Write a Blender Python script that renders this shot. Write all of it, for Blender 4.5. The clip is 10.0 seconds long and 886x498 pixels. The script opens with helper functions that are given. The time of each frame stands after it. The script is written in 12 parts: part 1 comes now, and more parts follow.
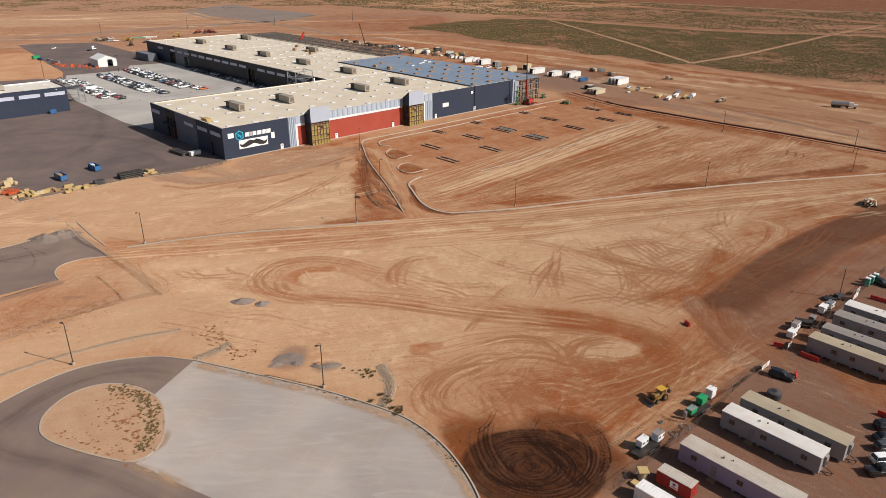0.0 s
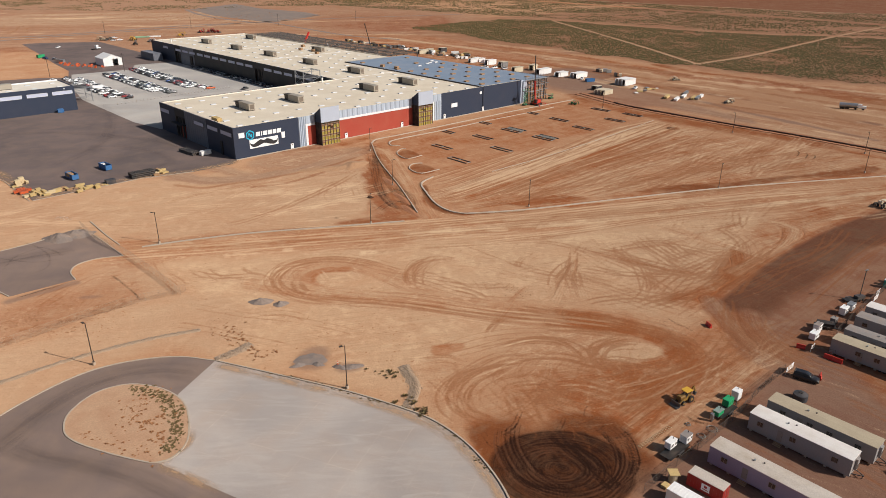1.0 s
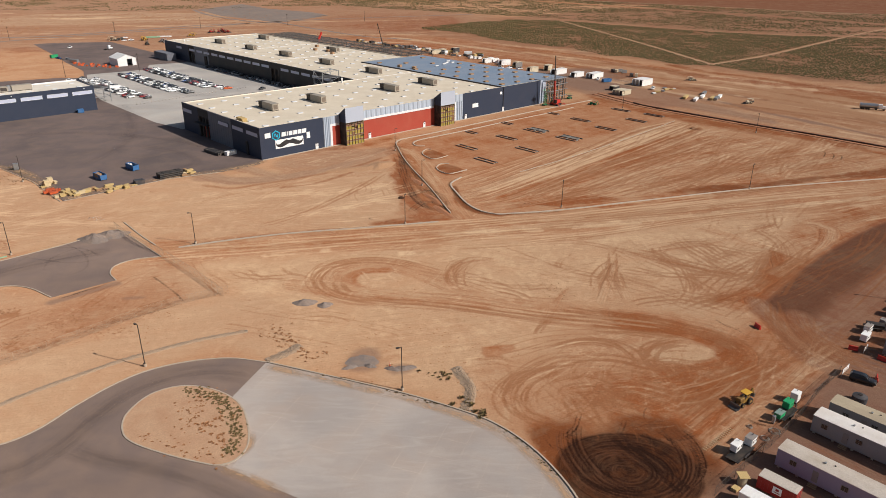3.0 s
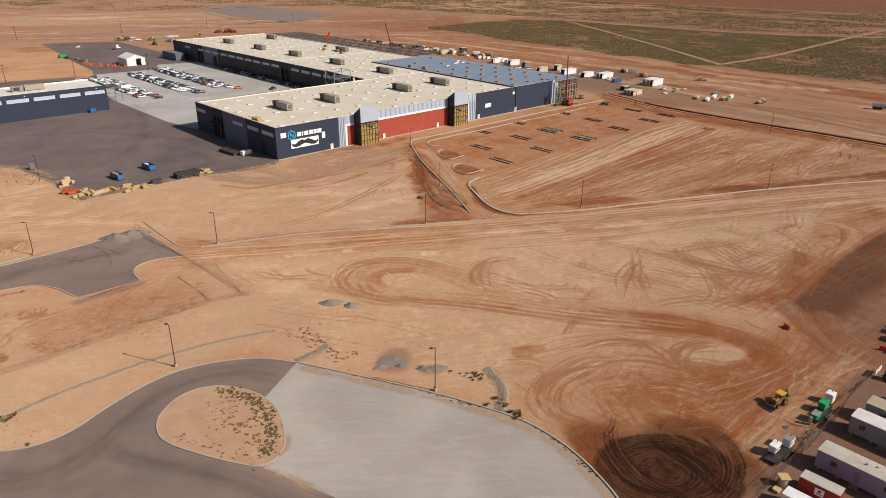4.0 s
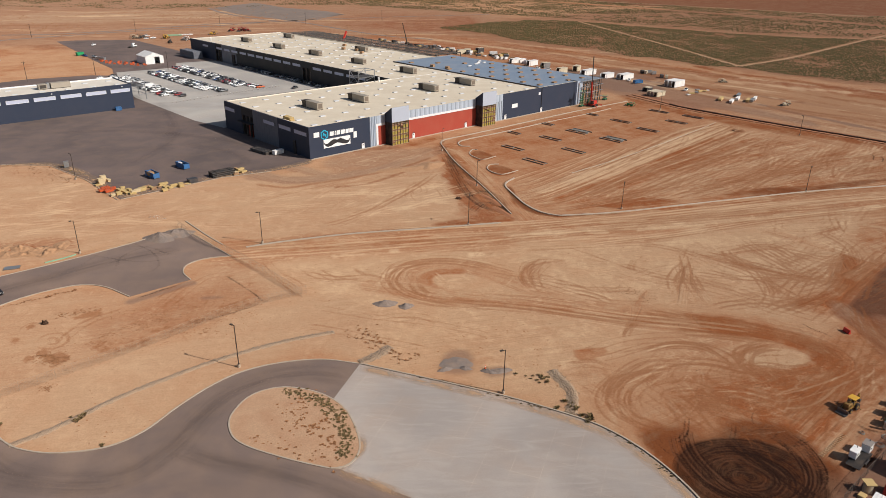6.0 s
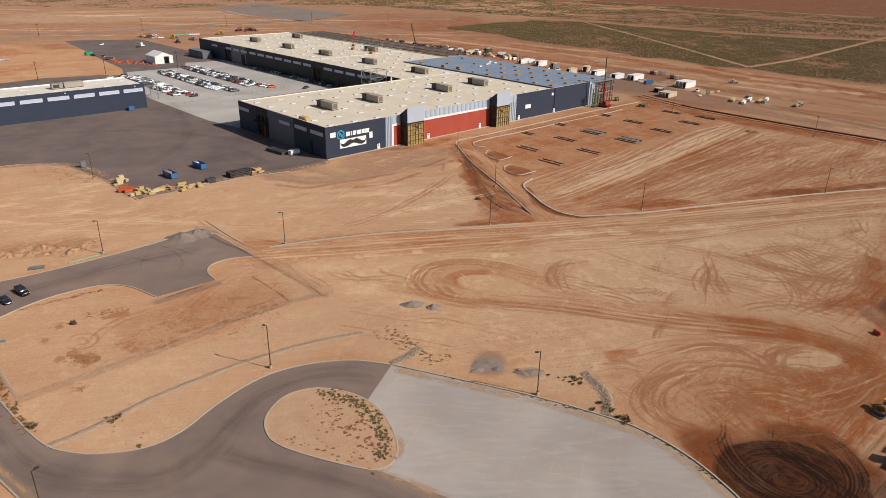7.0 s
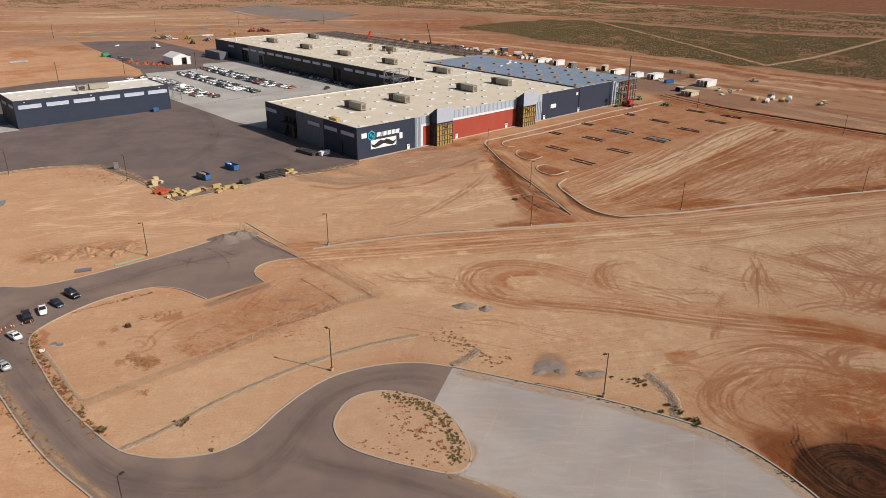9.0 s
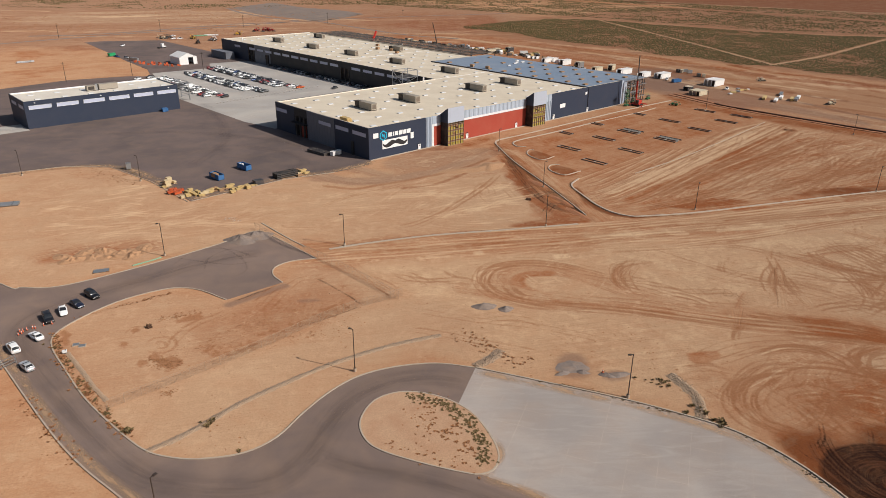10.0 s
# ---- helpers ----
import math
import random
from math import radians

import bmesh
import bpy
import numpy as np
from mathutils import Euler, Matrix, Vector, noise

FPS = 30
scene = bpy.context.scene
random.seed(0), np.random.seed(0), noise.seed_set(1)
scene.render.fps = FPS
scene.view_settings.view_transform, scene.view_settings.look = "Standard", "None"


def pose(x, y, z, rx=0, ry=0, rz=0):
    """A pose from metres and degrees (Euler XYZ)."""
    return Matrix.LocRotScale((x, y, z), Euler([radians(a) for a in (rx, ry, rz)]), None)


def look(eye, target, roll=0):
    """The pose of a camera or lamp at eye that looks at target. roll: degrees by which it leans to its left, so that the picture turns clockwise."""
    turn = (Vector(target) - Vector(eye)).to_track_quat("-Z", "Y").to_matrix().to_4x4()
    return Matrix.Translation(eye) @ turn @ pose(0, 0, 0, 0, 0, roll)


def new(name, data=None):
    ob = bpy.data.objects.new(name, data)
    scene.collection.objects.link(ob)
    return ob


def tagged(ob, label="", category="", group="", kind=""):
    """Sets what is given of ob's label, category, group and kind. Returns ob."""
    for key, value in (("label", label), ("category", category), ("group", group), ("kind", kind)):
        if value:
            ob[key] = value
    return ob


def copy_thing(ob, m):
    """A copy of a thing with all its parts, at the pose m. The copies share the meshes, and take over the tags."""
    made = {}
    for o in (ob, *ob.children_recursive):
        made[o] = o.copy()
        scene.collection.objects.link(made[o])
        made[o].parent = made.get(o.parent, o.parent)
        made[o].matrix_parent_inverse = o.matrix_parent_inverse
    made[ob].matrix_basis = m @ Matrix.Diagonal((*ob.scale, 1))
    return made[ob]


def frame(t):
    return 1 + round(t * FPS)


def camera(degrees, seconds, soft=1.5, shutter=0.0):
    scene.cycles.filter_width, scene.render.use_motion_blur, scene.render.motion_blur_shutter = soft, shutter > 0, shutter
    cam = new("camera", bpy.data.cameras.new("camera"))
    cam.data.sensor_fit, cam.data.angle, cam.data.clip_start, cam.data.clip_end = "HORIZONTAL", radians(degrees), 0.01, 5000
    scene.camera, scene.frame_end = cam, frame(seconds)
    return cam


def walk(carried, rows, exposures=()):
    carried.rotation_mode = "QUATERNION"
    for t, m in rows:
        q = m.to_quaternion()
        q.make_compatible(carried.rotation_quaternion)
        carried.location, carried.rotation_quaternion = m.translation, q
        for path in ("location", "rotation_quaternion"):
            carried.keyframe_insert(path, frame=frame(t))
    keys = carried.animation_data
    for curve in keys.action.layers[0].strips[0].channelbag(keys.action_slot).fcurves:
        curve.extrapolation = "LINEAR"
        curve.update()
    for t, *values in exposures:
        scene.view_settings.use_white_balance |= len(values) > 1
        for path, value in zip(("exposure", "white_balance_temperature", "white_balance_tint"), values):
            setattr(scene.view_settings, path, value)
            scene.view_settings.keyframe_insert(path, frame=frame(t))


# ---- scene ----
cam = camera(65.62, 10.0, soft=0.65)
# seconds, eye, turn (degrees)
ROWS = [
    (0, 0.00, 0.00, 80.00, 66.887, -0.149, 0.000),
    (0.5, -2.68, 0.36, 79.84, 66.910, -0.225, -0.059),
    (1, -5.10, 0.63, 79.71, 66.925, -0.324, -0.024),
    (1.5, -7.44, 0.70, 79.64, 66.926, -0.394, -0.029),
    (2, -10.07, 0.69, 79.61, 66.942, -0.369, -0.013),
    (2.5, -13.03, 1.06, 79.54, 66.946, -0.349, -0.004),
    (4, -22.58, 1.79, 79.27, 66.953, -0.365, 0.075),
    (4.5, -25.87, 1.93, 79.20, 66.954, -0.446, 0.125),
    (5, -29.51, 2.19, 79.18, 66.934, -0.536, 0.153),
    (5.5, -32.85, 2.36, 79.20, 66.929, -0.597, 0.181),
    (7, -42.78, 2.94, 79.07, 66.954, -0.773, 0.321),
    (7.5, -46.07, 2.93, 79.22, 66.931, -0.749, 0.336),
    (8, -49.27, 3.20, 79.21, 66.910, -0.678, 0.358),
    (8.5, -52.25, 3.41, 79.15, 66.919, -0.579, 0.401),
    (9, -54.99, 3.78, 79.00, 66.919, -0.509, 0.444),
    (9.5, -57.73, 3.98, 79.00, 66.892, -0.440, 0.488),
    (10, -59.56, 3.85, 79.23, 66.856, -0.443, 0.489),
]
walk(cam, [(t, pose(x, y, z, rx, ry, rz)) for t, x, y, z, rx, ry, rz in ROWS], exposures=[(0, 0.06), (5, 0.03), (10, -0.03)])

# ---- light: a low-middle desert sun and clear sky ----
SUN_UP, SUN_AZ = 37.5, -20.0          # degrees above the ground; degrees from +x, counter-clockwise
world = bpy.data.worlds.new("sky")
scene.world = world
world.use_nodes = True
wn = world.node_tree.nodes
wl = world.node_tree.links
wn.clear()
sky = wn.new("ShaderNodeTexSky")
sky.sky_type = 'NISHITA'
sky.sun_disc = False
sky.sun_elevation = radians(SUN_UP)
sky.sun_rotation = radians(90 - SUN_AZ)
sky.dust_density = 2.0
bg = wn.new("ShaderNodeBackground")
bg.inputs["Strength"].default_value = 0.062
wo = wn.new("ShaderNodeOutputWorld")
wl.new(sky.outputs[0], bg.inputs[0])
wl.new(bg.outputs[0], wo.inputs[0])
sun_data = bpy.data.lights.new("sun", "SUN")
sun_data.energy = 4.62
sun_data.angle = radians(0.5)
sun_data.color = (1.0, 0.935, 0.86)
sun = new("sun", sun_data)
_sx, _sy = math.cos(radians(SUN_AZ)), math.sin(radians(SUN_AZ))
sun.matrix_world = look((400 * _sx, 400 * _sy, 400 * math.tan(radians(SUN_UP))), (0, 0, 0))

# ---- materials ----
def nodes_of(name):
    m = bpy.data.materials.new(name)
    m.use_nodes = True
    nt = m.node_tree
    return m, nt, nt.nodes["Principled BSDF"]


def mixed(nt, a, b, fac, mode="MIX"):
    """Mix of two colours (tuples or sockets) by a factor (number or socket)."""
    n = nt.nodes.new("ShaderNodeMix")
    n.data_type, n.blend_type = "RGBA", mode
    for sock, val in ((n.inputs[0], fac), (n.inputs[6], a), (n.inputs[7], b)):
        if isinstance(val, bpy.types.NodeSocket):
            nt.links.new(val, sock)
        else:
            sock.default_value = (*val, 1) if isinstance(val, tuple) else val
    return n.outputs[2]


def calc(nt, op, a, b=0.0, clamp=False):
    n = nt.nodes.new("ShaderNodeMath")
    n.operation, n.use_clamp = op, clamp
    for sock, val in ((n.inputs[0], a), (n.inputs[1], b)):
        if isinstance(val, bpy.types.NodeSocket):
            nt.links.new(val, sock)
        else:
            sock.default_value = val
    return n.outputs[0]


def grain(nt, scale, detail=4.0, rough=0.55, vector=None, distortion=0.0):
    n = nt.nodes.new("ShaderNodeTexNoise")
    n.inputs["Scale"].default_value, n.inputs["Detail"].default_value = scale, detail
    n.inputs["Roughness"].default_value, n.inputs["Distortion"].default_value = rough, distortion
    nt.links.new(vector if vector else nt.nodes.new("ShaderNodeNewGeometry").outputs["Position"], n.inputs["Vector"])
    return n.outputs["Fac"]


def spread(nt, sock, lo, hi, to0=0.0, to1=1.0):
    n = nt.nodes.new("ShaderNodeMapRange")
    nt.links.new(sock, n.inputs[0])
    for i, val in enumerate((lo, hi, to0, to1)):
        n.inputs[i + 1].default_value = val
    return n.outputs[0]


def bumped(nt, bsdf, sock, strength, distance):
    n = nt.nodes.new("ShaderNodeBump")
    n.inputs["Strength"].default_value, n.inputs["Distance"].default_value = strength, distance
    nt.links.new(sock, n.inputs["Height"])
    nt.links.new(n.outputs[0], bsdf.inputs["Normal"])


def surface(name, col, rough=0.6, metal=0.0, wear=0.25, dirt=(0.42, 0.27, 0.17), dusty=0.15, scale=1.5, bump=0.0, coat=0.0, spec=0.4):
    """A painted, metal or mineral surface with grain, stains and a film of desert dust."""
    m, nt, bsdf = nodes_of(name)
    fine = grain(nt, scale * 6, 5)
    broad = grain(nt, scale * 0.35, 4)
    c = mixed(nt, tuple(v * (1 - wear) for v in col), tuple(min(1, v * (1 + wear * 0.7)) for v in col), spread(nt, fine, 0.3, 0.7))
    c = mixed(nt, c, dirt, spread(nt, broad, 0.42, 0.75, 0.0, dusty))
    nt.links.new(c, bsdf.inputs["Base Color"])
    bsdf.inputs["Roughness"].default_value, bsdf.inputs["Metallic"].default_value = rough, metal
    bsdf.inputs["Specular IOR Level"].default_value = spec
    bsdf.inputs["Coat Weight"].default_value = coat
    bsdf.inputs["Coat Roughness"].default_value = 0.08
    if bump:
        bumped(nt, bsdf, fine, 0.5, bump)
    return m


def soil_material():
    """Desert soil: pale sand, red clay, wet earth and gravel, with wheel tracks along the ways."""
    m, nt, bsdf = nodes_of("desert_soil")
    at = nt.nodes.new("ShaderNodeAttribute")
    at.attribute_name = "soil"
    sep = nt.nodes.new("ShaderNodeSeparateColor")
    nt.links.new(at.outputs["Color"], sep.inputs[0])
    red, track, wet = sep.outputs
    fl = nt.nodes.new("ShaderNodeAttribute")
    fl.attribute_name = "flow"
    geo = nt.nodes.new("ShaderNodeNewGeometry").outputs["Position"]

    def stretched(sx, sy, source):
        n = nt.nodes.new("ShaderNodeVectorMath")
        n.operation = "MULTIPLY"
        n.inputs[1].default_value = (sx, sy, 1)
        nt.links.new(source, n.inputs[0])
        return n.outputs[0]

    broad = grain(nt, 0.03, 6, 0.62, geo, 1.0)
    mid = grain(nt, 0.16, 6, 0.66, geo, 0.8)
    blot = grain(nt, 0.5, 5, 0.62, geo, 0.5)
    fine = grain(nt, 2.2, 5, 0.7, geo)
    lanes = grain(nt, 1.0, 5, 0.62, stretched(0.75, 0.03, fl.outputs["Vector"]), 0.25)
    bands = grain(nt, 1.0, 3, 0.55, stretched(0.22, 0.012, fl.outputs["Vector"]), 0.4)
    specks = grain(nt, 1.1, 2, 0.5, geo, 0.3)
    ruts = grain(nt, 1.0, 4, 0.65, stretched(2.6, 0.07, fl.outputs["Vector"]), 0.3)

    def about(sock, gain):
        return calc(nt, "MULTIPLY", calc(nt, "SUBTRACT", sock, 0.5), gain)
    # how red: the plan's own share, broken by noise and by the lanes
    stir = calc(nt, "ADD", calc(nt, "MULTIPLY", track, 1.2), 0.34, True)
    r = calc(nt, "ADD", red, about(broad, 1.1))
    r = calc(nt, "ADD", r, calc(nt, "MULTIPLY", about(mid, 1.7), stir))
    r = calc(nt, "ADD", r, calc(nt, "MULTIPLY", about(blot, 1.0), stir))
    r = calc(nt, "ADD", r, calc(nt, "MULTIPLY", about(bands, 1.9), track))
    r = calc(nt, "ADD", r, calc(nt, "MULTIPLY", about(lanes, 2.0), track), True)
    c = mixed(nt, SAND, CLAY, r)
    pale = calc(nt, "SUBTRACT", calc(nt, "ADD", calc(nt, "MULTIPLY", mid, 0.6), calc(nt, "MULTIPLY", blot, 0.4)), calc(nt, "MULTIPLY", red, 0.15))
    c = mixed(nt, c, CHALK, calc(nt, "MULTIPLY", spread(nt, pale, 0.46, 0.58, 0.0, 0.75), stir))
    c = mixed(nt, c, DEEP, calc(nt, "MULTIPLY", spread(nt, ruts, 0.52, 0.64), calc(nt, "MULTIPLY", track, 0.55), True))
    c = mixed(nt, c, CHALK, calc(nt, "MULTIPLY", spread(nt, ruts, 0.46, 0.36), calc(nt, "MULTIPLY", track, calc(nt, "SUBTRACT", 0.40, calc(nt, "MULTIPLY", red, 0.38))), True))
    c = mixed(nt, c, (0.47, 0.265, 0.148), spread(nt, grain(nt, 0.055, 5, 0.6, geo, 1.4), 0.48, 0.66, 0.0, 0.5))
    c = mixed(nt, c, DEEP, spread(nt, specks, 0.68, 0.74, 0.0, 0.45))
    c = mixed(nt, c, GRAVEL, at.outputs["Alpha"])
    c = mixed(nt, c, WET_OR_SHADE, calc(nt, "MULTIPLY", wet, spread(nt, calc(nt, "ADD", calc(nt, "MULTIPLY", ruts, 0.5), calc(nt, "MULTIPLY", blot, 0.5)), 0.42, 0.58, 1.0, 0.82)))
    mk = nt.nodes.new("ShaderNodeAttribute")
    mk.attribute_name = "marks"
    ms = nt.nodes.new("ShaderNodeSeparateColor")
    nt.links.new(mk.outputs["Color"], ms.inputs[0])
    crumb = grain(nt, 2.6, 4, 0.7, geo, 0.4)

    def torn(sock, lo, hi):
        """A track's share of the ground, broken up along its edges."""
        return spread(nt, calc(nt, "ADD", sock, calc(nt, "MULTIPLY", calc(nt, "MULTIPLY", calc(nt, "SUBTRACT", crumb, 0.5), 1.3), spread(nt, sock, 0.02, 0.3))), lo, hi)
    c = mixed(nt, c, CHALK, calc(nt, "MULTIPLY", torn(ms.outputs[1], 0.12, 0.62), 0.6, True))
    c = mixed(nt, c, TREAD_OR_SHADE, calc(nt, "MULTIPLY", torn(ms.outputs[0], 0.12, 0.7), 0.58, True))
    c = mixed(nt, c, RIM, calc(nt, "MULTIPLY", torn(mk.outputs["Alpha"], 0.12, 0.62), 0.5, True))
    c = mixed(nt, c, WET_OR_SHADE, calc(nt, "MULTIPLY", torn(ms.outputs[2], 0.12, 0.62), 0.92, True))
    c = mixed(nt, c, (0.72, 0.70, 0.68), spread(nt, fine, 0.30, 0.58, 0.5, 0.0), "MULTIPLY")
    nt.links.new(c, bsdf.inputs["Base Color"])
    bsdf.inputs["Roughness"].default_value = 0.95
    bsdf.inputs["Specular IOR Level"].default_value = 0.1
    bsdf.inputs["Diffuse Roughness"].default_value = 0.4
    h = calc(nt, "ADD", calc(nt, "MULTIPLY", ruts, calc(nt, "MULTIPLY", track, 0.9)), calc(nt, "MULTIPLY", fine, 0.35))
    bumped(nt, bsdf, calc(nt, "ADD", h, calc(nt, "MULTIPLY", blot, 0.7)), 0.7, 0.3)
    return m


SAND, CLAY, CHALK = (0.488, 0.307, 0.182), (0.312, 0.099, 0.033), (0.655, 0.46, 0.287)
DEEP, GRAVEL, WET_OR_SHADE = (0.185, 0.066, 0.029), (0.205, 0.122, 0.09), (0.022, 0.008, 0.004)
TREAD_OR_SHADE, RIM = (0.255, 0.092, 0.034), (0.135, 0.056, 0.029)
M = {}
M["soil"] = soil_material()
M["sand"] = surface("island_sand", (0.47, 0.29, 0.175), 0.95, wear=0.16, dirt=(0.36, 0.17, 0.09), dusty=0.5, scale=0.7, bump=0.05)


def paving(name, base, light, dark, joint=0.0, turn=0.0, stain=0.5, dust=0.0, sweep=None, film=0.12):
    """Asphalt or concrete with stains, wheel polish, blown sand and, with joint, sawn joints that many metres apart."""
    m, nt, bsdf = nodes_of(name)
    geo = nt.nodes.new("ShaderNodeNewGeometry").outputs["Position"]
    broad, mid, fine = grain(nt, 0.035, 4, 0.5, geo, 0.8), grain(nt, 0.12, 5, 0.55, geo, 0.6), grain(nt, 5.0, 3, 0.6, geo)
    c = mixed(nt, dark, light, spread(nt, broad, 0.3, 0.7))
    c = mixed(nt, base, c, stain)
    c = mixed(nt, c, (0.42, 0.27, 0.17), spread(nt, mid, 0.40, 0.75, 0.0, film + dust))
    c = mixed(nt, c, (0.7, 0.7, 0.7), spread(nt, fine, 0.35, 0.65, 0.35, 0.0), "MULTIPLY")
    if sweep is not None:
        sw = nt.nodes.new("ShaderNodeMapping")
        sw.inputs["Rotation"].default_value, sw.inputs["Scale"].default_value = (0, 0, radians(sweep)), (0.09, 0.4, 1)
        nt.links.new(geo, sw.inputs[0])
        streak = grain(nt, 1.0, 5, 0.65, sw.outputs[0], 1.6)
        c = mixed(nt, c, light, spread(nt, streak, 0.5, 0.72, 0.0, 0.5))
        c = mixed(nt, c, dark, spread(nt, streak, 0.46, 0.3, 0.0, 0.3))
    if joint:
        mp = nt.nodes.new("ShaderNodeMapping")
        mp.inputs["Rotation"].default_value = (0, 0, radians(turn))
        nt.links.new(geo, mp.inputs[0])
        br = nt.nodes.new("ShaderNodeTexBrick")
        br.offset, br.squash = 0.0, 1.0
        for key, val in (("Scale", 1.0), ("Brick Width", joint), ("Row Height", joint), ("Mortar Size", 0.06), ("Mortar Smooth", 0.4)):
            br.inputs[key].default_value = val
        nt.links.new(mp.outputs[0], br.inputs["Vector"])
        c = mixed(nt, c, mixed(nt, c, (1.2, 1.17, 1.14), 1.0, "MULTIPLY"), calc(nt, "MULTIPLY", br.outputs["Fac"], spread(nt, mid, 0.42, 0.62, 0.0, 1.0)))
    nt.links.new(c, bsdf.inputs["Base Color"])
    bsdf.inputs["Roughness"].default_value = 0.85
    bsdf.inputs["Specular IOR Level"].default_value = 0.25
    bsdf.inputs["Diffuse Roughness"].default_value = 0.3
    bumped(nt, bsdf, fine, 0.3, 0.02)
    return m


M["asphalt_yard"] = paving("yard_asphalt", (0.129, 0.097, 0.090), (0.162, 0.120, 0.109), (0.104, 0.081, 0.077), stain=0.9, film=0.13)
M["asphalt_road"] = paving("road_asphalt", (0.188, 0.137, 0.117), (0.23, 0.167, 0.14), (0.15, 0.11, 0.096), stain=0.8, dust=0.10)
M["concrete_pad"] = paving("pad_concrete", (0.37, 0.322, 0.293), (0.45, 0.395, 0.355), (0.30, 0.265, 0.245), joint=5.0, turn=20, dust=0.12, stain=0.75, sweep=20)
M["concrete_lot"] = paving("lot_concrete", (0.385, 0.36, 0.335), (0.44, 0.41, 0.375), (0.31, 0.295, 0.28), joint=4.5, turn=-43, stain=0.85)
M["far_asphalt"] = paving("far_asphalt", (0.20, 0.16, 0.14), (0.24, 0.19, 0.16), (0.16, 0.135, 0.12), dust=0.2)
M["kerb"] = surface("kerb_concrete", (0.42, 0.35, 0.275), 0.85, wear=0.15, dusty=0.5)
M["kerb_new"] = surface("new_kerb_concrete", (0.46, 0.38, 0.30), 0.8, wear=0.1, dusty=0.35)
M["rusty"] = surface("primed_steel", (0.15, 0.105, 0.085), 0.6, 0.3, wear=0.3, dusty=0.3)
M["rubble"] = surface("pale_rubble", (0.58, 0.50, 0.42), 0.9, wear=0.2, dusty=0.4)
M["navy"] = surface("navy_panel", (0.026, 0.036, 0.064), 0.55, wear=0.06, dusty=0.02, scale=0.4)
M["charcoal"] = surface("charcoal_panel", (0.022, 0.022, 0.025), 0.6, wear=0.1, dusty=0.05, scale=0.4)
M["steel_panel"] = surface("grey_ribbed_metal", (0.42, 0.485, 0.57), 0.45, 0.08, wear=0.08, dusty=0.05)
# darker copy of the ribbed metal: shade put in for shaded walls and window frames
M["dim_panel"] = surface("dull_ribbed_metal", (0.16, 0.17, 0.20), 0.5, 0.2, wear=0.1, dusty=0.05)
M["tower_panel"] = surface("pale_blue_panel", (0.45, 0.50, 0.59), 0.45, 0.1, wear=0.05, dusty=0.05)
M["red_panel"] = surface("red_panel", (0.36, 0.058, 0.035), 0.6, wear=0.08, dusty=0.08, scale=0.5)
M["white_trim"] = surface("white_trim", (0.74, 0.74, 0.75), 0.5, wear=0.06, dusty=0.06)
M["yellow_board"] = surface("yellow_sheathing", (0.36, 0.275, 0.05), 0.8, wear=0.2, dusty=0.1)
M["frame_tan"] = surface("scaffold_tan", (0.36, 0.30, 0.2), 0.6, wear=0.15)
# near-black that stands in for unlit openings and the towers' shaded side
M["dark_void"] = surface("dark_interior", (0.025, 0.02, 0.018), 0.8, wear=0.2)
M["roof_tan"] = surface("cream_roof_membrane", (0.67, 0.585, 0.46), 0.75, wear=0.05, dirt=(0.50, 0.40, 0.28), dusty=0.45, scale=0.25)
M["roof_blue"] = surface("blue_grey_membrane", (0.20, 0.255, 0.335), 0.6, wear=0.06, dirt=(0.30, 0.32, 0.36), dusty=0.5, scale=0.3)
M["roof_pale"] = surface("pale_roof_membrane", (0.72, 0.66, 0.57), 0.75, wear=0.05, dirt=(0.52, 0.45, 0.36), dusty=0.4, scale=0.25)
M["skylight"] = surface("skylight_dome", (0.62, 0.63, 0.64), 0.4, wear=0.04, dusty=0.15)
M["unit_tan"] = surface("roof_unit_metal", (0.35, 0.31, 0.255), 0.55, 0.1, wear=0.12, dusty=0.1)
M["unit_brown"] = surface("roof_unit_grille", (0.16, 0.128, 0.10), 0.6, 0.1, wear=0.2)
M["unit_dark"] = surface("roof_unit_louvre", (0.055, 0.047, 0.042), 0.6, 0.2, wear=0.25)
M["timber"] = surface("pale_timber", (0.52, 0.37, 0.16), 0.8, wear=0.2, dusty=0.15, scale=2)
M["timber_pale"] = surface("fresh_sawn_timber", (0.60, 0.47, 0.28), 0.8, wear=0.2, dusty=0.15, scale=2)
M["ply"] = surface("weathered_ply", (0.36, 0.215, 0.115), 0.8, wear=0.25, scale=2)
# the pale lilac base colour paints the sky's reflection
M["glass_pale"] = surface("clerestory_glass", (0.52, 0.55, 0.68), 0.2, 0.0, wear=0.03, dusty=0.02, spec=0.8)
M["steel"] = surface("dark_steel", (0.105, 0.096, 0.092), 0.55, 0.5, wear=0.3)
M["galv"] = surface("galvanised_steel", (0.36, 0.37, 0.38), 0.4, 0.6, wear=0.15)
M["pole"] = surface("bronze_pole", (0.06, 0.045, 0.038), 0.5, 0.3, wear=0.15)
M["white_paint"] = surface("white_paint", (0.80, 0.79, 0.77), 0.5, wear=0.06, dusty=0.15)
M["office_white"] = surface("trailer_white_roof", (0.68, 0.64, 0.60), 0.6, wear=0.05, dirt=(0.42, 0.33, 0.24), dusty=0.35, scale=0.8)
M["office_stain"] = surface("trailer_stained_roof", (0.50, 0.44, 0.38), 0.7, wear=0.12, dirt=(0.34, 0.26, 0.18), dusty=0.55, scale=0.7)
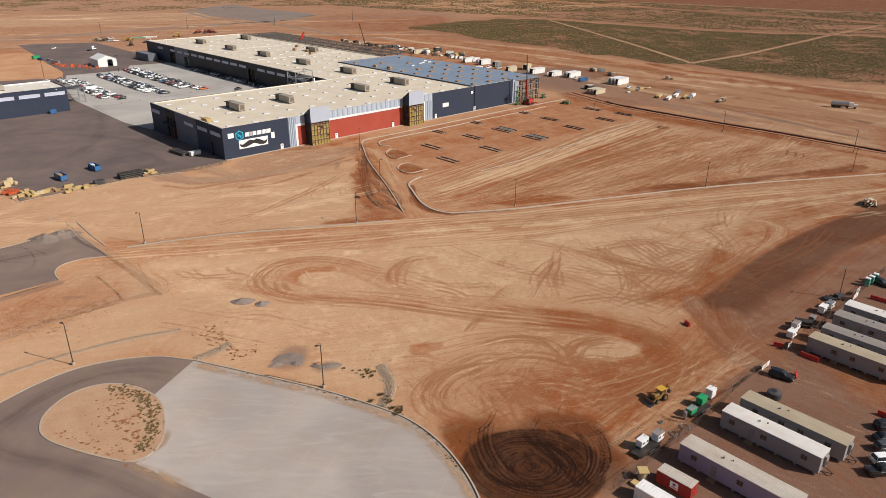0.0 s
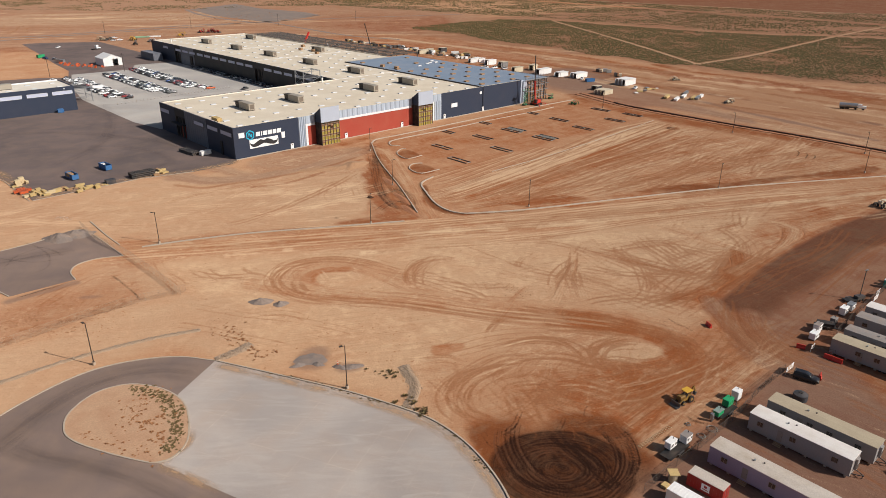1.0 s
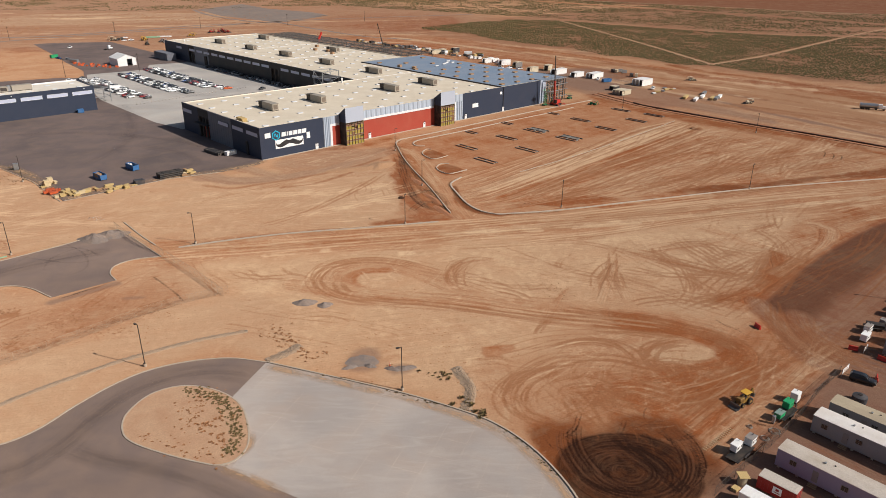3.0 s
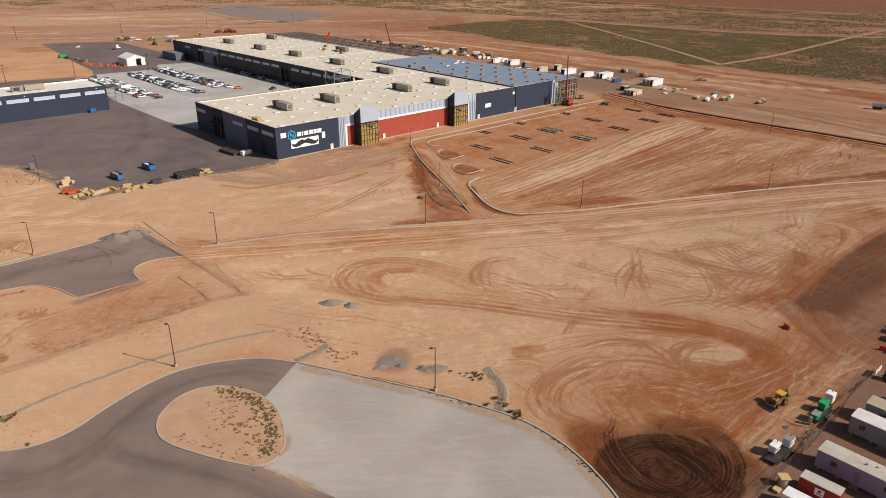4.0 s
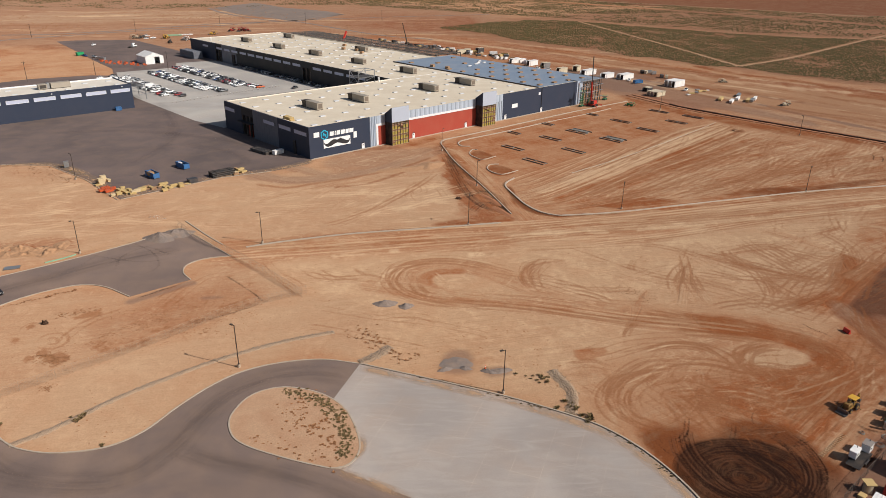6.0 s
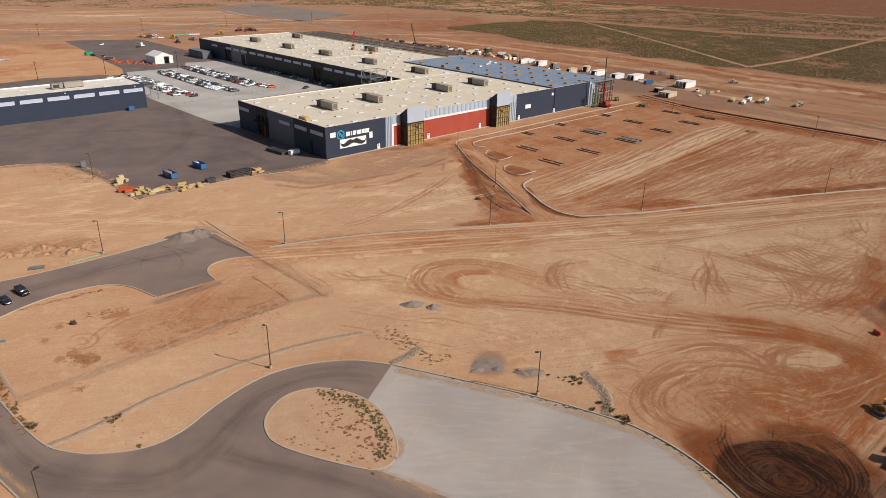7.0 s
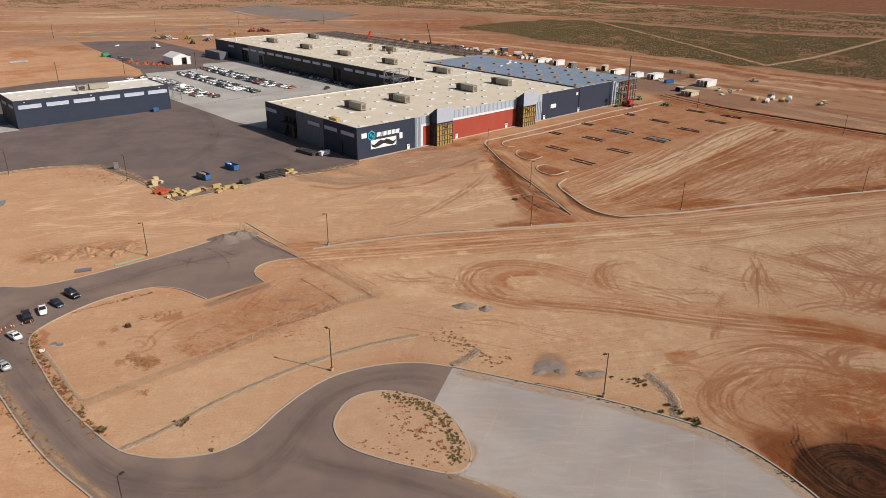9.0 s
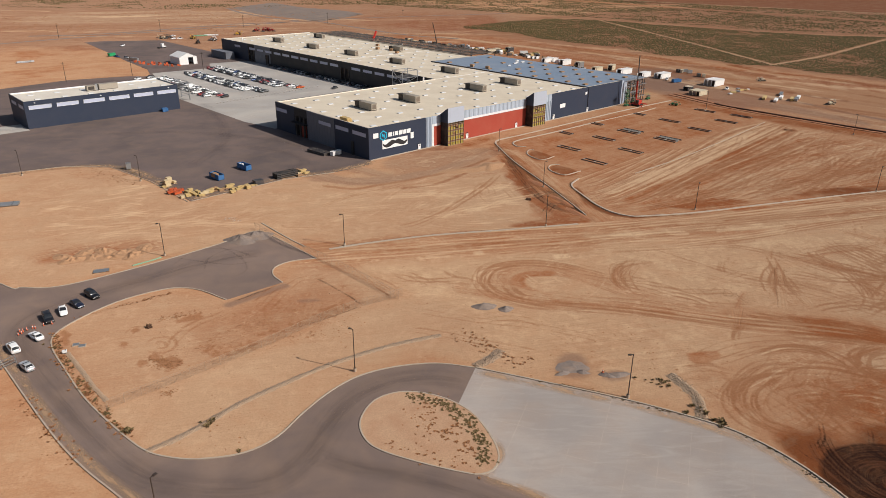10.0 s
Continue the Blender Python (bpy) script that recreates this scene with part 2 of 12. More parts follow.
M["office_side"] = surface("trailer_siding", (0.27, 0.255, 0.25), 0.6, wear=0.06, dusty=0.2, scale=1.0)
M["office_lilac"] = surface("trailer_lilac_siding", (0.31, 0.265, 0.36), 0.6, wear=0.06, dusty=0.15)
M["office_beige"] = surface("trailer_beige_roof", (0.40, 0.33, 0.23), 0.75, wear=0.10, dirt=(0.27, 0.21, 0.15), dusty=0.5, scale=0.6)
M["office_grey"] = surface("trailer_grey_roof", (0.24, 0.215, 0.20), 0.75, wear=0.1, dusty=0.3)
M["window_dark"] = surface("dark_window", (0.02, 0.02, 0.022), 0.08, wear=0.1, dusty=0.02, spec=0.8)
M["red_box"] = surface("red_container", (0.33, 0.022, 0.018), 0.5, wear=0.15, dusty=0.08)
M["barrier_red"] = surface("red_barrier", (0.50, 0.03, 0.02), 0.5, wear=0.12, dusty=0.12)
M["orange"] = surface("orange_paint", (0.52, 0.09, 0.025), 0.5, wear=0.15, dusty=0.1)
M["blue_bin"] = surface("blue_bin", (0.035, 0.14, 0.33), 0.5, wear=0.2, dusty=0.1)
M["tank_lid"] = surface("grey_green_lid", (0.20, 0.27, 0.235), 0.6, wear=0.2, dusty=0.15)
M["green_paint"] = surface("green_paint", (0.016, 0.31, 0.12), 0.4, wear=0.12, dusty=0.08)
M["teal"] = surface("teal_plastic", (0.03, 0.26, 0.20), 0.5, wear=0.1)
M["pale_green"] = surface("pale_green_hose", (0.24, 0.46, 0.30), 0.6, wear=0.1, dusty=0.3)
M["dark_green"] = surface("dark_green_paint", (0.02, 0.14, 0.06), 0.5, wear=0.2)
M["yellow_paint"] = surface("machine_yellow", (0.60, 0.34, 0.035), 0.45, wear=0.2, dusty=0.2)
M["worn_yellow"] = surface("worn_machine_yellow", (0.30, 0.165, 0.03), 0.6, wear=0.45, dirt=(0.10, 0.06, 0.04), dusty=0.8, scale=1.2)
M["shed_door"] = surface("dull_shed_door", (0.33, 0.30, 0.27), 0.6, wear=0.2, dusty=0.3)
M["cream_paint"] = surface("cream_paint", (0.60, 0.52, 0.38), 0.5, wear=0.15, dusty=0.2)
M["black"] = surface("black_plastic", (0.018, 0.017, 0.017), 0.6, wear=0.25, dusty=0.12)
M["tank_grey"] = surface("dark_tank", (0.05, 0.05, 0.055), 0.5, wear=0.15, dusty=0.15)
M["rubber"] = surface("tyre_rubber", (0.016, 0.015, 0.015), 0.85, wear=0.3, dusty=0.2)
M["silver"] = surface("silver_rim", (0.45, 0.45, 0.46), 0.3, 0.8, wear=0.1)
M["car_glass"] = surface("car_glass", (0.02, 0.024, 0.03), 0.12, wear=0.05, dusty=0.04, spec=0.4)
M["lamp_lens"] = surface("lamp_lens", (0.75, 0.75, 0.72), 0.15, wear=0.02, dusty=0.0)
M["tail_lens"] = surface("tail_lens", (0.35, 0.015, 0.012), 0.2, wear=0.02, dusty=0.0)
M["sheet_grey"] = surface("dull_grey_sheet", (0.235, 0.225, 0.20), 0.7, wear=0.15, dusty=0.3)
M["rock"] = surface("grey_rock", (0.33, 0.258, 0.195), 0.9, wear=0.25, dusty=0.3, scale=1.2)
M["stone_bed"] = surface("silted_stone", (0.385, 0.27, 0.18), 0.95, wear=0.35, dirt=(0.47, 0.30, 0.18), dusty=0.5, scale=1.3, bump=0.08)
M["gravel_heap"] = surface("gravel_heap", (0.22, 0.175, 0.15), 0.95, wear=0.35, dusty=0.35, scale=1.5, bump=0.1)
M["soil_heap"] = surface("soil_heap", (0.42, 0.235, 0.125), 0.95, wear=0.25, dusty=0.3, scale=0.8, bump=0.1)
M["red_heap"] = surface("red_soil_heap", (0.33, 0.135, 0.062), 0.95, wear=0.3, dusty=0.2, scale=0.8, bump=0.1)
M["dead_wood"] = surface("dead_brush", (0.085, 0.042, 0.024), 0.9, wear=0.3, dusty=0.1)
M["brown_board"] = surface("brown_sheathing", (0.24, 0.11, 0.06), 0.8, wear=0.2, dusty=0.1)
M["membrane"] = surface("black_silt_sheet", (0.085, 0.04, 0.024), 0.8, wear=0.35, dusty=0.25)
M["cyan"] = surface("cyan_sign", (0.02, 0.42, 0.62), 0.4, wear=0.02, dusty=0.0)
M["sign_white"] = surface("white_sign", (0.80, 0.80, 0.80), 0.4, wear=0.02, dusty=0.0)
M["fence_wire"] = surface("dusty_fence_wire", (0.40, 0.285, 0.195), 0.8, 0.0, wear=0.2)
M["fence_dark"] = surface("dull_dark_wire", (0.12, 0.095, 0.08), 0.7, 0.2, wear=0.2, dusty=0.2)
M["shadecloth"] = surface("green_fence_screen", (0.06, 0.065, 0.06), 0.8, wear=0.3)
M["cone"] = surface("cone_orange", (0.72, 0.15, 0.065), 0.5, wear=0.1)
for _name, _col, _metal in (("white", (0.88, 0.88, 0.87), 0.0), ("black", (0.012, 0.012, 0.014), 0.0), ("silver", (0.58, 0.59, 0.60), 0.35),
                            ("grey", (0.12, 0.125, 0.13), 0.5), ("red", (0.30, 0.018, 0.02), 0.0), ("blue", (0.015, 0.06, 0.22), 0.2),
                            ("orange", (0.60, 0.10, 0.015), 0.0), ("navy", (0.012, 0.018, 0.04), 0.1)):
    M["car_" + _name] = surface("car_" + _name, _col, 0.3, _metal, wear=0.04, dusty=0.06, coat=0.4)


def leafy(name, a, b):
    """Foliage: each clump its own green."""
    m, nt, bsdf = nodes_of(name)
    g = nt.nodes.new("ShaderNodeNewGeometry")
    c = mixed(nt, a, b, g.outputs["Random Per Island"])
    c = mixed(nt, c, (0.6, 0.6, 0.6), spread(nt, grain(nt, 3.0, 3), 0.35, 0.65, 0.5, 0.0), "MULTIPLY")
    nt.links.new(c, bsdf.inputs["Base Color"])
    bsdf.inputs["Roughness"].default_value = 0.8
    bsdf.inputs["Specular IOR Level"].default_value = 0.2
    return m


M["scrub_far"] = leafy("scrub_green", (0.15, 0.114, 0.045), (0.094, 0.08, 0.031))
M["scrub_dry"] = leafy("scrub_dry", (0.43, 0.205, 0.095), (0.32, 0.15, 0.068))
M["leaf"] = leafy("roadside_green", (0.15, 0.122, 0.05), (0.27, 0.17, 0.085))


def drift(name, col, strength, streaks=True):
    """A thin uneven film on paving, densest along the middle of its band: worn wheel lanes or blown sand."""
    m, nt, bsdf = nodes_of(name)
    uv = nt.nodes.new("ShaderNodeAttribute")
    uv.attribute_name = "band"
    sp = nt.nodes.new("ShaderNodeSeparateXYZ")
    nt.links.new(uv.outputs["Vector"], sp.inputs[0])
    sc = nt.nodes.new("ShaderNodeVectorMath")
    sc.operation = "MULTIPLY"
    sc.inputs[1].default_value = (0.7, 0.05, 1) if streaks else (0.25, 0.25, 1)
    nt.links.new(uv.outputs["Vector"], sc.inputs[0])
    g = grain(nt, 1.0, 5, 0.6, sc.outputs[0], 0.4)
    fade = calc(nt, "MULTIPLY", sp.outputs[2], spread(nt, g, 0.35, 0.65, 0.15, 1.0), True)
    bsdf.inputs["Base Color"].default_value = (*col, 1)
    bsdf.inputs["Roughness"].default_value = 0.9
    bsdf.inputs["Specular IOR Level"].default_value = 0.2
    nt.links.new(calc(nt, "MULTIPLY", fade, strength, True), bsdf.inputs["Alpha"])
    return m


M["lane_dark"] = drift("wheel_darkened_lane", (0.11, 0.083, 0.073), 0.3)
M["lane_faint"] = drift("faint_tyre_lane", (0.10, 0.077, 0.068), 0.14)
M["sand_film"] = drift("blown_sand", (0.50, 0.32, 0.19), 0.8, False)


# ---- mesh helpers ----
from mathutils.geometry import tessellate_polygon

SITE_TURN = 43.11
SITE = pose(-92.17, 283.13, 0, 0, 0, SITE_TURN)      # the factory's grid: u along its front, v into the depth


def on_site(u, v, z=0.0):
    return SITE @ Vector((u, v, z))


def mesh_of(bm, name, material, smooth=False):
    me = bpy.data.meshes.new(name)
    bm.to_mesh(me)
    bm.free()
    for m in material if isinstance(material, (list, tuple)) else (material,):
        me.materials.append(m)
    if smooth:
        me.polygons.foreach_set("use_smooth", [True] * len(me.polygons))
    return me


def part(name, bm, material, parent, label="", smooth=False):
    ob = new(name, mesh_of(bm, name, material, smooth))
    ob.parent = parent
    return tagged(ob, label) if label else ob


def thing(name, label, category, m=None, group="", kind="", bm=None, material=None, smooth=False):
    ob = new(name, mesh_of(bm, name, material, smooth) if bm else None)
    if m is not None:
        ob.matrix_basis = m
    return tagged(ob, label, category, group, kind)


def box(bm, x0, y0, z0, x1, y1, z1, m=None, mat=0):
    co = [Vector((x, y, z)) for z in (z0, z1) for y in (y0, y1) for x in (x0, x1)]
    vs = [bm.verts.new(m @ c if m else c) for c in co]
    for f in ((0, 2, 3, 1), (4, 5, 7, 6), (0, 1, 5, 4), (2, 6, 7, 3), (0, 4, 6, 2), (1, 3, 7, 5)):
        bm.faces.new([vs[i] for i in f]).material_index = mat
    return bm


def prism(bm, outline, lo, hi, axis="z", m=None):
    """A closed outline drawn out along an axis. For x the outline is (y, z); for y it is (x, z)."""
    def at(p, h):
        c = {"z": (p[0], p[1], h), "x": (h, p[0], p[1]), "y": (p[0], h, p[1])}[axis]
        return bm.verts.new(m @ Vector(c) if m else c)
    a, b = [at(p, lo) for p in outline], [at(p, hi) for p in outline]
    bm.faces.new(a[::-1])
    bm.faces.new(b)
    for i in range(len(a)):
        j = (i + 1) % len(a)
        bm.faces.new((a[i], a[j], b[j], b[i]))
    bmesh.ops.recalc_face_normals(bm, faces=bm.faces)
    return bm


def tube(bm, a, b, r, n=8, r2=None):
    a, b = Vector(a), Vector(b)
    q = (b - a).to_track_quat("Z", "Y").to_matrix()
    rings = []
    for p, rad in ((a, r), (b, r if r2 is None else r2)):
        rings.append([bm.verts.new(p + q @ Vector((rad * math.cos(2 * math.pi * k / n), rad * math.sin(2 * math.pi * k / n), 0))) for k in range(n)])
    bm.faces.new(rings[0][::-1])
    bm.faces.new(rings[1])
    for k in range(n):
        j = (k + 1) % n
        bm.faces.new((rings[0][k], rings[0][j], rings[1][j], rings[1][k]))
    return bm


def bar(bm, a, b, w, h=None):
    """A square bar from a to b."""
    a, b = Vector(a), Vector(b)
    q = (b - a).to_track_quat("Z", "Y").to_matrix().to_4x4()
    h = w if h is None else h
    return box(bm, -w / 2, -h / 2, 0, w / 2, h / 2, (b - a).length, Matrix.Translation(a) @ q)


def bm_new():
    return bmesh.new()


def curved(pts, closed=False, step=1.5):
    """A smooth line through a few knots."""
    p = [np.array(q, float) for q in pts]
    n = len(p)
    out = []
    for i in range(n if closed else n - 1):
        p0 = p[(i - 1) % n] if closed or i else 2 * p[0] - p[1]
        p1, p2 = p[i], p[(i + 1) % n]
        p3 = p[(i + 2) % n] if closed or i < n - 2 else 2 * p[-1] - p[-2]
        k = max(2, int(np.linalg.norm(p2 - p1) / step))
        d1, d2 = (p2 - p0) / 2, (p3 - p1) / 2
        for t in np.arange(k) / k:
            out.append((2 * t**3 - 3 * t**2 + 1) * p1 + (t**3 - 2 * t**2 + t) * d1 + (-2 * t**3 + 3 * t**2) * p2 + (t**3 - t**2) * d2)
    if not closed:
        out.append(p[-1])
    return np.array(out)


def slab(name, line, z, material, label, category="road", depth=0.12):
    bm = bm_new()
    pts = [tuple(p) for p in line]
    area = sum(a[0] * b[1] - b[0] * a[1] for a, b in zip(pts, pts[1:] + pts[:1]))
    if area < 0:
        pts.reverse()
    top = [bm.verts.new((x, y, z)) for x, y in pts]
    low = [bm.verts.new((x, y, z - depth)) for x, y in pts]
    for tri in tessellate_polygon([[Vector((x, y, 0)) for x, y in pts]]):
        f = bm.faces.new([top[i] for i in tri])
        f.normal_update()
        if f.normal.z < 0:
            f.normal_flip()
    for i in range(len(top)):
        j = (i + 1) % len(top)
        bm.faces.new((low[i], low[j], top[j], top[i]))
    return thing(name, label, category, kind="structure", bm=bm, material=material)


def ribbon(bm, line, w, z0, z1, closed=False, off=0.0):
    """A band of rectangular section along a line, such as a kerb."""
    p = np.asarray(line)
    n = len(p)
    t = (np.roll(p, -1, 0) - np.roll(p, 1, 0)) if closed else np.gradient(p, axis=0)
    t /= np.maximum(np.linalg.norm(t, axis=1, keepdims=True), 1e-6)
    nrm = np.stack([-t[:, 1], t[:, 0]], 1)
    rows = []
    for q, k in zip(p + nrm * off, nrm):
        a, b = q - k * w / 2, q + k * w / 2
        rows.append([bm.verts.new((*c, z)) for c, z in ((a, z0), (a, z1), (b, z1), (b, z0))])
    for i in range(n if closed else n - 1):
        r, s = rows[i], rows[(i + 1) % n]
        for k in range(3):
            bm.faces.new((r[k], r[k + 1], s[k + 1], s[k]))
    if not closed:
        bm.faces.new(rows[0])
        bm.faces.new(rows[-1][::-1])
    return bm


def kerb(line, label, closed=False, w=0.3, h=0.16, material=None, off=0.0):
    bm = ribbon(bm_new(), line, w, -0.05, h, closed, off)
    bmesh.ops.recalc_face_normals(bm, faces=bm.faces)
    return thing("kerb", label, "kerb", kind="structure", bm=bm, material=material or M["kerb"])


# ---- the ground: one sheet to the horizon, finest where the camera passes ----
def value_noise(x, y, size, seed):
    rng = np.random.RandomState(seed)
    g = rng.rand(256, 256)
    fx, fy = x / size, y / size
    ix, iy = np.floor(fx).astype(int), np.floor(fy).astype(int)
    tx, ty = fx - ix, fy - iy
    tx, ty = tx * tx * (3 - 2 * tx), ty * ty * (3 - 2 * ty)
    a, b = g[ix % 256, iy % 256], g[(ix + 1) % 256, iy % 256]
    c, d = g[ix % 256, (iy + 1) % 256], g[(ix + 1) % 256, (iy + 1) % 256]
    return (a * (1 - tx) + b * tx) * (1 - ty) + (c * (1 - tx) + d * tx) * ty - 0.5


def ground_rows():
    """Grid lines into the depth: close together near the camera's way, ever wider to the horizon."""
    ys = [80.0]
    while ys[-1] < 5200:
        y = ys[-1]
        ys.append(y + (min(4.0, max(0.24, (y * y + 6400) * 1.3e-5)) if y < 1500 else 40.0))
    low, step = [80.0], 0.5
    while low[0] > -3500:
        step *= 1.35
        low.insert(0, low[0] - step)
    return np.array(low[:-1] + ys)


def fan(y):
    """Half the width of the closely woven part of the ground at a depth y."""
    return 50 + 0.63 * np.maximum(y, 20)


MIDX = -30.0
gy = ground_rows()
ny = len(gy)
COLS = np.where(gy < 79, 321, np.where(gy < 385, 1281, np.where(gy < 700, 641, 321)))     # points across the fan, row by row
_side, _st = [], 0.9
while not _side or _side[-1] < 5200:
    _side.append((_side[-1] if _side else 0) + _st)
    _st = min(_st * 1.12, 600)
_side = np.array(_side)
PAD = len(_side)
_rows = [np.concatenate([MIDX - fan(y) - _side[::-1], MIDX + np.linspace(-1, 1, n) * fan(y), MIDX + fan(y) + _side]) for y, n in zip(gy, COLS)]
START = np.r_[0, np.cumsum([len(r) for r in _rows])]
VX, VY = np.concatenate(_rows), np.repeat(gy, [len(r) for r in _rows])
RED = np.full(VX.shape, 0.40)
TRACK = np.full(VX.shape, 0.16)
DAMP = np.zeros(VX.shape)
STONY = np.zeros(VX.shape)
RISE = np.zeros(VX.shape)
_a = radians(14)
FLOW = np.stack([-math.sin(_a) * VX + math.cos(_a) * VY, math.cos(_a) * VX + math.sin(_a) * VY], 1)
ROUGH = value_noise(VX, VY, 9, 1) * 1.2 + value_noise(VX, VY, 3, 2) * 0.6 + value_noise(VX, VY, 28, 3) * 1.4


def ramp(d, lo, hi):
    t = np.clip((d - lo) / (hi - lo), 0, 1)
    return t * t * (3 - 2 * t)


def lay(mask, idx, red=None, track=None, damp=None, stony=None, flow=None):
    for field, val in ((RED, red), (TRACK, track), (DAMP, damp), (STONY, stony)):
        if val is not None:
            field[idx] += (val - field[idx]) * mask
    if flow is not None:
        take = mask > 0.12
        FLOW[idx[take]] = flow[take]
        seam = np.where(mask < 0.12, 1 - mask / 0.12, np.minimum(1, (mask - 0.12) / 0.25))
        TRACK[idx] *= seam


def way(knots, width, soft=0.5, ragged=1.0, closed=False, **soil):
    """A worn way along a line: soil of its own, with the wheel tracks running along it."""
    line = curved(knots, closed, 3.0)
    if closed:
        line = np.vstack([line, line[:1]])
    lo, hi = line.min(0) - width * 2, line.max(0) + width * 2
    idx = np.flatnonzero((VX > lo[0]) & (VX < hi[0]) & (VY > lo[1]) & (VY < hi[1]))
    px, py = VX[idx], VY[idx]
    best, lat, run = np.full(len(idx), 1e9), np.zeros(len(idx)), np.zeros(len(idx))
    s = 0.0
    for a, b in zip(line[:-1], line[1:]):
        d = b - a
        ln = max(np.hypot(*d), 1e-6)
        k = np.clip(((px - a[0]) * d[0] + (py - a[1]) * d[1]) / ln**2, 0, 1)
        ox, oy = px - a[0] - k * d[0], py - a[1] - k * d[1]
        dist = np.hypot(ox, oy)
        near = dist < best
        best[near] = dist[near]
        lat[near] = ((d[0] * oy - d[1] * ox) / ln)[near]
        run[near] = s + (k * ln)[near]
        s += ln
    mask = 1 - ramp(best + ROUGH[idx] * ragged * width * 0.25, width * (1 - soft) * 0.5, width * (1 + soft) * 0.5)
    lay(mask, idx, flow=np.stack([lat, run], 1), **soil)


def patch(knots, soft=6.0, ragged=1.0, flow_turn=None, **soil):
    """An area of soil of its own, with a soft, ragged edge."""
    line = curved(knots, True, 8.0)
    lo, hi = line.min(0) - soft * 3, line.max(0) + soft * 3
    idx = np.flatnonzero((VX > lo[0]) & (VX < hi[0]) & (VY > lo[1]) & (VY < hi[1]))
    px, py = VX[idx], VY[idx]
    inside, best = np.zeros(len(idx), bool), np.full(len(idx), 1e9)
    for a, b in zip(line, np.roll(line, -1, 0)):
        d = b - a
        k = np.clip(((px - a[0]) * d[0] + (py - a[1]) * d[1]) / max(d @ d, 1e-6), 0, 1)
        best = np.minimum(best, np.hypot(px - a[0] - k * d[0], py - a[1] - k * d[1]))
        cross = (a[1] > py) != (b[1] > py)
        if abs(d[1]) > 1e-9:
            inside ^= cross & (px < a[0] + d[0] * (py - a[1]) / d[1])
    sd = np.where(inside, best, -best) + ROUGH[idx] * ragged * soft * 0.6
    fl = None
    if flow_turn is not None:
        c, s = math.cos(radians(flow_turn)), math.sin(radians(flow_turn))
        fl = np.stack([-s * px + c * py, c * px + s * py], 1)
    lay(ramp(sd, -soft, soft), idx, flow=fl, **soil)


def swirl(cx, cy, rx, ry, edge=0.16, **soil):
    """Ground churned by wheels going round and round."""
    idx = np.flatnonzero((abs(VX - cx) < rx * 1.5) & (abs(VY - cy) < ry * 1.5))
    ox, oy = (VX[idx] - cx) / rx, (VY[idx] - cy) / ry
    d = np.hypot(ox, oy)
    lay(1 - ramp(d + ROUGH[idx] * edge * 0.6, 1 - edge, 1 + edge), idx, flow=np.stack([d * rx * 0.9, np.arctan2(oy, ox) * rx * 0.6], 1), **soil)


# wide country
patch([(-900, 700), (-300, 640), (-60, 700), (0, 830), (60, 1020), (-100, 1300), (-600, 1700), (-1100, 1400)], 40, red=0.5, track=0.5, stony=0.38, flow_turn=8)
patch([(-40, 820), (110, 640), (300, 470), (700, 300), (1100, 500), (900, 1000), (400, 1250), (100, 1050)], 18, red=0.6, track=0.1, stony=0.3, damp=0.1)
patch([(420, 1290), (720, 1160), (1600, 900), (2200, 1800), (900, 2300), (450, 1800)], 30, red=0.8, track=0.3, flow_turn=-20)
patch([(-130.9, 739.8), (-39.5, 786.4), (89, 632.5), (175.2, 521.8), (283.5, 443.2), (198.6, 300.2), (141.6, 366.9), (79.4, 450.3), (-42, 629.8)], 8, red=0.68, track=0.6, stony=0.15, flow_turn=-42)
# sand round the yard and the culs-de-sac; stony darkens it for lens falloff
patch([(-149.1, 224.4), (-125.3, 250.2), (-101.8, 262.9), (-43, 276.3), (-30.5, 247.5), (-17.4, 214.1), (-67.8, 200.1), (-94.7, 192.5), (-122.8, 190.6), (-130.9, 187.1)], 5, red=0.12, track=0.25, stony=0.12)
patch([(-232, 257.3), (-222.4, 263.7), (-205.7, 270.6), (-190.1, 266.4), (-150.3, 229.9), (-119.8, 203.9), (-128.5, 192.1), (-145.1, 175.5), (-161.2, 164.4), (-177.8, 167.4)], 5, red=0.16, track=0.2, stony=0.16)
patch([(-146.2, 136), (-145, 146.5), (-130.4, 161.2), (-114.1, 155.3), (-102.4, 165.8), (-96.2, 180.6), (-70.8, 158.5), (-101.1, 132.2), (-122.9, 112.3), (-137.9, 124.8)], 4, red=0.22, track=0.2, stony=0.14)
patch([(-122.5, 111.4), (-100.8, 131), (-70.8, 158.5), (-49.9, 148.6), (-52.1, 127.6), (-61.7, 128.5), (-76.7, 123.5), (-85.9, 110.7), (-94.4, 99), (-107.7, 98.1)], 4, red=0.10, track=0.15, stony=0.14)
patch([(-73.9, 101.2), (-75.7, 110.6), (-66.7, 117.3), (-55.5, 113.5), (-50.4, 101.3), (-52.5, 94), (-68.6, 98.9)], 2, red=0.16, track=0.0, stony=0.1)
patch([(-53, 128.1), (-49.3, 145.9), (-31.3, 151.8), (-10.6, 135.4), (-7, 115.6), (-13.4, 111.4), (-25.5, 117.5)], 5, red=0.14, track=0.2)
patch([(-87.8, 179.9), (-47, 185.5), (3, 194.5), (58.4, 209.4), (104.7, 218.8), (67.5, 165.2), (50.2, 146.3), (9.5, 152), (-27, 161.3), (-52.9, 148.7), (-68.9, 154.7)], 8, red=0.02, track=0.3)
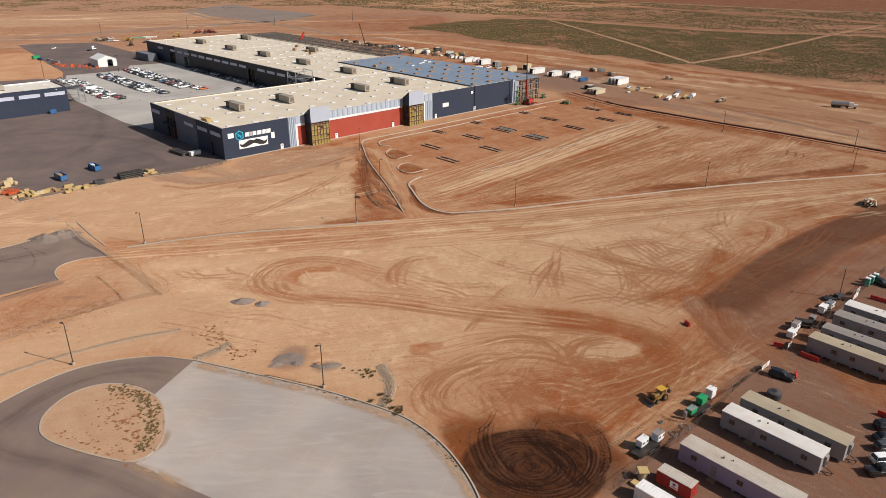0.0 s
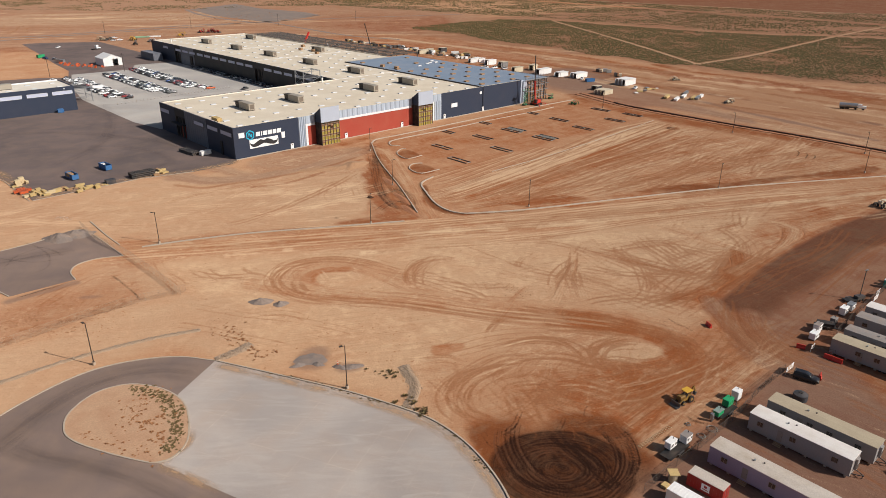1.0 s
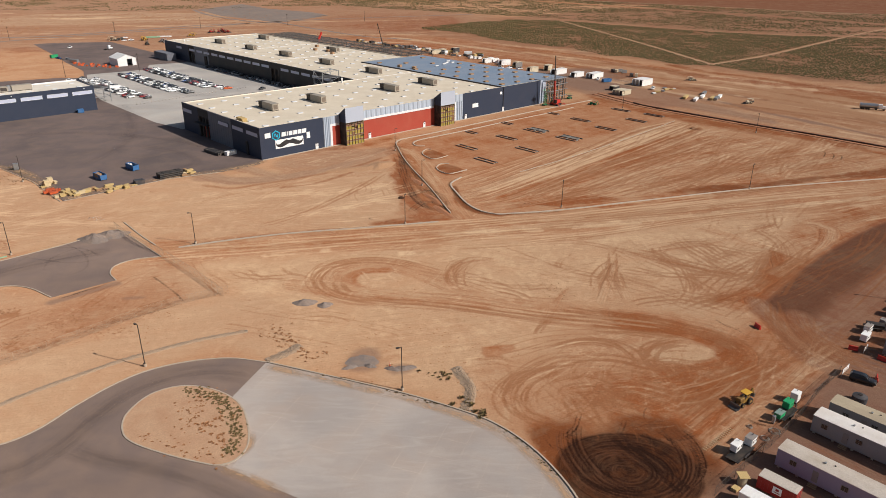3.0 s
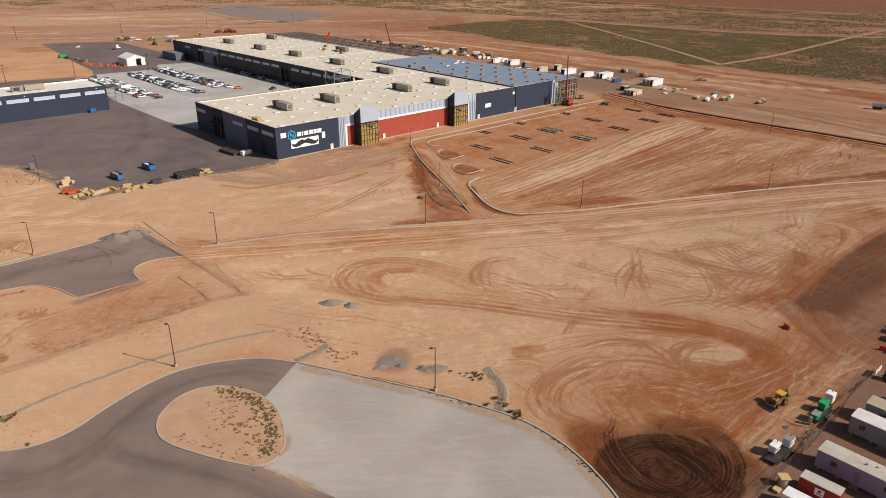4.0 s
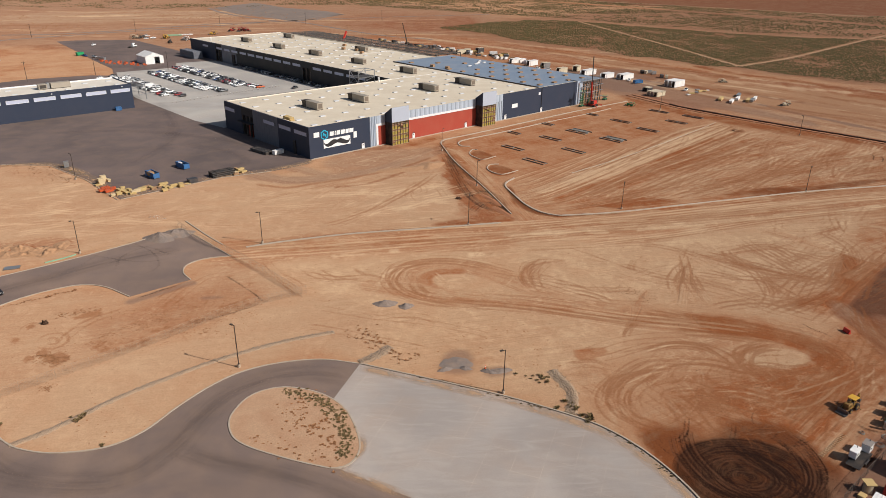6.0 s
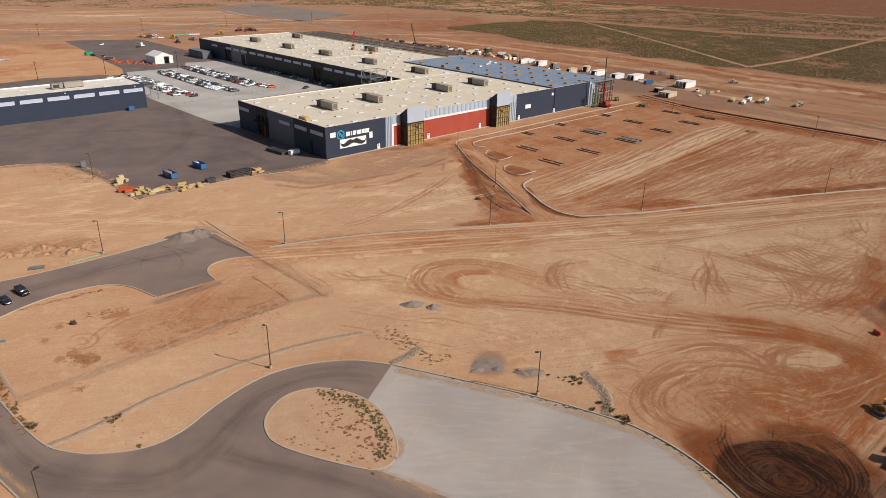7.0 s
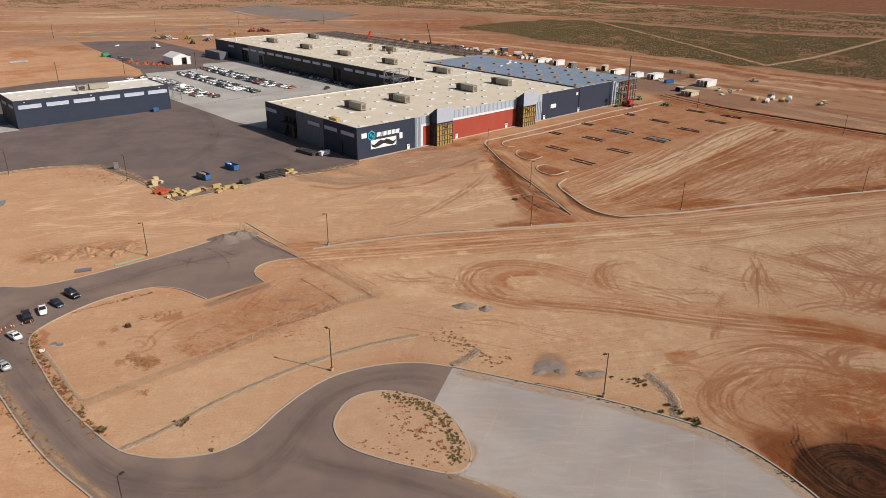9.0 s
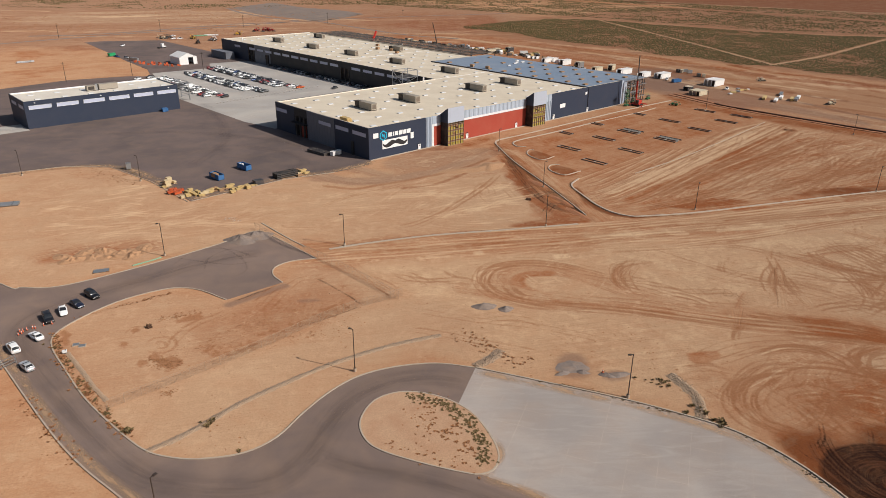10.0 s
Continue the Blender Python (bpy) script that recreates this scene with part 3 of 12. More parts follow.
patch([(-49.3, 145.9), (-23.2, 154.9), (9.2, 146.2), (14.7, 130.7), (2, 113.7), (-7, 115.6), (-10.4, 133), (-30.3, 146)], 6, red=0.3, track=0.3)
patch([(3.1, 149.8), (29.1, 162.4), (64.2, 180.8), (86, 177.6), (42.1, 114.6), (23.3, 110.7), (8.7, 117.6), (2.2, 129.8)], 9, red=0.25, track=0.3)
# red clay in the working area
patch([(-2.3, 103.1), (2, 117.6), (15.1, 135.5), (41.4, 138.2), (65.3, 135.8), (64.1, 126.3), (42.9, 101.6), (27.1, 86), (6.1, 84.7)], 7, red=0.42, track=0.35, flow_turn=25)
patch([(1.4, 104.3), (6.4, 110.1), (15.1, 121.9), (25.6, 126.3), (43.8, 125), (52.9, 123.7), (38.2, 109.2), (29.2, 99.2), (18, 103.3)], 5, red=0.6, track=0.35, flow_turn=30)
patch([(31.5, 92.6), (44, 104.9), (66.5, 126.3), (87.2, 146.5), (132.4, 188.7), (118.2, 136), (81.9, 83.7), (29.2, 83.5)], 4, red=0.85, track=0.35, stony=0.78, damp=0.05, flow_turn=-47)
patch([(69.4, 133.3), (84.5, 141), (81.5, 115.9), (85.9, 110.3), (91.2, 97.1), (103, 114.1), (89.8, 135.9)], 4, red=0.95, track=0.5, stony=0.2, damp=0.08, flow_turn=-47)
patch([(-35.1, 314), (37.2, 387.6), (79.1, 427), (106.9, 373.5), (59.4, 328.1), (3.9, 268.5), (-18.1, 254.7), (-27.9, 278.1)], 4, red=0.68, track=0.3, flow_turn=43)
patch([(-9.2, 247.7), (28, 282.9), (103.3, 359.6), (137.7, 317.9), (186.7, 280.1), (179.3, 267.7), (99.9, 248.5), (23.2, 227.4), (1.4, 221.4)], 4, red=0.46, track=0.75, flow_turn=25)
patch([(-32.9, 269.8), (-29.9, 286.8), (-14.2, 222.5), (-17.4, 214.1), (-28.7, 214), (-29.7, 240.8)], 3.5, ragged=2.2, red=0.66, track=0.8, flow_turn=-70)
# the haul road and its lanes
way([(-98.1, 184.7), (-65.7, 192.7), (-16.7, 203.8), (3.2, 209), (41.5, 218.4), (94.8, 234), (171.7, 254.8), (205.9, 262.5)], 19, red=0.46, track=0.6, ragged=0.5)
patch([(97.4, 206.6), (117.1, 221.2), (156.3, 251.4), (190, 272.3), (156.5, 221.8), (122.4, 194.2), (105.9, 188.1), (93.6, 190.9)], 6, red=0.72, track=0.7, flow_turn=30)
way([(-14.7, 200.5), (40.4, 211.9), (91.4, 224.4), (166.2, 245.6)], 3.0, red=0.05, track=0.5, ragged=2.0)
way([(100.1, 226.8), (113.5, 230.5), (129.4, 234.3)], 2.5, red=-0.5, track=0.4, ragged=2.0)
way([(21.3, 206.6), (32.4, 207.7), (47.7, 210.9)], 2.0, red=-0.4, track=0.4, ragged=2.0)
way([(-19.8, 247.6), (-8.3, 221.4), (3.2, 212.7)], 12, red=0.5, track=0.6)
way([(-34, 303.8), (-20.4, 256.1), (-12.2, 221.3)], 9, red=0.55, track=0.6)
# the racetrack of wheel ways
patch([(-53.4, 148.8), (-40.7, 153), (-21.6, 150.5), (-3.1, 145.6), (8.6, 141.4), (2.3, 133.6), (-5.7, 127.6), (-14.4, 127.6), (-25.8, 132.6), (-37.5, 135.8), (-49.8, 134.5)], 3.0, ragged=1.8, red=0.08, track=0.3)
way([(-32.2, 157.4), (-36.9, 159.3), (-43.4, 163.2), (-46.8, 170.2), (-44.2, 176.2), (-35.8, 178.6), (-25.3, 174.1), (-16.1, 166.1), (-10.4, 160.1)], 7.5, soft=0.3, red=0.38, track=0.4, ragged=0.5)
way([(-34.2, 158.6), (-38.8, 162.6), (-40.8, 168.1), (-37.9, 172.5), (-31.8, 173.3)], 3.5, red=0.68, track=0.4, ragged=0.6)
way([(-52.8, 163.9), (-33.3, 158.3), (-10.9, 154.9), (10.5, 149.3), (24.2, 146.2)], 8.0, soft=0.3, red=0.38, track=0.5, ragged=0.5)
way([(-32.1, 156.7), (-10.9, 153.7), (10.4, 148.2)], 2.6, red=0.6, track=0.5, ragged=0.8)
way([(13.5, 148.5), (33.7, 144.3), (46, 140.8), (51.2, 134.2), (45.1, 128), (34.9, 126.2)], 10, red=0.6, track=0.6, ragged=0.6)
way([(21.2, 144), (34.2, 141.3), (44, 138.2), (48.7, 134.2)], 3.0, red=0.9, track=0.8, ragged=0.8)
way([(51.9, 134.2), (59.3, 140.9), (70.7, 146.4)], 7, red=0.75, track=0.8)
way([(-1.9, 180), (-10, 177.2), (-12.9, 169.7), (-11.2, 164.1), (-5.4, 161.1)], 4.0, red=0.34, track=0.5)
way([(36.4, 133.2), (41.4, 132.7), (42, 130.3), (36.6, 128.4), (33.2, 129.8)], 3.0, red=0.4, track=0.4)
way([(30.8, 177.4), (31, 168.5), (31, 157.7)], 2.6, red=0.3, track=0.6)
way([(33.1, 179), (28.7, 168.5), (23.7, 155.1)], 2.2, red=0.28, track=0.6)
way([(8.5, 144.7), (10.5, 149.6), (13.3, 156.6), (17.5, 163.2)], 1.4, soft=0.8, red=0.5, track=0.4, ragged=2.0)
way([(38.2, 188.1), (51.4, 179.9), (62.6, 174.2), (76, 176.1)], 4, red=0.32, track=0.8)
way([(57, 155.3), (66.1, 161.1), (73.8, 169.4), (83.8, 184.2)], 7, red=0.85, track=0.9)
way([(73.6, 168.7), (78.3, 176.2), (82.4, 188.4)], 3, red=0.9, track=0.6)
way([(102, 212.3), (107.7, 206.2), (95.6, 188.5), (76.2, 172.4)], 5, red=0.45, track=0.8)
way([(67, 206.9), (77.5, 195), (87.1, 184.2)], 4, red=0.32, track=0.8)
way([(46.6, 188.2), (65.4, 194.9), (91.7, 209.6)], 3, red=0.3, track=0.7)
way([(66.1, 150.8), (65.4, 142.3), (63.7, 133.3), (66, 128.6)], 6, red=0.7, track=0.8, stony=0.45, damp=0.1)
way([(31.9, 98.4), (39.7, 108.3), (47.4, 115.8), (58, 126.3), (69.4, 133.3)], 12, red=0.85, track=0.8)
way([(-33.8, 278.1), (-29.4, 247.5), (-24.4, 228.2), (-15.7, 216.8)], 4, soft=0.8, ragged=2.0, red=0.7, track=0.8)
way([(-49.9, 261.8), (-37.5, 269.8), (-31.4, 278.1)], 4, red=0.3, track=0.5)
way([(-81.4, 247.1), (-58.6, 260.2), (-41.5, 265.8)], 4, red=0.35, track=0.5)
# the churned red ground
patch([(13.6, 122.1), (18.2, 124.4), (24.5, 125.3), (33.9, 125.4), (41.9, 126.2), (50.1, 133.2), (57.3, 137.7), (60.9, 133.5), (45, 108), (11.7, 104.6), (12.1, 110.6), (11.8, 117.1)], 5.0, ragged=1.4, red=0.7, track=0.4, damp=0.04, flow_turn=12)
patch([(17.9, 119.3), (23.2, 122.3), (28.8, 121.7), (39.3, 121.3), (36.8, 113.7), (22.6, 108.4), (15.8, 108.2)], 4.0, ragged=1.6, red=0.9, track=0.5, damp=0.06, flow_turn=12)
patch([(43.2, 137.3), (49.3, 136.7), (52.3, 133.2), (47.3, 129.8), (43.6, 129.3), (45.1, 133)], 2.0, ragged=1.0, red=0.95, damp=0.2, track=0.6)
patch([(31.2, 132.7), (34, 134), (39, 134.1), (43.8, 132.2), (42.7, 128.9), (38.8, 126.9), (34, 127.5), (30.2, 128.6)], 1.0, ragged=0.6, red=0.14, track=0.2)
patch([(-6.9, 132.8), (-0.2, 133.8), (-0.8, 130.9), (-6.2, 128.8)], 0.6, ragged=0.8, red=0.62)
patch([(30.3, 123.2), (41.3, 125), (49.6, 130.7), (54.8, 133.3), (46.6, 119.3), (37.6, 113.7), (28.9, 113.5)], 4.0, ragged=1.6, red=1.0, track=0.6, damp=0.03, flow_turn=32)
# the watered turning circle and the damp red ground round it
patch([(1.1, 104.9), (8.9, 107.3), (14.6, 105.1), (20.9, 107.8), (28.7, 108.9), (34.1, 106.5), (35.6, 101.3), (32.5, 95.8), (28.2, 90.2), (25.2, 87.8), (-2.7, 87.5), (3, 94.5)], 2.5, ragged=1.0, red=1.0, track=0.4, damp=0.22, flow_turn=30)
patch([(17, 112.6), (31, 116.8), (38.3, 109.8), (42, 102.7), (35, 97.4), (28.1, 105.3)], 5.0, ragged=1.2, red=0.8, track=0.6, damp=0.02, flow_turn=-30)
patch([(0.6, 101.3), (2.2, 104.5), (6.1, 105.5), (9, 104.4), (12.9, 103.3), (17.1, 104.2), (21.1, 106.9), (25.7, 106.5), (28.5, 103.5), (30, 99.3), (32.5, 97.1), (30.4, 92.9), (25, 87.1), (20.1, 80.6), (8.3, 80.6), (4.4, 90.1)], 0.7, ragged=0.5, red=1.0, track=0.35, damp=0.4, flow_turn=30)
patch([(14.2, 102.3), (18.5, 106.4), (25.6, 107.5), (28.9, 104.5), (31.6, 99.4), (30.7, 95), (28.1, 91.8), (28, 97.4), (23.9, 101.3)], 2.5, ragged=1.6, red=1.0, damp=0.58, track=0.5)
patch([(0.4, 103.4), (4.6, 105.6), (8.6, 104.9), (7.1, 99.2), (4.5, 94.4), (2.8, 98.2)], 1.5, ragged=1.2, red=1.0, damp=0.42, track=0.4)
swirl(15.6, 93.2, 12.4, 10.2, 0.05, damp=0.9, track=0.5)
patch([(7.5, 101), (12.8, 102.4), (20.9, 102.9), (24.6, 99.2), (24.8, 94.9), (22.1, 90.2), (16.2, 87.6), (10.2, 88.8), (7.4, 92.7), (6.4, 96.9)], 0.6, ragged=0.6, damp=0.97, track=0.7)
# earth lanes in the far strip, beside the lot and by the shrub land
way([(90.8, 520.3), (131.8, 441), (168.6, 397.2), (229.2, 351.8)], 8, red=0.95, track=0.8, stony=0.3)
way([(-47.5, 716.5), (54.6, 585.2), (150.4, 508.3), (198.4, 473.3), (268.9, 418.7)], 10, red=1.0, track=0.8)
way([(84.6, 599.4), (157.1, 532.4), (207.5, 496.8), (282.3, 441.2)], 5, red=-0.1, track=0.7)
way([(145.6, 451.2), (176.6, 417.5), (243.1, 375.2)], 4, red=-0.1, track=0.7)
way([(82.5, 427), (101.2, 388.4), (135, 348.2), (164.5, 318.2), (190.8, 287.1)], 5, red=0.95, track=0.6)
way([(100.9, 350.4), (55.6, 304.7), (14.9, 260.9), (-2.7, 237.7)], 9, red=0.2, track=0.9)
way([(103.3, 338), (52.5, 285.8), (16.3, 246.5), (3.5, 234.6)], 2.2, red=1.1, track=0.6)
way([(114.4, 328.7), (64.1, 283.3), (31.8, 251.5)], 5, red=0.75, track=0.9)
patch([(87.4, 531.4), (107.4, 544), (127.4, 507.7), (144.4, 452.3), (148, 398.7), (162.8, 368.3), (157.5, 357.3), (133.7, 387.1), (114.8, 406.8), (94, 441.7), (80.9, 472)], 3, red=0.5, track=0.3, stony=0.55)
way([(-105.2, 275.6), (-93.8, 268.7), (-80.8, 260.8), (-65.4, 266.8), (-49.1, 285.6), (-38.1, 297.9)], 6, red=0.3, track=0.6, stony=0.4)
patch([(66.4, 242.8), (85.7, 251.2), (104.1, 254.2), (139.7, 265), (113.9, 251.4), (85.3, 243)], 1.5, red=0.95, damp=0.22, track=0.5)
way([(69.8, 520), (102, 471.9), (129.1, 431.4), (152.2, 396.9)], 7, red=0.55, track=0.5, stony=0.3)
way([(149.1, 945.2), (172.7, 791.9), (182.6, 662.6), (203.1, 588.1)], 3.5, red=0.35, track=0.6)
way([(198.8, 574.9), (261.9, 636.1), (385.5, 741.8), (502.5, 812.4)], 3.5, red=0.5, track=0.5)
way([(-29.7, 863.6), (33.6, 925.4), (92.9, 867.1), (149.1, 945.2)], 9, red=0.2, track=0.5)
way([(-131.3, 1026.5), (-29.7, 863.6), (-51.9, 786.1), (-90.3, 797)], 10, red=0.75, track=0.5)
way([(-453.8, 732), (-358.5, 854.4), (-261.5, 916.5), (-113.7, 784.5), (-36.9, 731.8)], 7, red=0.3, track=0.6)
way([(-478.2, 665.3), (-410.8, 750.3), (-320.7, 845.2), (-229.5, 929.5)], 5, red=0.35, track=0.5, stony=0.45)
way([(-75.6, 191.8), (-62.7, 194.5), (-39.2, 198.4)], 3, red=0.7, track=0.6)
way([(23.9, 225), (54.1, 233.7), (99.9, 248.5), (141.6, 259.7), (180.7, 270.1)], 6, red=0.75, track=0.5, ragged=2.0)
way([(6.2, 212), (39.4, 221.8), (82.2, 232.4), (129.9, 246.3), (157.8, 253.8), (181.6, 259.6)], 5.0, soft=0.25, ragged=0.2, red=0.40, track=0.25)
patch([(-180.3, 1005.5), (-105.8, 1096.4), (-7.1, 1024.1), (-82.2, 853.4), (-149.9, 861.1)], 10, red=0.7, track=0.4, flow_turn=0)
# gravel pads and old patches
patch([(70.5, 525.4), (111.8, 500.1), (142.6, 441.2), (110.5, 399.7), (77.4, 438.3), (59.8, 471.2)], 4, stony=0.55)
patch([(-176.7, 181.6), (-163.6, 175), (-146, 181.2), (-143.6, 191.7), (-160.6, 192.1), (-171.3, 186.7)], 3, red=0.42, track=1.0, flow_turn=30)
patch([(-29.4, 237.5), (-27.3, 247.5), (-15.9, 219.6), (-19.3, 214.1), (-28.1, 216.8)], 3.5, ragged=2.2, red=0.72, track=1.0)
way([(125.2, 176.4), (106.5, 162), (89.9, 146.5), (78.2, 135.8), (66.5, 126.3)], 5, red=0.9, track=0.5, stony=0.5, damp=0.1)
patch([(-36.7, 123.9), (-36, 129), (-33.6, 132.2), (-30.5, 131.8), (-29.4, 128.1), (-29.7, 124), (-33.3, 122.7)], 1.0, stony=0.6)
patch([(-27.5, 124.5), (-24.5, 126), (-21.6, 125), (-22.1, 122.9), (-26, 122)], 0.8, stony=0.6)
patch([(-73.6, 315.7), (-46, 297.8), (-36.6, 303.7), (-51.3, 269.7), (-78.8, 269.4), (-86.1, 279.3)], 2, red=0.35, track=0.4, stony=0.35)
patch([(-151.2, 135.9), (-147.5, 138.5), (-137.8, 126.9), (-138.5, 123.7)], 1.5, red=0.4)
patch([(-114.6, 154.4), (-102.1, 164.2), (-84.9, 147.8), (-91, 137.2), (-99.2, 134.6)], 3, ragged=2.5, red=0.4, track=0.2)

way([(27.9, 146.5), (37.1, 143.4), (43.1, 139.1), (47.2, 135), (48.5, 130.9), (45.6, 127.1), (40.3, 125)], 7.0, soft=0.4, ragged=0.5, red=0.86, track=0.5)
patch([(30, 130.3), (33, 133.3), (37.9, 134.7), (42.2, 133.8), (43.8, 130.9), (41.2, 128), (36.4, 126.6), (31.5, 127)], 0.9, ragged=0.4, red=0.12, track=0.2)
patch([(59.5, 151.4), (63.2, 155.5), (94, 185.1), (124.4, 210.5), (151.1, 228.7), (187.5, 251.1), (156.6, 205.4), (99.9, 161), (78.3, 137.3), (66.6, 124.5), (64.4, 128), (62.5, 134.3), (62.5, 141.9), (61.1, 146.2)], 2.0, ragged=0.6, red=0.9, track=0.5, stony=0.3, damp=0.08, flow_turn=40)
patch([(63.2, 153.2), (68, 157.7), (93.2, 183.3), (122.9, 207.7), (148.7, 224.6), (184.3, 246.4), (166.3, 219.8), (122.2, 188.4), (93.9, 162.4), (77.1, 147.6), (71.5, 143.8), (70, 146.9), (67.2, 149.2), (63.2, 150.2)], 0.9, ragged=0.5, red=0.95, track=0.3, stony=0.45, damp=0.55, flow_turn=40)
patch([(70.9, 143.8), (73.5, 145), (75.1, 143.2), (72.4, 137.2), (70.3, 139)], 1.0, ragged=0.6, red=0.5, stony=0.2)
way([(63.9, 148.8), (63.6, 137.2), (65.5, 130.6), (68.6, 127.5)], 3.0, soft=0.5, red=0.9, track=0.6, stony=0.4, damp=0.2)
# grey-brown dust dragged off the haul road
patch([(70.8, 145.6), (103.5, 172.7), (123.1, 190.7), (133.6, 190.8), (125.9, 177.8), (103.1, 158.3), (76.1, 135.3), (68.7, 135.2)], 2.5, ragged=1.4, red=0.8, track=0.5, stony=0.55, damp=0.08, flow_turn=40)
way([(63.1, 155.6), (63.1, 150.1), (63.6, 140.6), (65.7, 132.7), (67.9, 125.4), (69.5, 122)], 3.6, soft=0.9, ragged=1.4, red=0.6, stony=0.4, damp=0.08, track=0.6)
way([(70.2, 147.8), (68.8, 140.6), (69.3, 133.3), (73.6, 125.5)], 4.0, soft=0.9, ragged=1.4, red=0.8, stony=0.45, damp=0.12, track=0.6)
patch([(31, 98), (36, 96), (44, 103), (54, 113), (66, 124), (62, 130), (50, 122), (40, 118), (33, 113), (30, 106)], 3.0, ragged=1.2, red=0.5, track=0.7, damp=0.0, flow_turn=42)
patch([(71.3, 143.4), (74.2, 145.2), (74.2, 142.7), (72.2, 140.3), (70.8, 140.6)], 0.8, ragged=1.0, red=0.35)
# the unpaved lot: a bleached strip, damp hollows and an old crater
way([(-3.1, 238.7), (25.3, 268.8), (64.2, 309.6), (107.3, 352)], 10.0, soft=0.9, ragged=1.4, red=0.36, track=0.9)
way([(5.2, 234.9), (28.8, 257.8), (60.4, 290.6), (96.1, 328.1), (110.6, 343)], 2.2, soft=0.5, ragged=0.8, red=0.8, track=0.3)
patch([(77, 242.1), (84, 249.2), (92.7, 251.9), (100.4, 250.2), (95, 245.8), (84.6, 240.9)], 1.2, ragged=0.8, red=0.95, damp=0.3)
patch([(135.8, 262.8), (147, 269), (159.3, 272.1), (172.4, 278.3), (175.4, 274.1), (166.2, 267.3), (145.5, 261.4)], 1.5, ragged=0.8, red=0.95, damp=0.3)
patch([(15.2, 228.8), (25, 233.6), (36, 238.1), (48.3, 235.6), (42.3, 231.7), (24.2, 227.1)], 1.5, ragged=0.8, red=0.9, damp=0.12)
swirl(*[(111.7, 345.6)][0], 3.2, 3.0, 0.3, red=0.9, damp=0.3)
# grey lane along the front of the factory
way([(-109.5, 255.6), (-92.3, 256.1), (-75.2, 261.1), (-59.9, 270.9), (-45.5, 288.2), (-37.2, 305.3)], 5.0, soft=0.5, ragged=0.5, red=0.25, track=0.5, stony=0.42)
patch([(-114.2, 132.1), (-112, 146), (-101.3, 158.1), (-86.5, 167.9), (-79.6, 155.1), (-91.5, 143.4), (-102.5, 134.4)], 2.0, ragged=1.5, red=0.42, track=0.3)
# red churned soil beside the drive, soil-filled islands, the factory's grey forecourt
patch([(-81.8, 283), (-69.9, 292.1), (-51.9, 299.9), (-39.2, 306.5), (-38, 295.9), (-46.8, 286.7), (-58.1, 274.5), (-68.9, 260.5), (-77.4, 256.6)], 3.0, ragged=1.5, red=0.42, track=0.6, stony=0.26)
way([(-110.3, 261.7), (-99.3, 254.6), (-88.2, 253.7), (-76.4, 259.4), (-65.4, 267.5), (-55.1, 280.3), (-43.5, 301.1)], 6.0, soft=0.5, ragged=1.0, red=0.2, track=0.6, stony=0.5)
patch([(-84.4, 281.6), (-70.1, 291.1), (-50.5, 303.5), (-43.5, 301.1), (-53.7, 285.2), (-69.4, 271.8), (-79.7, 271.5)], 2.5, ragged=1.5, red=0.35, track=0.6, stony=0.36)
patch([(-39.8, 310.7), (-35.6, 306.7), (-29.4, 280.1), (-21.9, 252.5), (-16.3, 231.9), (-13.8, 219.2), (-20.2, 217.5), (-26.4, 218), (-29.3, 232.7), (-32.6, 255.6), (-36.5, 279.8)], 3.2, ragged=2.4, red=0.88, track=0.8, damp=0.08, flow_turn=-65)
patch([(-36.7, 285.8), (-32.6, 280), (-29.4, 263.4), (-30, 239.2), (-31.9, 246), (-34, 263.3)], 1.2, ragged=1.4, red=1.0, damp=0.25, track=0.5)
patch([(-24, 296.4), (-19.9, 300.5), (-13.7, 289.8), (-20.3, 285.2), (-23.6, 287.5)], 0.5, ragged=0.6, red=1.0, damp=0.3)
patch([(-17.9, 273.6), (-14.2, 278.9), (-6.8, 269.5), (-11.7, 262.9), (-17, 265.4)], 0.5, ragged=0.6, red=1.0, damp=0.3)
way([(-11.6, 248), (-10, 233.3), (-6.1, 222.5), (1.3, 218.1), (11.4, 219.9)], 2.2, soft=0.4, ragged=0.8, red=1.0, damp=0.45, track=0.4)
way([(-36.7, 208.3), (-28, 212.1), (-20.3, 213.8), (-14.5, 215.4)], 5.0, soft=0.5, ragged=0.9, red=0.8, track=0.6, damp=0.12)
way([(-75.6, 246), (-64.6, 250.6), (-54, 263.6), (-39.3, 284.5)], 1.6, soft=0.5, ragged=1.4, red=0.7, damp=0.12)
way([(-74.1, 298.4), (-61.1, 305.7), (-49.2, 313.2), (-38.7, 323.3)], 5.0, soft=0.5, ragged=1.4, red=0.75, track=0.5, damp=0.1)
way([(-37.3, 303.9), (-31.2, 298.7), (-25.3, 280.2), (-17.5, 251.2), (-12.4, 227), (-9.7, 215.5)], 5.5, soft=0.5, ragged=0.6, red=0.55, track=0.9)
# dark ground along the lot
patch([(77.4, 245), (88, 252.3), (100.2, 251.6), (118.1, 259.4), (135.2, 264.3), (130.5, 258.8), (112.3, 251), (96.5, 243.7)], 1.5, ragged=0.9, red=1.0, damp=0.35)
patch([(204.3, 499.6), (209, 444.9), (225, 397.6), (207.5, 368.1), (199, 405.6), (193.6, 451.3)], 4.0, ragged=1.2, red=0.9, damp=0.12, track=0.7, stony=0.2)
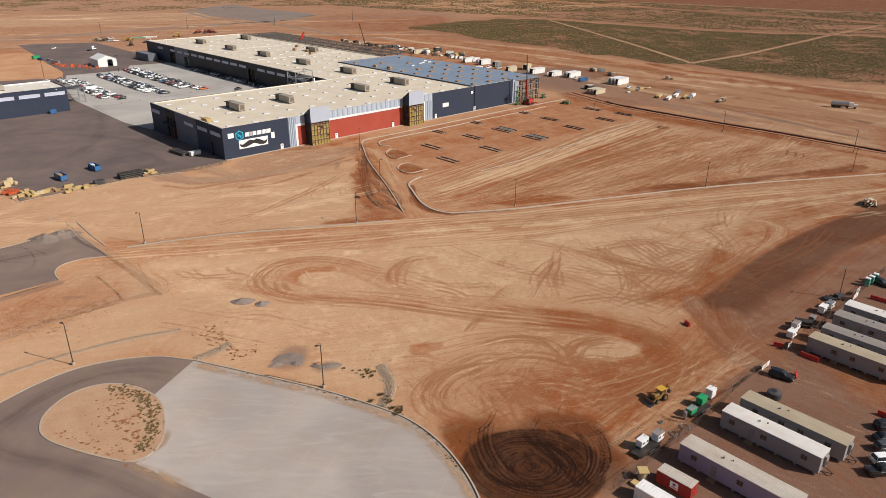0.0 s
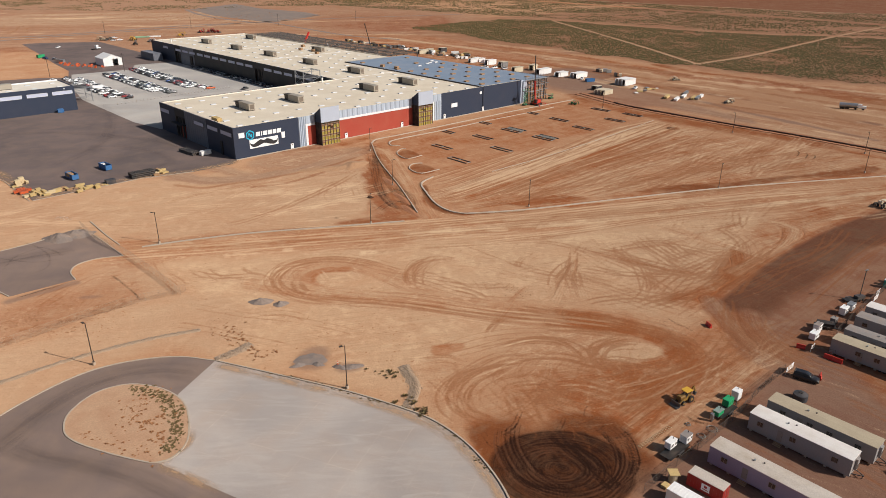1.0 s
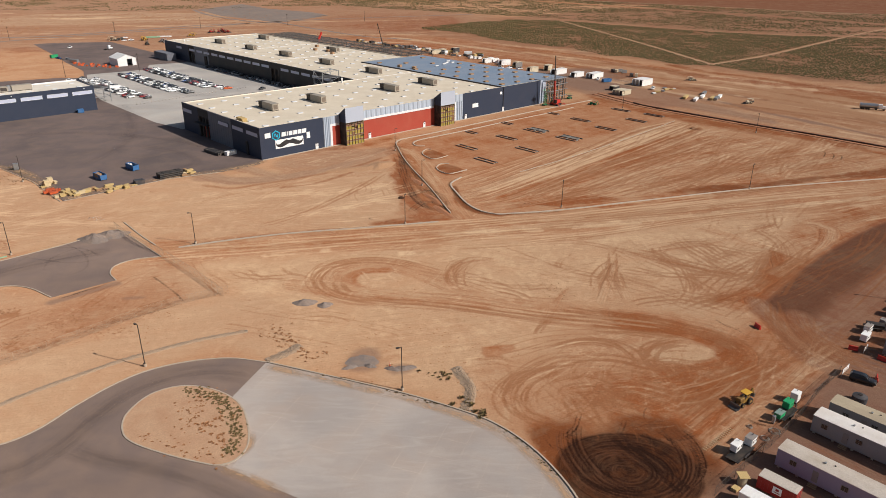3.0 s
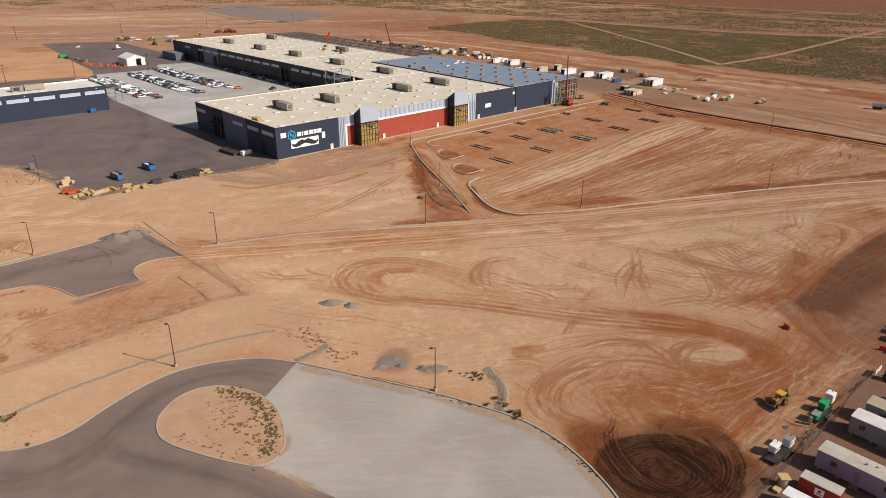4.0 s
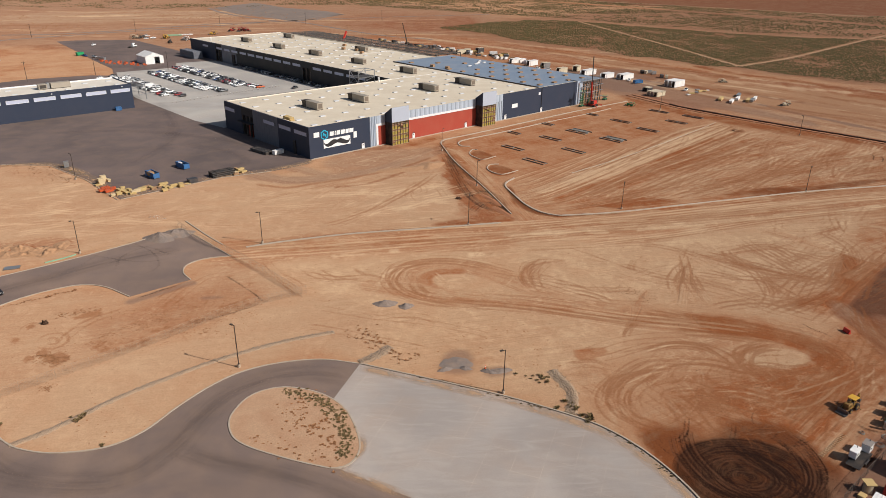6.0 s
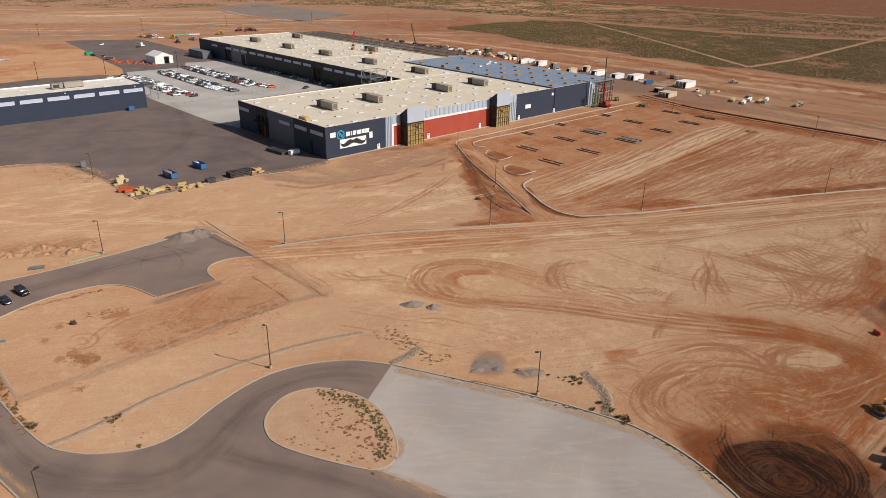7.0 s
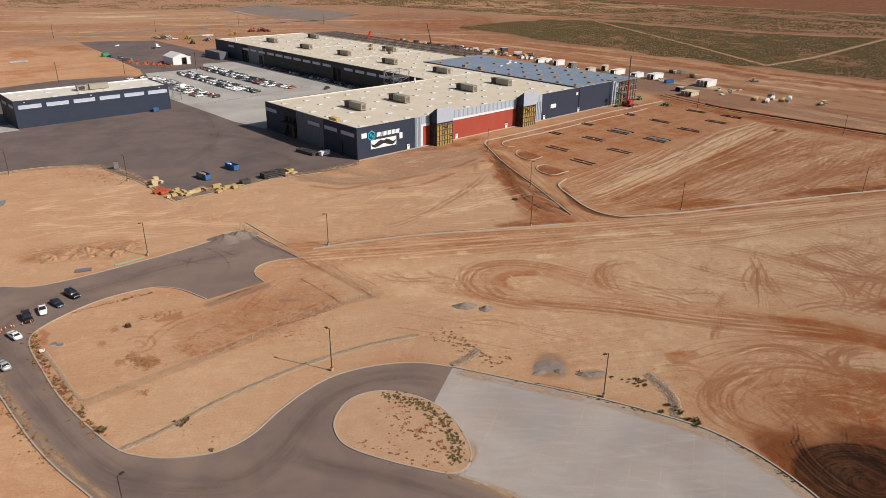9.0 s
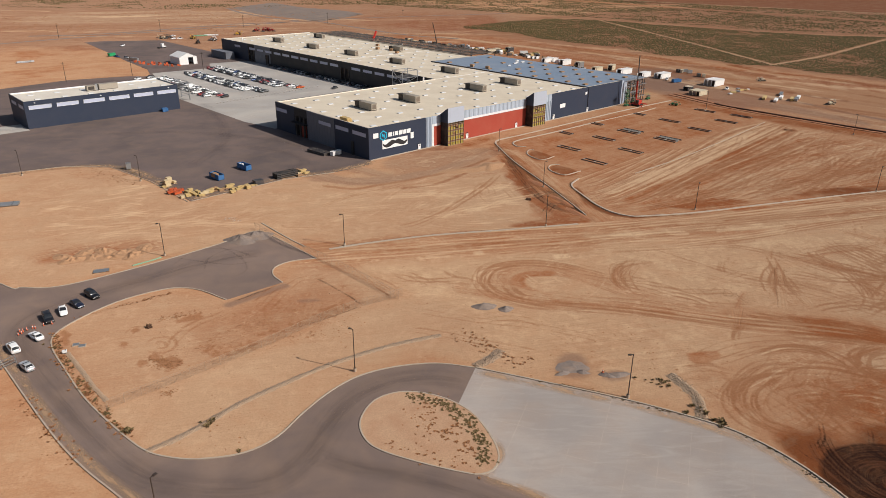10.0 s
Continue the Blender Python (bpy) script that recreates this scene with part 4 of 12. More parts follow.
way([(77.4, 435.1), (93.7, 398.1), (117.7, 367), (142.9, 345.5), (174, 311.3)], 11.0, soft=0.5, ragged=1.2, red=1.0, damp=0.15, track=0.5)
way([(-112.4, 153.1), (-109, 156.3), (-106, 159.6), (-101.6, 163.6)], 3.2, soft=0.5, ragged=1.5, red=0.2, stony=0.75)
patch([(-97.2, 155.5), (-94.2, 157.2), (-90.7, 156.8), (-90.8, 154.9), (-94.9, 154)], 0.8, ragged=1.5, red=0.2, stony=0.6)
patch([(-117.7, 144.2), (-107.9, 149.2), (-96.2, 159.9), (-93.3, 170.4), (-83.1, 158), (-80.4, 152.9), (-92.5, 143), (-102.7, 134.9), (-110.1, 129.2), (-115.8, 135.5)], 3.0, ragged=1.5, red=0.5, track=0.3, damp=0.03)
# bands along the earth strip
way([(-67.6, 762.2), (18.2, 676.3), (87.2, 607.1), (152.3, 507.5)], 10, soft=0.5, ragged=0.8, red=-0.05, track=0.7)
way([(-83.1, 720.3), (14.9, 629.1), (80, 568.5), (137.6, 464.4)], 8, soft=0.5, ragged=0.8, red=1.0, track=0.7)
way([(40.6, 695.5), (93.7, 641.8), (129.1, 597.2)], 4, soft=0.4, ragged=0.8, red=0.95, damp=0.2, track=0.6)
way([(-21.8, 750.2), (39.9, 688.5), (93.2, 638.7), (164.4, 542.9)], 7, soft=0.5, ragged=0.8, red=0.9, track=0.7)
way([(-43.1, 667.4), (30.8, 597.2), (105.9, 532.3), (143.4, 481.5)], 8, soft=0.5, ragged=0.8, red=0.1, track=0.7)
patch([(161.5, 491.7), (195, 457.4), (247.8, 399.8), (193.8, 308.9), (170.7, 332.7), (148.3, 363.4), (128.3, 400)], 6.0, ragged=1.4, red=0.34, track=0.6, flow_turn=-47)
way([(142.7, 479.4), (155.3, 461.2), (168.5, 436.6), (192.2, 410.4), (212.6, 385.4), (222.7, 357.5)], 7, soft=0.5, ragged=1.0, red=0.85, stony=0.6, damp=0.16, track=0.7)
way([(169.2, 568.5), (184.3, 535.2), (214.2, 503.5), (238.2, 469.6), (265, 428.7)], 9, soft=0.5, ragged=1.0, red=1.0, damp=0.15, track=0.7)
way([(146, 455.7), (156.5, 405.1), (174.3, 371.1), (202.4, 323.4)], 5, soft=0.6, ragged=1.2, red=0.35, stony=0.75, track=0.6)
way([(18.1, 693.7), (69.6, 627.4), (122.5, 582.3), (174.8, 517.2)], 9, soft=0.5, ragged=1.0, red=0.8, damp=0.1, stony=0.2, track=0.7)
patch([(48.6, 522.6), (79.4, 544.9), (114.8, 546.4), (123, 499.9), (109.2, 459.5), (84.6, 448.3), (65.8, 468.7)], 4, ragged=1.6, red=0.25, stony=0.85)
patch([(-10, 838), (26, 769), (79, 705), (124, 648), (163, 598), (200, 568), (228, 525), (257, 497), (298, 475), (420, 400), (640, 640), (575, 735), (436, 790), (366, 810), (297, 845), (214, 920), (147, 985), (114, 1006), (30, 964), (-35, 880)], 10, ragged=1.5, red=0.62, stony=0.25, damp=0.2)
for _l, _w, _r in (([(144.8, 976.5), (183.3, 729.3), (202.7, 574.3)], 4.5, 0.05), ([(202.7, 574.3), (274, 634.9), (376, 739), (481.9, 845.7), (563, 921.5)], 4.5, 0.15), ([(86, 1010), (147, 985), (214, 927), (297, 851), (366, 817), (436, 797), (560, 740)], 9, 0.3)):
    way(_l, _w, soft=0.4, ragged=0.4, red=_r, damp=0.0, stony=0.1, track=0.4)
for _l in ([(-408.4, 645.5), (-395.4, 657.2), (-379.3, 628.1), (-393, 622)], [(-430.8, 609.2), (-421.5, 624.3), (-401.3, 593.7), (-410.6, 580)], [(-369.9, 502.4), (-351.6, 500.6), (-337, 477.4), (-350.4, 473.6)], [(-359.8, 533.6), (-348.3, 541.8), (-340.1, 521.2)]):
    patch(_l, 9.0, ragged=3.0, red=0.7)
# far flats: a bleached pan, weedy ground and a red cutting
patch([(-560, 860), (-430, 900), (-300, 1010), (-330, 1120), (-480, 1090), (-620, 980)], 14, ragged=1.5, red=0.1, track=0.5, flow_turn=8)
patch([(-900, 1060), (-560, 1080), (-330, 1180), (-380, 1450), (-900, 1500)], 18, red=0.4, track=0.3, stony=0.45)
patch([(-136.1, 888.9), (-103.6, 946.7), (-4.2, 1036.3), (-4.3, 854), (-65.2, 823.8), (-106.9, 847.8)], 8, red=0.95, track=0.6, flow_turn=0)
patch([(263, 1470), (453, 1308), (577, 1193), (687, 1130), (1250, 880), (2300, 1500), (1500, 2700), (400, 2300)], 12, ragged=0.3, red=0.95, track=0.3, damp=0.3, stony=0.3, flow_turn=-20)
way([(263, 1470), (453, 1308), (577, 1193), (687, 1130), (1250, 880)], 16, soft=0.3, ragged=0.2, red=-0.2)
way([(178, 1424), (255, 1337), (333, 1239), (433, 1122), (517, 1025), (575, 942), (700, 800)], 26, soft=0.3, ragged=0.4, red=0.75, track=0.5)
way([(86, 1010), (147, 985), (214, 927), (297, 851), (366, 817), (436, 797), (560, 740)], 9, soft=0.4, ragged=0.4, red=0.5, track=0.4)

# ---- single tyre tracks pressed into the soil ----
MARKS = {"mark_dark": [], "mark_pale": [], "mark_wet": [], "mark_ridge": []}


def stroke(line, width, kind, strength=1.0, patchy=0.5):
    """One tyre's track along a line: its share of every cell of the ground's grid that it crosses."""
    seg = np.r_[0, np.cumsum(np.hypot(*np.diff(line, axis=0).T))]
    if seg[-1] < 1.0:
        return
    rs = np.random.RandomState(int(abs(line[0, 0] * 97 + line[-1, 1] * 31 + width * 1000)) % 100000)
    run = np.arange(0, seg[-1], 0.22 if line[:, 1].mean() < 380 else 0.6)
    p = np.stack([np.interp(run, seg, line[:, 0]), np.interp(run, seg, line[:, 1])], 1)
    t = np.gradient(p, axis=0)
    t /= np.maximum(np.linalg.norm(t, axis=1, keepdims=True), 1e-6)
    nrm = np.stack([-t[:, 1], t[:, 0]], 1)
    fade = np.minimum(1.0, np.minimum(run, seg[-1] - run) / 2.5) * strength
    knots = rs.rand(int(seg[-1] / 4) + 4)
    fade = fade * (1 - patchy + patchy * 1.6 * np.interp(run / 4, np.arange(len(knots)), knots))
    m = max(3, int(width / 0.13))
    area = (run[1] - run[0]) * width / m
    for f in np.linspace(-1, 1, m):
        q = p + nrm * (f * width / 2)
        MARKS[kind].append(np.stack([q[:, 0], q[:, 1], fade * area * (1.0 if abs(f) < 0.9 else 0.6)], 1))


def gather(kind):
    """All the tracks of a kind, spread over the grid's points and levelled off where they lie thick."""
    q = np.concatenate(MARKS[kind] or [np.zeros((1, 3))])
    q = q[(q[:, 1] > 80.5) & (q[:, 1] < 1400)]
    r = np.interp(q[:, 1], gy, np.arange(ny))
    a = (q[:, 0] - MIDX) / fan(q[:, 1])
    ok = abs(a) < 0.99
    q, r, a = q[ok], r[ok], a[ok]
    r0 = r.astype(int)
    out = np.zeros(len(VX))
    for row, share in ((r0, 1 - (r - r0)), (r0 + 1, r - r0)):
        n = COLS[row] - 1
        col = (a + 1) / 2 * n
        c0 = col.astype(int)
        cell = (gy[r0 + 1] - gy[r0]) * 2 * fan(q[:, 1]) / n
        for dc, part_of in ((0, 1 - (col - c0)), (1, col - c0)):
            out += np.bincount(START[row] + PAD + c0 + dc, share * part_of * q[:, 2] / cell, len(VX))
    return 1 - np.exp(-1.5 * out)


def scuffs(knots, count, heading_to, swing, bend, length, seed, kind="mark_dark", strength=0.4, width=0.5, gauge=2.0):
    """Loose single passes over a stretch of ground, each with its own heading, bend and length."""
    rs = np.random.RandomState(seed)
    poly = np.array(knots)
    lo, hi = poly.min(0), poly.max(0)
    done = 0
    while done < count:
        x, y = lo + rs.rand(2) * (hi - lo)
        inside = False
        for a, b in zip(poly, np.roll(poly, -1, 0)):
            if (a[1] > y) != (b[1] > y) and x < a[0] + (b[0] - a[0]) * (y - a[1]) / (b[1] - a[1]):
                inside = not inside
        if not inside:
            continue
        done += 1
        ln = rs.uniform(*length)
        s = np.linspace(-0.5, 0.5, max(8, int(ln / 1.2)))
        turn = radians(heading_to) + rs.normal(0, radians(swing)) + rs.normal(0, bend) * s * ln + rs.normal(0, bend) * 0.4 * ln * s ** 2
        step = ln / len(s)
        line = np.stack([x + np.cumsum(np.cos(turn)) * step, y + np.cumsum(np.sin(turn)) * step], 1)
        nrm = np.stack([-np.sin(turn), np.cos(turn)], 1)
        k, w = strength * rs.uniform(0.4, 1.0), width * rs.uniform(0.6, 1.3)
        for side in ((-0.5, 0.5) if rs.rand() < 0.7 else (0,)):
            stroke(line + nrm * side * gauge, w, kind, k, 0.8)


def tyre_tracks(knots, passes, wander, seed, kind="mark_dark", width=0.4, gauge=2.1, closed=False):
    """Several passes of vehicles near one line, each a pair of tyre tracks with its own drift and length."""
    rng = np.random.RandomState(seed)
    base = curved(knots, closed, 1.5)
    for _ in range(passes):
        n = len(base)
        a, b = (0, n) if closed else (int(n * rng.uniform(0, 0.4)), int(n * rng.uniform(0.6, 1.0)))
        line = base[a:b]
        if len(line) < 6:
            continue
        t = np.gradient(line, axis=0)
        t /= np.maximum(np.linalg.norm(t, axis=1, keepdims=True), 1e-6)
        nrm = np.stack([-t[:, 1], t[:, 0]], 1)
        s = np.linspace(0, 1, len(line))
        off = rng.normal(0, wander) + wander * 0.7 * np.sin(s * rng.uniform(2, 5) + rng.uniform(0, 6)) * (0.0 if closed else 1.0)
        for side in (-0.5, 0.5):
            stroke(line + nrm * (off + side * gauge)[:, None], width * rng.uniform(0.7, 1.3), kind, rng.uniform(0.4, 1.0))


# the way across the clay and its turning loops
tyre_tracks([(-37.6, 156.8), (-12.5, 152.9), (5.9, 148.2), (23.8, 145.5), (37.4, 142), (46.9, 138.6), (50.3, 133.6), (49.4, 128.1), (43.3, 123.6), (34.4, 120.7)], 9, 1.6, 1)
tyre_tracks([(-22.1, 154.9), (5.9, 147.8), (23.6, 144.6), (37, 140.7), (47.8, 136)], 5, 1.2, 2, "mark_pale", 0.6)
tyre_tracks([(-6, 182.4), (-11.5, 172), (-10.5, 162.6), (-5.6, 161.5)], 3, 0.8, 3)
tyre_tracks([(22.8, 154.3), (27.9, 165.3), (32, 177.6), (34.9, 188.6)], 3, 0.6, 4)
tyre_tracks([(30.7, 157.6), (30.4, 170.1), (32, 180.3)], 2, 0.5, 5)
tyre_tracks([(21.7, 156.4), (26.7, 172.5), (36.5, 185.8)], 2, 0.5, 6)
tyre_tracks([(15.1, 136.5), (23.2, 134.1), (26.5, 130.2), (27.2, 125.6)], 4, 0.7, 7)
tyre_tracks([(41.3, 137.3), (33.7, 135.1), (30.1, 131), (28.5, 126.4), (32.6, 125.2), (39.4, 126.2), (43.8, 129.5)], 4, 0.6, 8)
tyre_tracks([(25.1, 127.8), (16.4, 129.3), (8, 128.4), (0.1, 121.7), (-4.3, 115), (-3.2, 108.8), (0.8, 105.4)], 4, 0.9, 9, width=0.3)
tyre_tracks([(21.2, 124.8), (11.6, 124.7), (3.7, 119), (0.1, 112.5), (1.8, 107.7), (7.2, 105.4)], 3, 0.9, 10, width=0.3)
tyre_tracks([(13.5, 121.9), (6.8, 119), (3.4, 112.5), (6.1, 107.7)], 2, 0.9, 11, width=0.3)
tyre_tracks([(21.2, 124.8), (11.8, 126.2), (3.9, 120.4), (-1.3, 113.7)], 2, 1.5, 12, "mark_pale", 0.3)
tyre_tracks([(-7.8, 121.7), (-4.9, 117.6), (1.8, 107.7), (9.7, 103.2), (18.9, 104.4)], 4, 1.5, 13)
tyre_tracks([(4.5, 119), (11.6, 106.6), (15.7, 99.1)], 4, 1.2, 14)
tyre_tracks([(27.2, 97.1), (39.5, 112.8), (50.7, 122.2), (67.1, 129.8)], 8, 2.0, 15)
tyre_tracks([(22.2, 109), (38.9, 115.4), (52.5, 126.6), (68.3, 143.2)], 7, 2.5, 16)
tyre_tracks([(21.9, 120.6), (29.8, 115.3), (41.3, 118), (55.4, 129.7)], 6, 2.0, 17)
tyre_tracks([(21.9, 120.6), (29.8, 115.3), (41.3, 118), (55.4, 129.7)], 2, 2.0, 18, "mark_pale", 0.3)
tyre_tracks([(68.3, 157), (61.8, 139.6), (62.8, 131.3), (68.9, 126.7)], 6, 1.2, 19)
tyre_tracks([(43.5, 163.2), (58.3, 165.7), (76.8, 173.1), (95, 186.6)], 5, 2.0, 20)
tyre_tracks([(44.2, 152.6), (58.9, 159), (73.6, 165.9)], 4, 2.0, 21)
tyre_tracks([(46.9, 183.2), (52.5, 172.8), (60, 170.5), (67.6, 163.5)], 4, 1.5, 22)
tyre_tracks([(-1.3, 188.1), (18.8, 172.4), (34, 165.4), (48, 152.6), (56.4, 144.9)], 5, 3.0, 23)
tyre_tracks([(-33.4, 171.7), (-12.5, 167.1), (2.2, 160.5), (19.7, 158.5)], 4, 2.5, 24)
tyre_tracks([(-7.6, 127.5), (4.5, 133.9), (16, 136.5), (24.4, 135.8)], 3, 1.2, 25)
# the loop at the far end of the way, and the lanes beside it
tyre_tracks([(-12.9, 156), (-28.1, 153.8), (-42.1, 157.8), (-48.5, 166.7), (-45, 176.6), (-34.6, 179.4), (-21.4, 174.4), (-6.9, 164.9)], 7, 1.2, 26)
tyre_tracks([(-52.2, 159.8), (-48.3, 171.5), (-40.7, 176.7)], 2, 1.2, 27, "mark_pale", 0.6)
tyre_tracks([(-76.8, 176.2), (-60.2, 168.9), (-50, 169)], 4, 2.5, 28)
tyre_tracks([(-67.4, 145.5), (-56.1, 143.7), (-40.2, 140.3), (-26.3, 132)], 3, 2.5, 29)
tyre_tracks([(-38.9, 127.2), (-39, 132.7), (-35, 134.4), (-29.6, 131.7)], 2, 0.4, 30)
tyre_tracks([(-15.3, 125.9), (-13.6, 121.6), (-12.8, 116.2)], 3, 0.8, 31)
tyre_tracks([(-86.2, 178.7), (-71.7, 159.6), (-66.9, 156.4)], 2, 0.8, 32)
# arcs that gather towards the haul road's mouth
tyre_tracks([(55.4, 204.3), (60.5, 180), (66.5, 168.7), (72.3, 161.8)], 5, 2.0, 50)
tyre_tracks([(40.1, 183.9), (58.9, 192.6), (73.2, 184.1), (75.7, 168.7)], 5, 2.0, 51)
tyre_tracks([(98.9, 202.2), (76.7, 180.1), (59.3, 165.1), (47, 152.2)], 6, 2.5, 52)
tyre_tracks([(49.4, 143.6), (67.2, 161.8), (84.9, 176.2), (100.6, 188.5)], 5, 2.5, 53)
tyre_tracks([(48.6, 192.5), (52.4, 179.9), (49.4, 161.7), (43, 150.7)], 4, 1.5, 54)
tyre_tracks([(85.2, 207), (87.1, 192.8), (79.9, 176.2), (67.8, 161.8)], 5, 1.5, 55)
tyre_tracks([(13.2, 192.3), (29.8, 188.1), (43.3, 172.2), (53.2, 152.2)], 4, 3.0, 56)
# the haul road
tyre_tracks([(-98.1, 184.7), (-65.7, 192.7), (-16.7, 203.8), (3.2, 209), (41.5, 218.4), (94.8, 234), (171.7, 254.8)], 9, 4.0, 33)
tyre_tracks([(-98.1, 184.7), (-65.7, 192.7), (-16.7, 203.8), (3.2, 209), (41.5, 218.4), (94.8, 234), (171.7, 254.8)], 6, 4.0, 34, "mark_pale", 0.7)
# lanes on the earth strip before the shrub land
tyre_tracks([(-45.4, 683.7), (53.4, 572.2), (145.6, 491), (190, 451.9), (254.9, 395.1)], 8, 9.0, 41, "mark_dark", 1.1, 2.6)
tyre_tracks([(90.8, 520.3), (134.6, 451.1), (171.2, 403.7), (229.2, 351.8)], 8, 9.0, 42, "mark_dark", 1.1, 2.6)
tyre_tracks([(90.8, 520.3), (134.6, 451.1), (171.2, 403.7), (229.2, 351.8)], 6, 9.0, 43, "mark_pale", 1.2, 2.6)
tyre_tracks([(82.5, 427), (113.1, 373.6), (144.3, 334.9), (190.8, 287.1)], 7, 5.0, 44, "mark_dark", 0.9, 2.6)
tyre_tracks([(65.1, 152.8), (89.7, 175.8), (137.5, 219.7)], 5, 3.5, 45)
tyre_tracks([(82.3, 153), (113.1, 178.7), (148.1, 209.2)], 6, 2.5, 46)
# the sand by the side road
tyre_tracks([(-106.4, 150.8), (-102.8, 159.2), (-98, 168.4), (-89.7, 171)], 3, 2.0, 47)
tyre_tracks([(-124.8, 133.6), (-124.3, 136.5), (-121.2, 136.5), (-119.1, 133.7), (-120.4, 131.3), (-123.3, 131.7)], 2, 0.3, 58, closed=True)
tyre_tracks([(-127.4, 136.4), (-125.5, 139.5), (-122.2, 142.9), (-119.7, 147)], 2, 1.0, 59)
# the unpaved car park
tyre_tracks([(-8.8, 237.7), (14.7, 256.4), (48.6, 292.1), (100.9, 350.4)], 7, 3.5, 35, "mark_pale", 0.7)
tyre_tracks([(-0.6, 225.5), (25, 247.9), (64.1, 283.3), (114.4, 328.7)], 6, 3.5, 36)
tyre_tracks([(13.6, 234.7), (46.3, 248.1), (96.2, 270.9), (150.6, 288.5)], 5, 4.0, 37)
# sand in front of the factory
tyre_tracks([(-92.6, 197.2), (-70.1, 210.8), (-49.6, 242.9), (-36.1, 267.7)], 3, 2.0, 39)
tyre_tracks([(-33.4, 297), (-25, 257.6), (-19.8, 230.6), (-14.3, 219)], 6, 1.5, 40)
# round and straight through the wet patch
for _k in range(9):
    _r, _o = 1.2 + 0.85 * _k, 0.7 * _k
    tyre_tracks([(14.6 + _r * 1.05 * math.cos(_a + _o), 93.2 + _r * 0.8 * math.sin(_a + _o)) for _a in np.arange(0, 3.6 + 0.3 * (_k * 5 % 7), 0.35)], 1, 0.25, 60 + _k, "mark_wet" if _k % 3 else "mark_ridge", 0.3, 0.8)
tyre_tracks([(13.2, 103.1), (16.1, 98.1), (19.1, 93.2), (22, 87.7)], 2, 0.25, 80, "mark_wet", 0.75, 1.5)
tyre_tracks([(15.9, 103), (18.6, 98.5), (21.5, 93.5), (23.6, 88.6)], 2, 0.25, 83, "mark_wet", 0.7, 1.4)
tyre_tracks([(12.4, 103), (15.3, 97.7), (18.3, 92.8), (21.1, 87.7)], 2, 0.15, 84, "mark_ridge", 0.16, 1.0)
tyre_tracks([(14.9, 103.1), (17.8, 98.1), (20.5, 93.5), (23, 88)], 2, 0.15, 85, "mark_ridge", 0.16, 1.0)
for _k in range(8):
    _o = 0.62 * _k
    tyre_tracks([(x + _o, y + _o * 0.3) for x, y in [(5.6, 104.9), (4.8, 99.1), (5.9, 93.8), (8.2, 89.8), (12.2, 87)]], 1, 0.1, 86 + _k, "mark_wet" if _k % 2 else "mark_ridge", 0.26, 0.5)
for _k in range(7):
    _o = 0.6 * _k
    tyre_tracks([(x + _o, y + _o * 0.25) for x, y in [(23.2, 104.6), (25.3, 100.4), (25.4, 94.9), (23.1, 90.2), (18.8, 87)]], 1, 0.1, 95 + _k, "mark_ridge" if _k % 2 else "mark_wet", 0.26, 0.5)
for _k in range(5):
    tyre_tracks([(x + 0.3 * _k, y - 0.5 * _k) for x, y in [(6.9, 92.7), (11.1, 89.2), (16.3, 87.9), (21.1, 89.5), (24.6, 92.9)]], 1, 0.1, 103 + _k, "mark_ridge" if _k % 2 else "mark_wet", 0.26, 0.5)
for _k in range(5):
    tyre_tracks([(x, y - 0.55 * _k) for x, y in [(7.5, 99.1), (12.1, 101), (16.7, 101.4), (21, 100.7), (23.8, 97.8)]], 1, 0.15, 109 + _k, "mark_ridge" if _k % 2 else "mark_wet", 0.24, 0.5)
scuffs([(7.2, 101.4), (12.8, 102.6), (20.9, 103), (25.1, 99.2), (25.1, 94.9), (22.1, 90.2), (16.2, 87.6), (10.2, 88.8), (6.6, 94.1)], 40, 40, 70, 0.10, (3, 9), 120, "mark_ridge", 0.35, 0.25, 0.6)
scuffs([(3.5, 104.5), (13, 103.8), (21.4, 105.4), (29.8, 102.3), (28.3, 92.9), (22.3, 87.1), (9.9, 87), (4.6, 92.7)], 50, 60, 60, 0.12, (3, 9), 121, "mark_wet", 0.4, 0.3, 0.7)
def rut(knots, kind, width=0.22):
    stroke(curved(knots, False, 0.5), width, kind, 0.6 if kind == "mark_wet" else 1.1, 0.5)


for _k in range(12):
    _o = 0.42 * _k
    rut([(x + _o, y + _o * 0.3) for x, y in [(5.3, 104.9), (4.5, 99.1), (5.6, 93.4), (8.1, 89.3), (12.1, 86.4)]], "mark_wet" if _k % 2 else "mark_ridge")
    rut([(x + _o, y + _o * 0.25) for x, y in [(22.8, 104.8), (25.1, 100.4), (25.1, 94.9), (22.8, 90.1), (18.3, 86.7)]], "mark_ridge" if _k % 2 else "mark_wet")
    rut([(x + 0.1 * _k, y - 0.4 * _k) for x, y in [(6.7, 92.4), (11.1, 88.7), (16.2, 87.5), (21, 89.2), (24.6, 92.7)]], "mark_ridge" if _k % 2 else "mark_wet")
for _k in range(7):
    _r = 1.6 + 0.8 * _k
    rut([(14.6 + _r * 1.1 * math.cos(_a + _k), 93.4 + _r * 0.8 * math.sin(_a + _k)) for _a in np.arange(0, 4.6, 0.3)], "mark_ridge", 0.18)
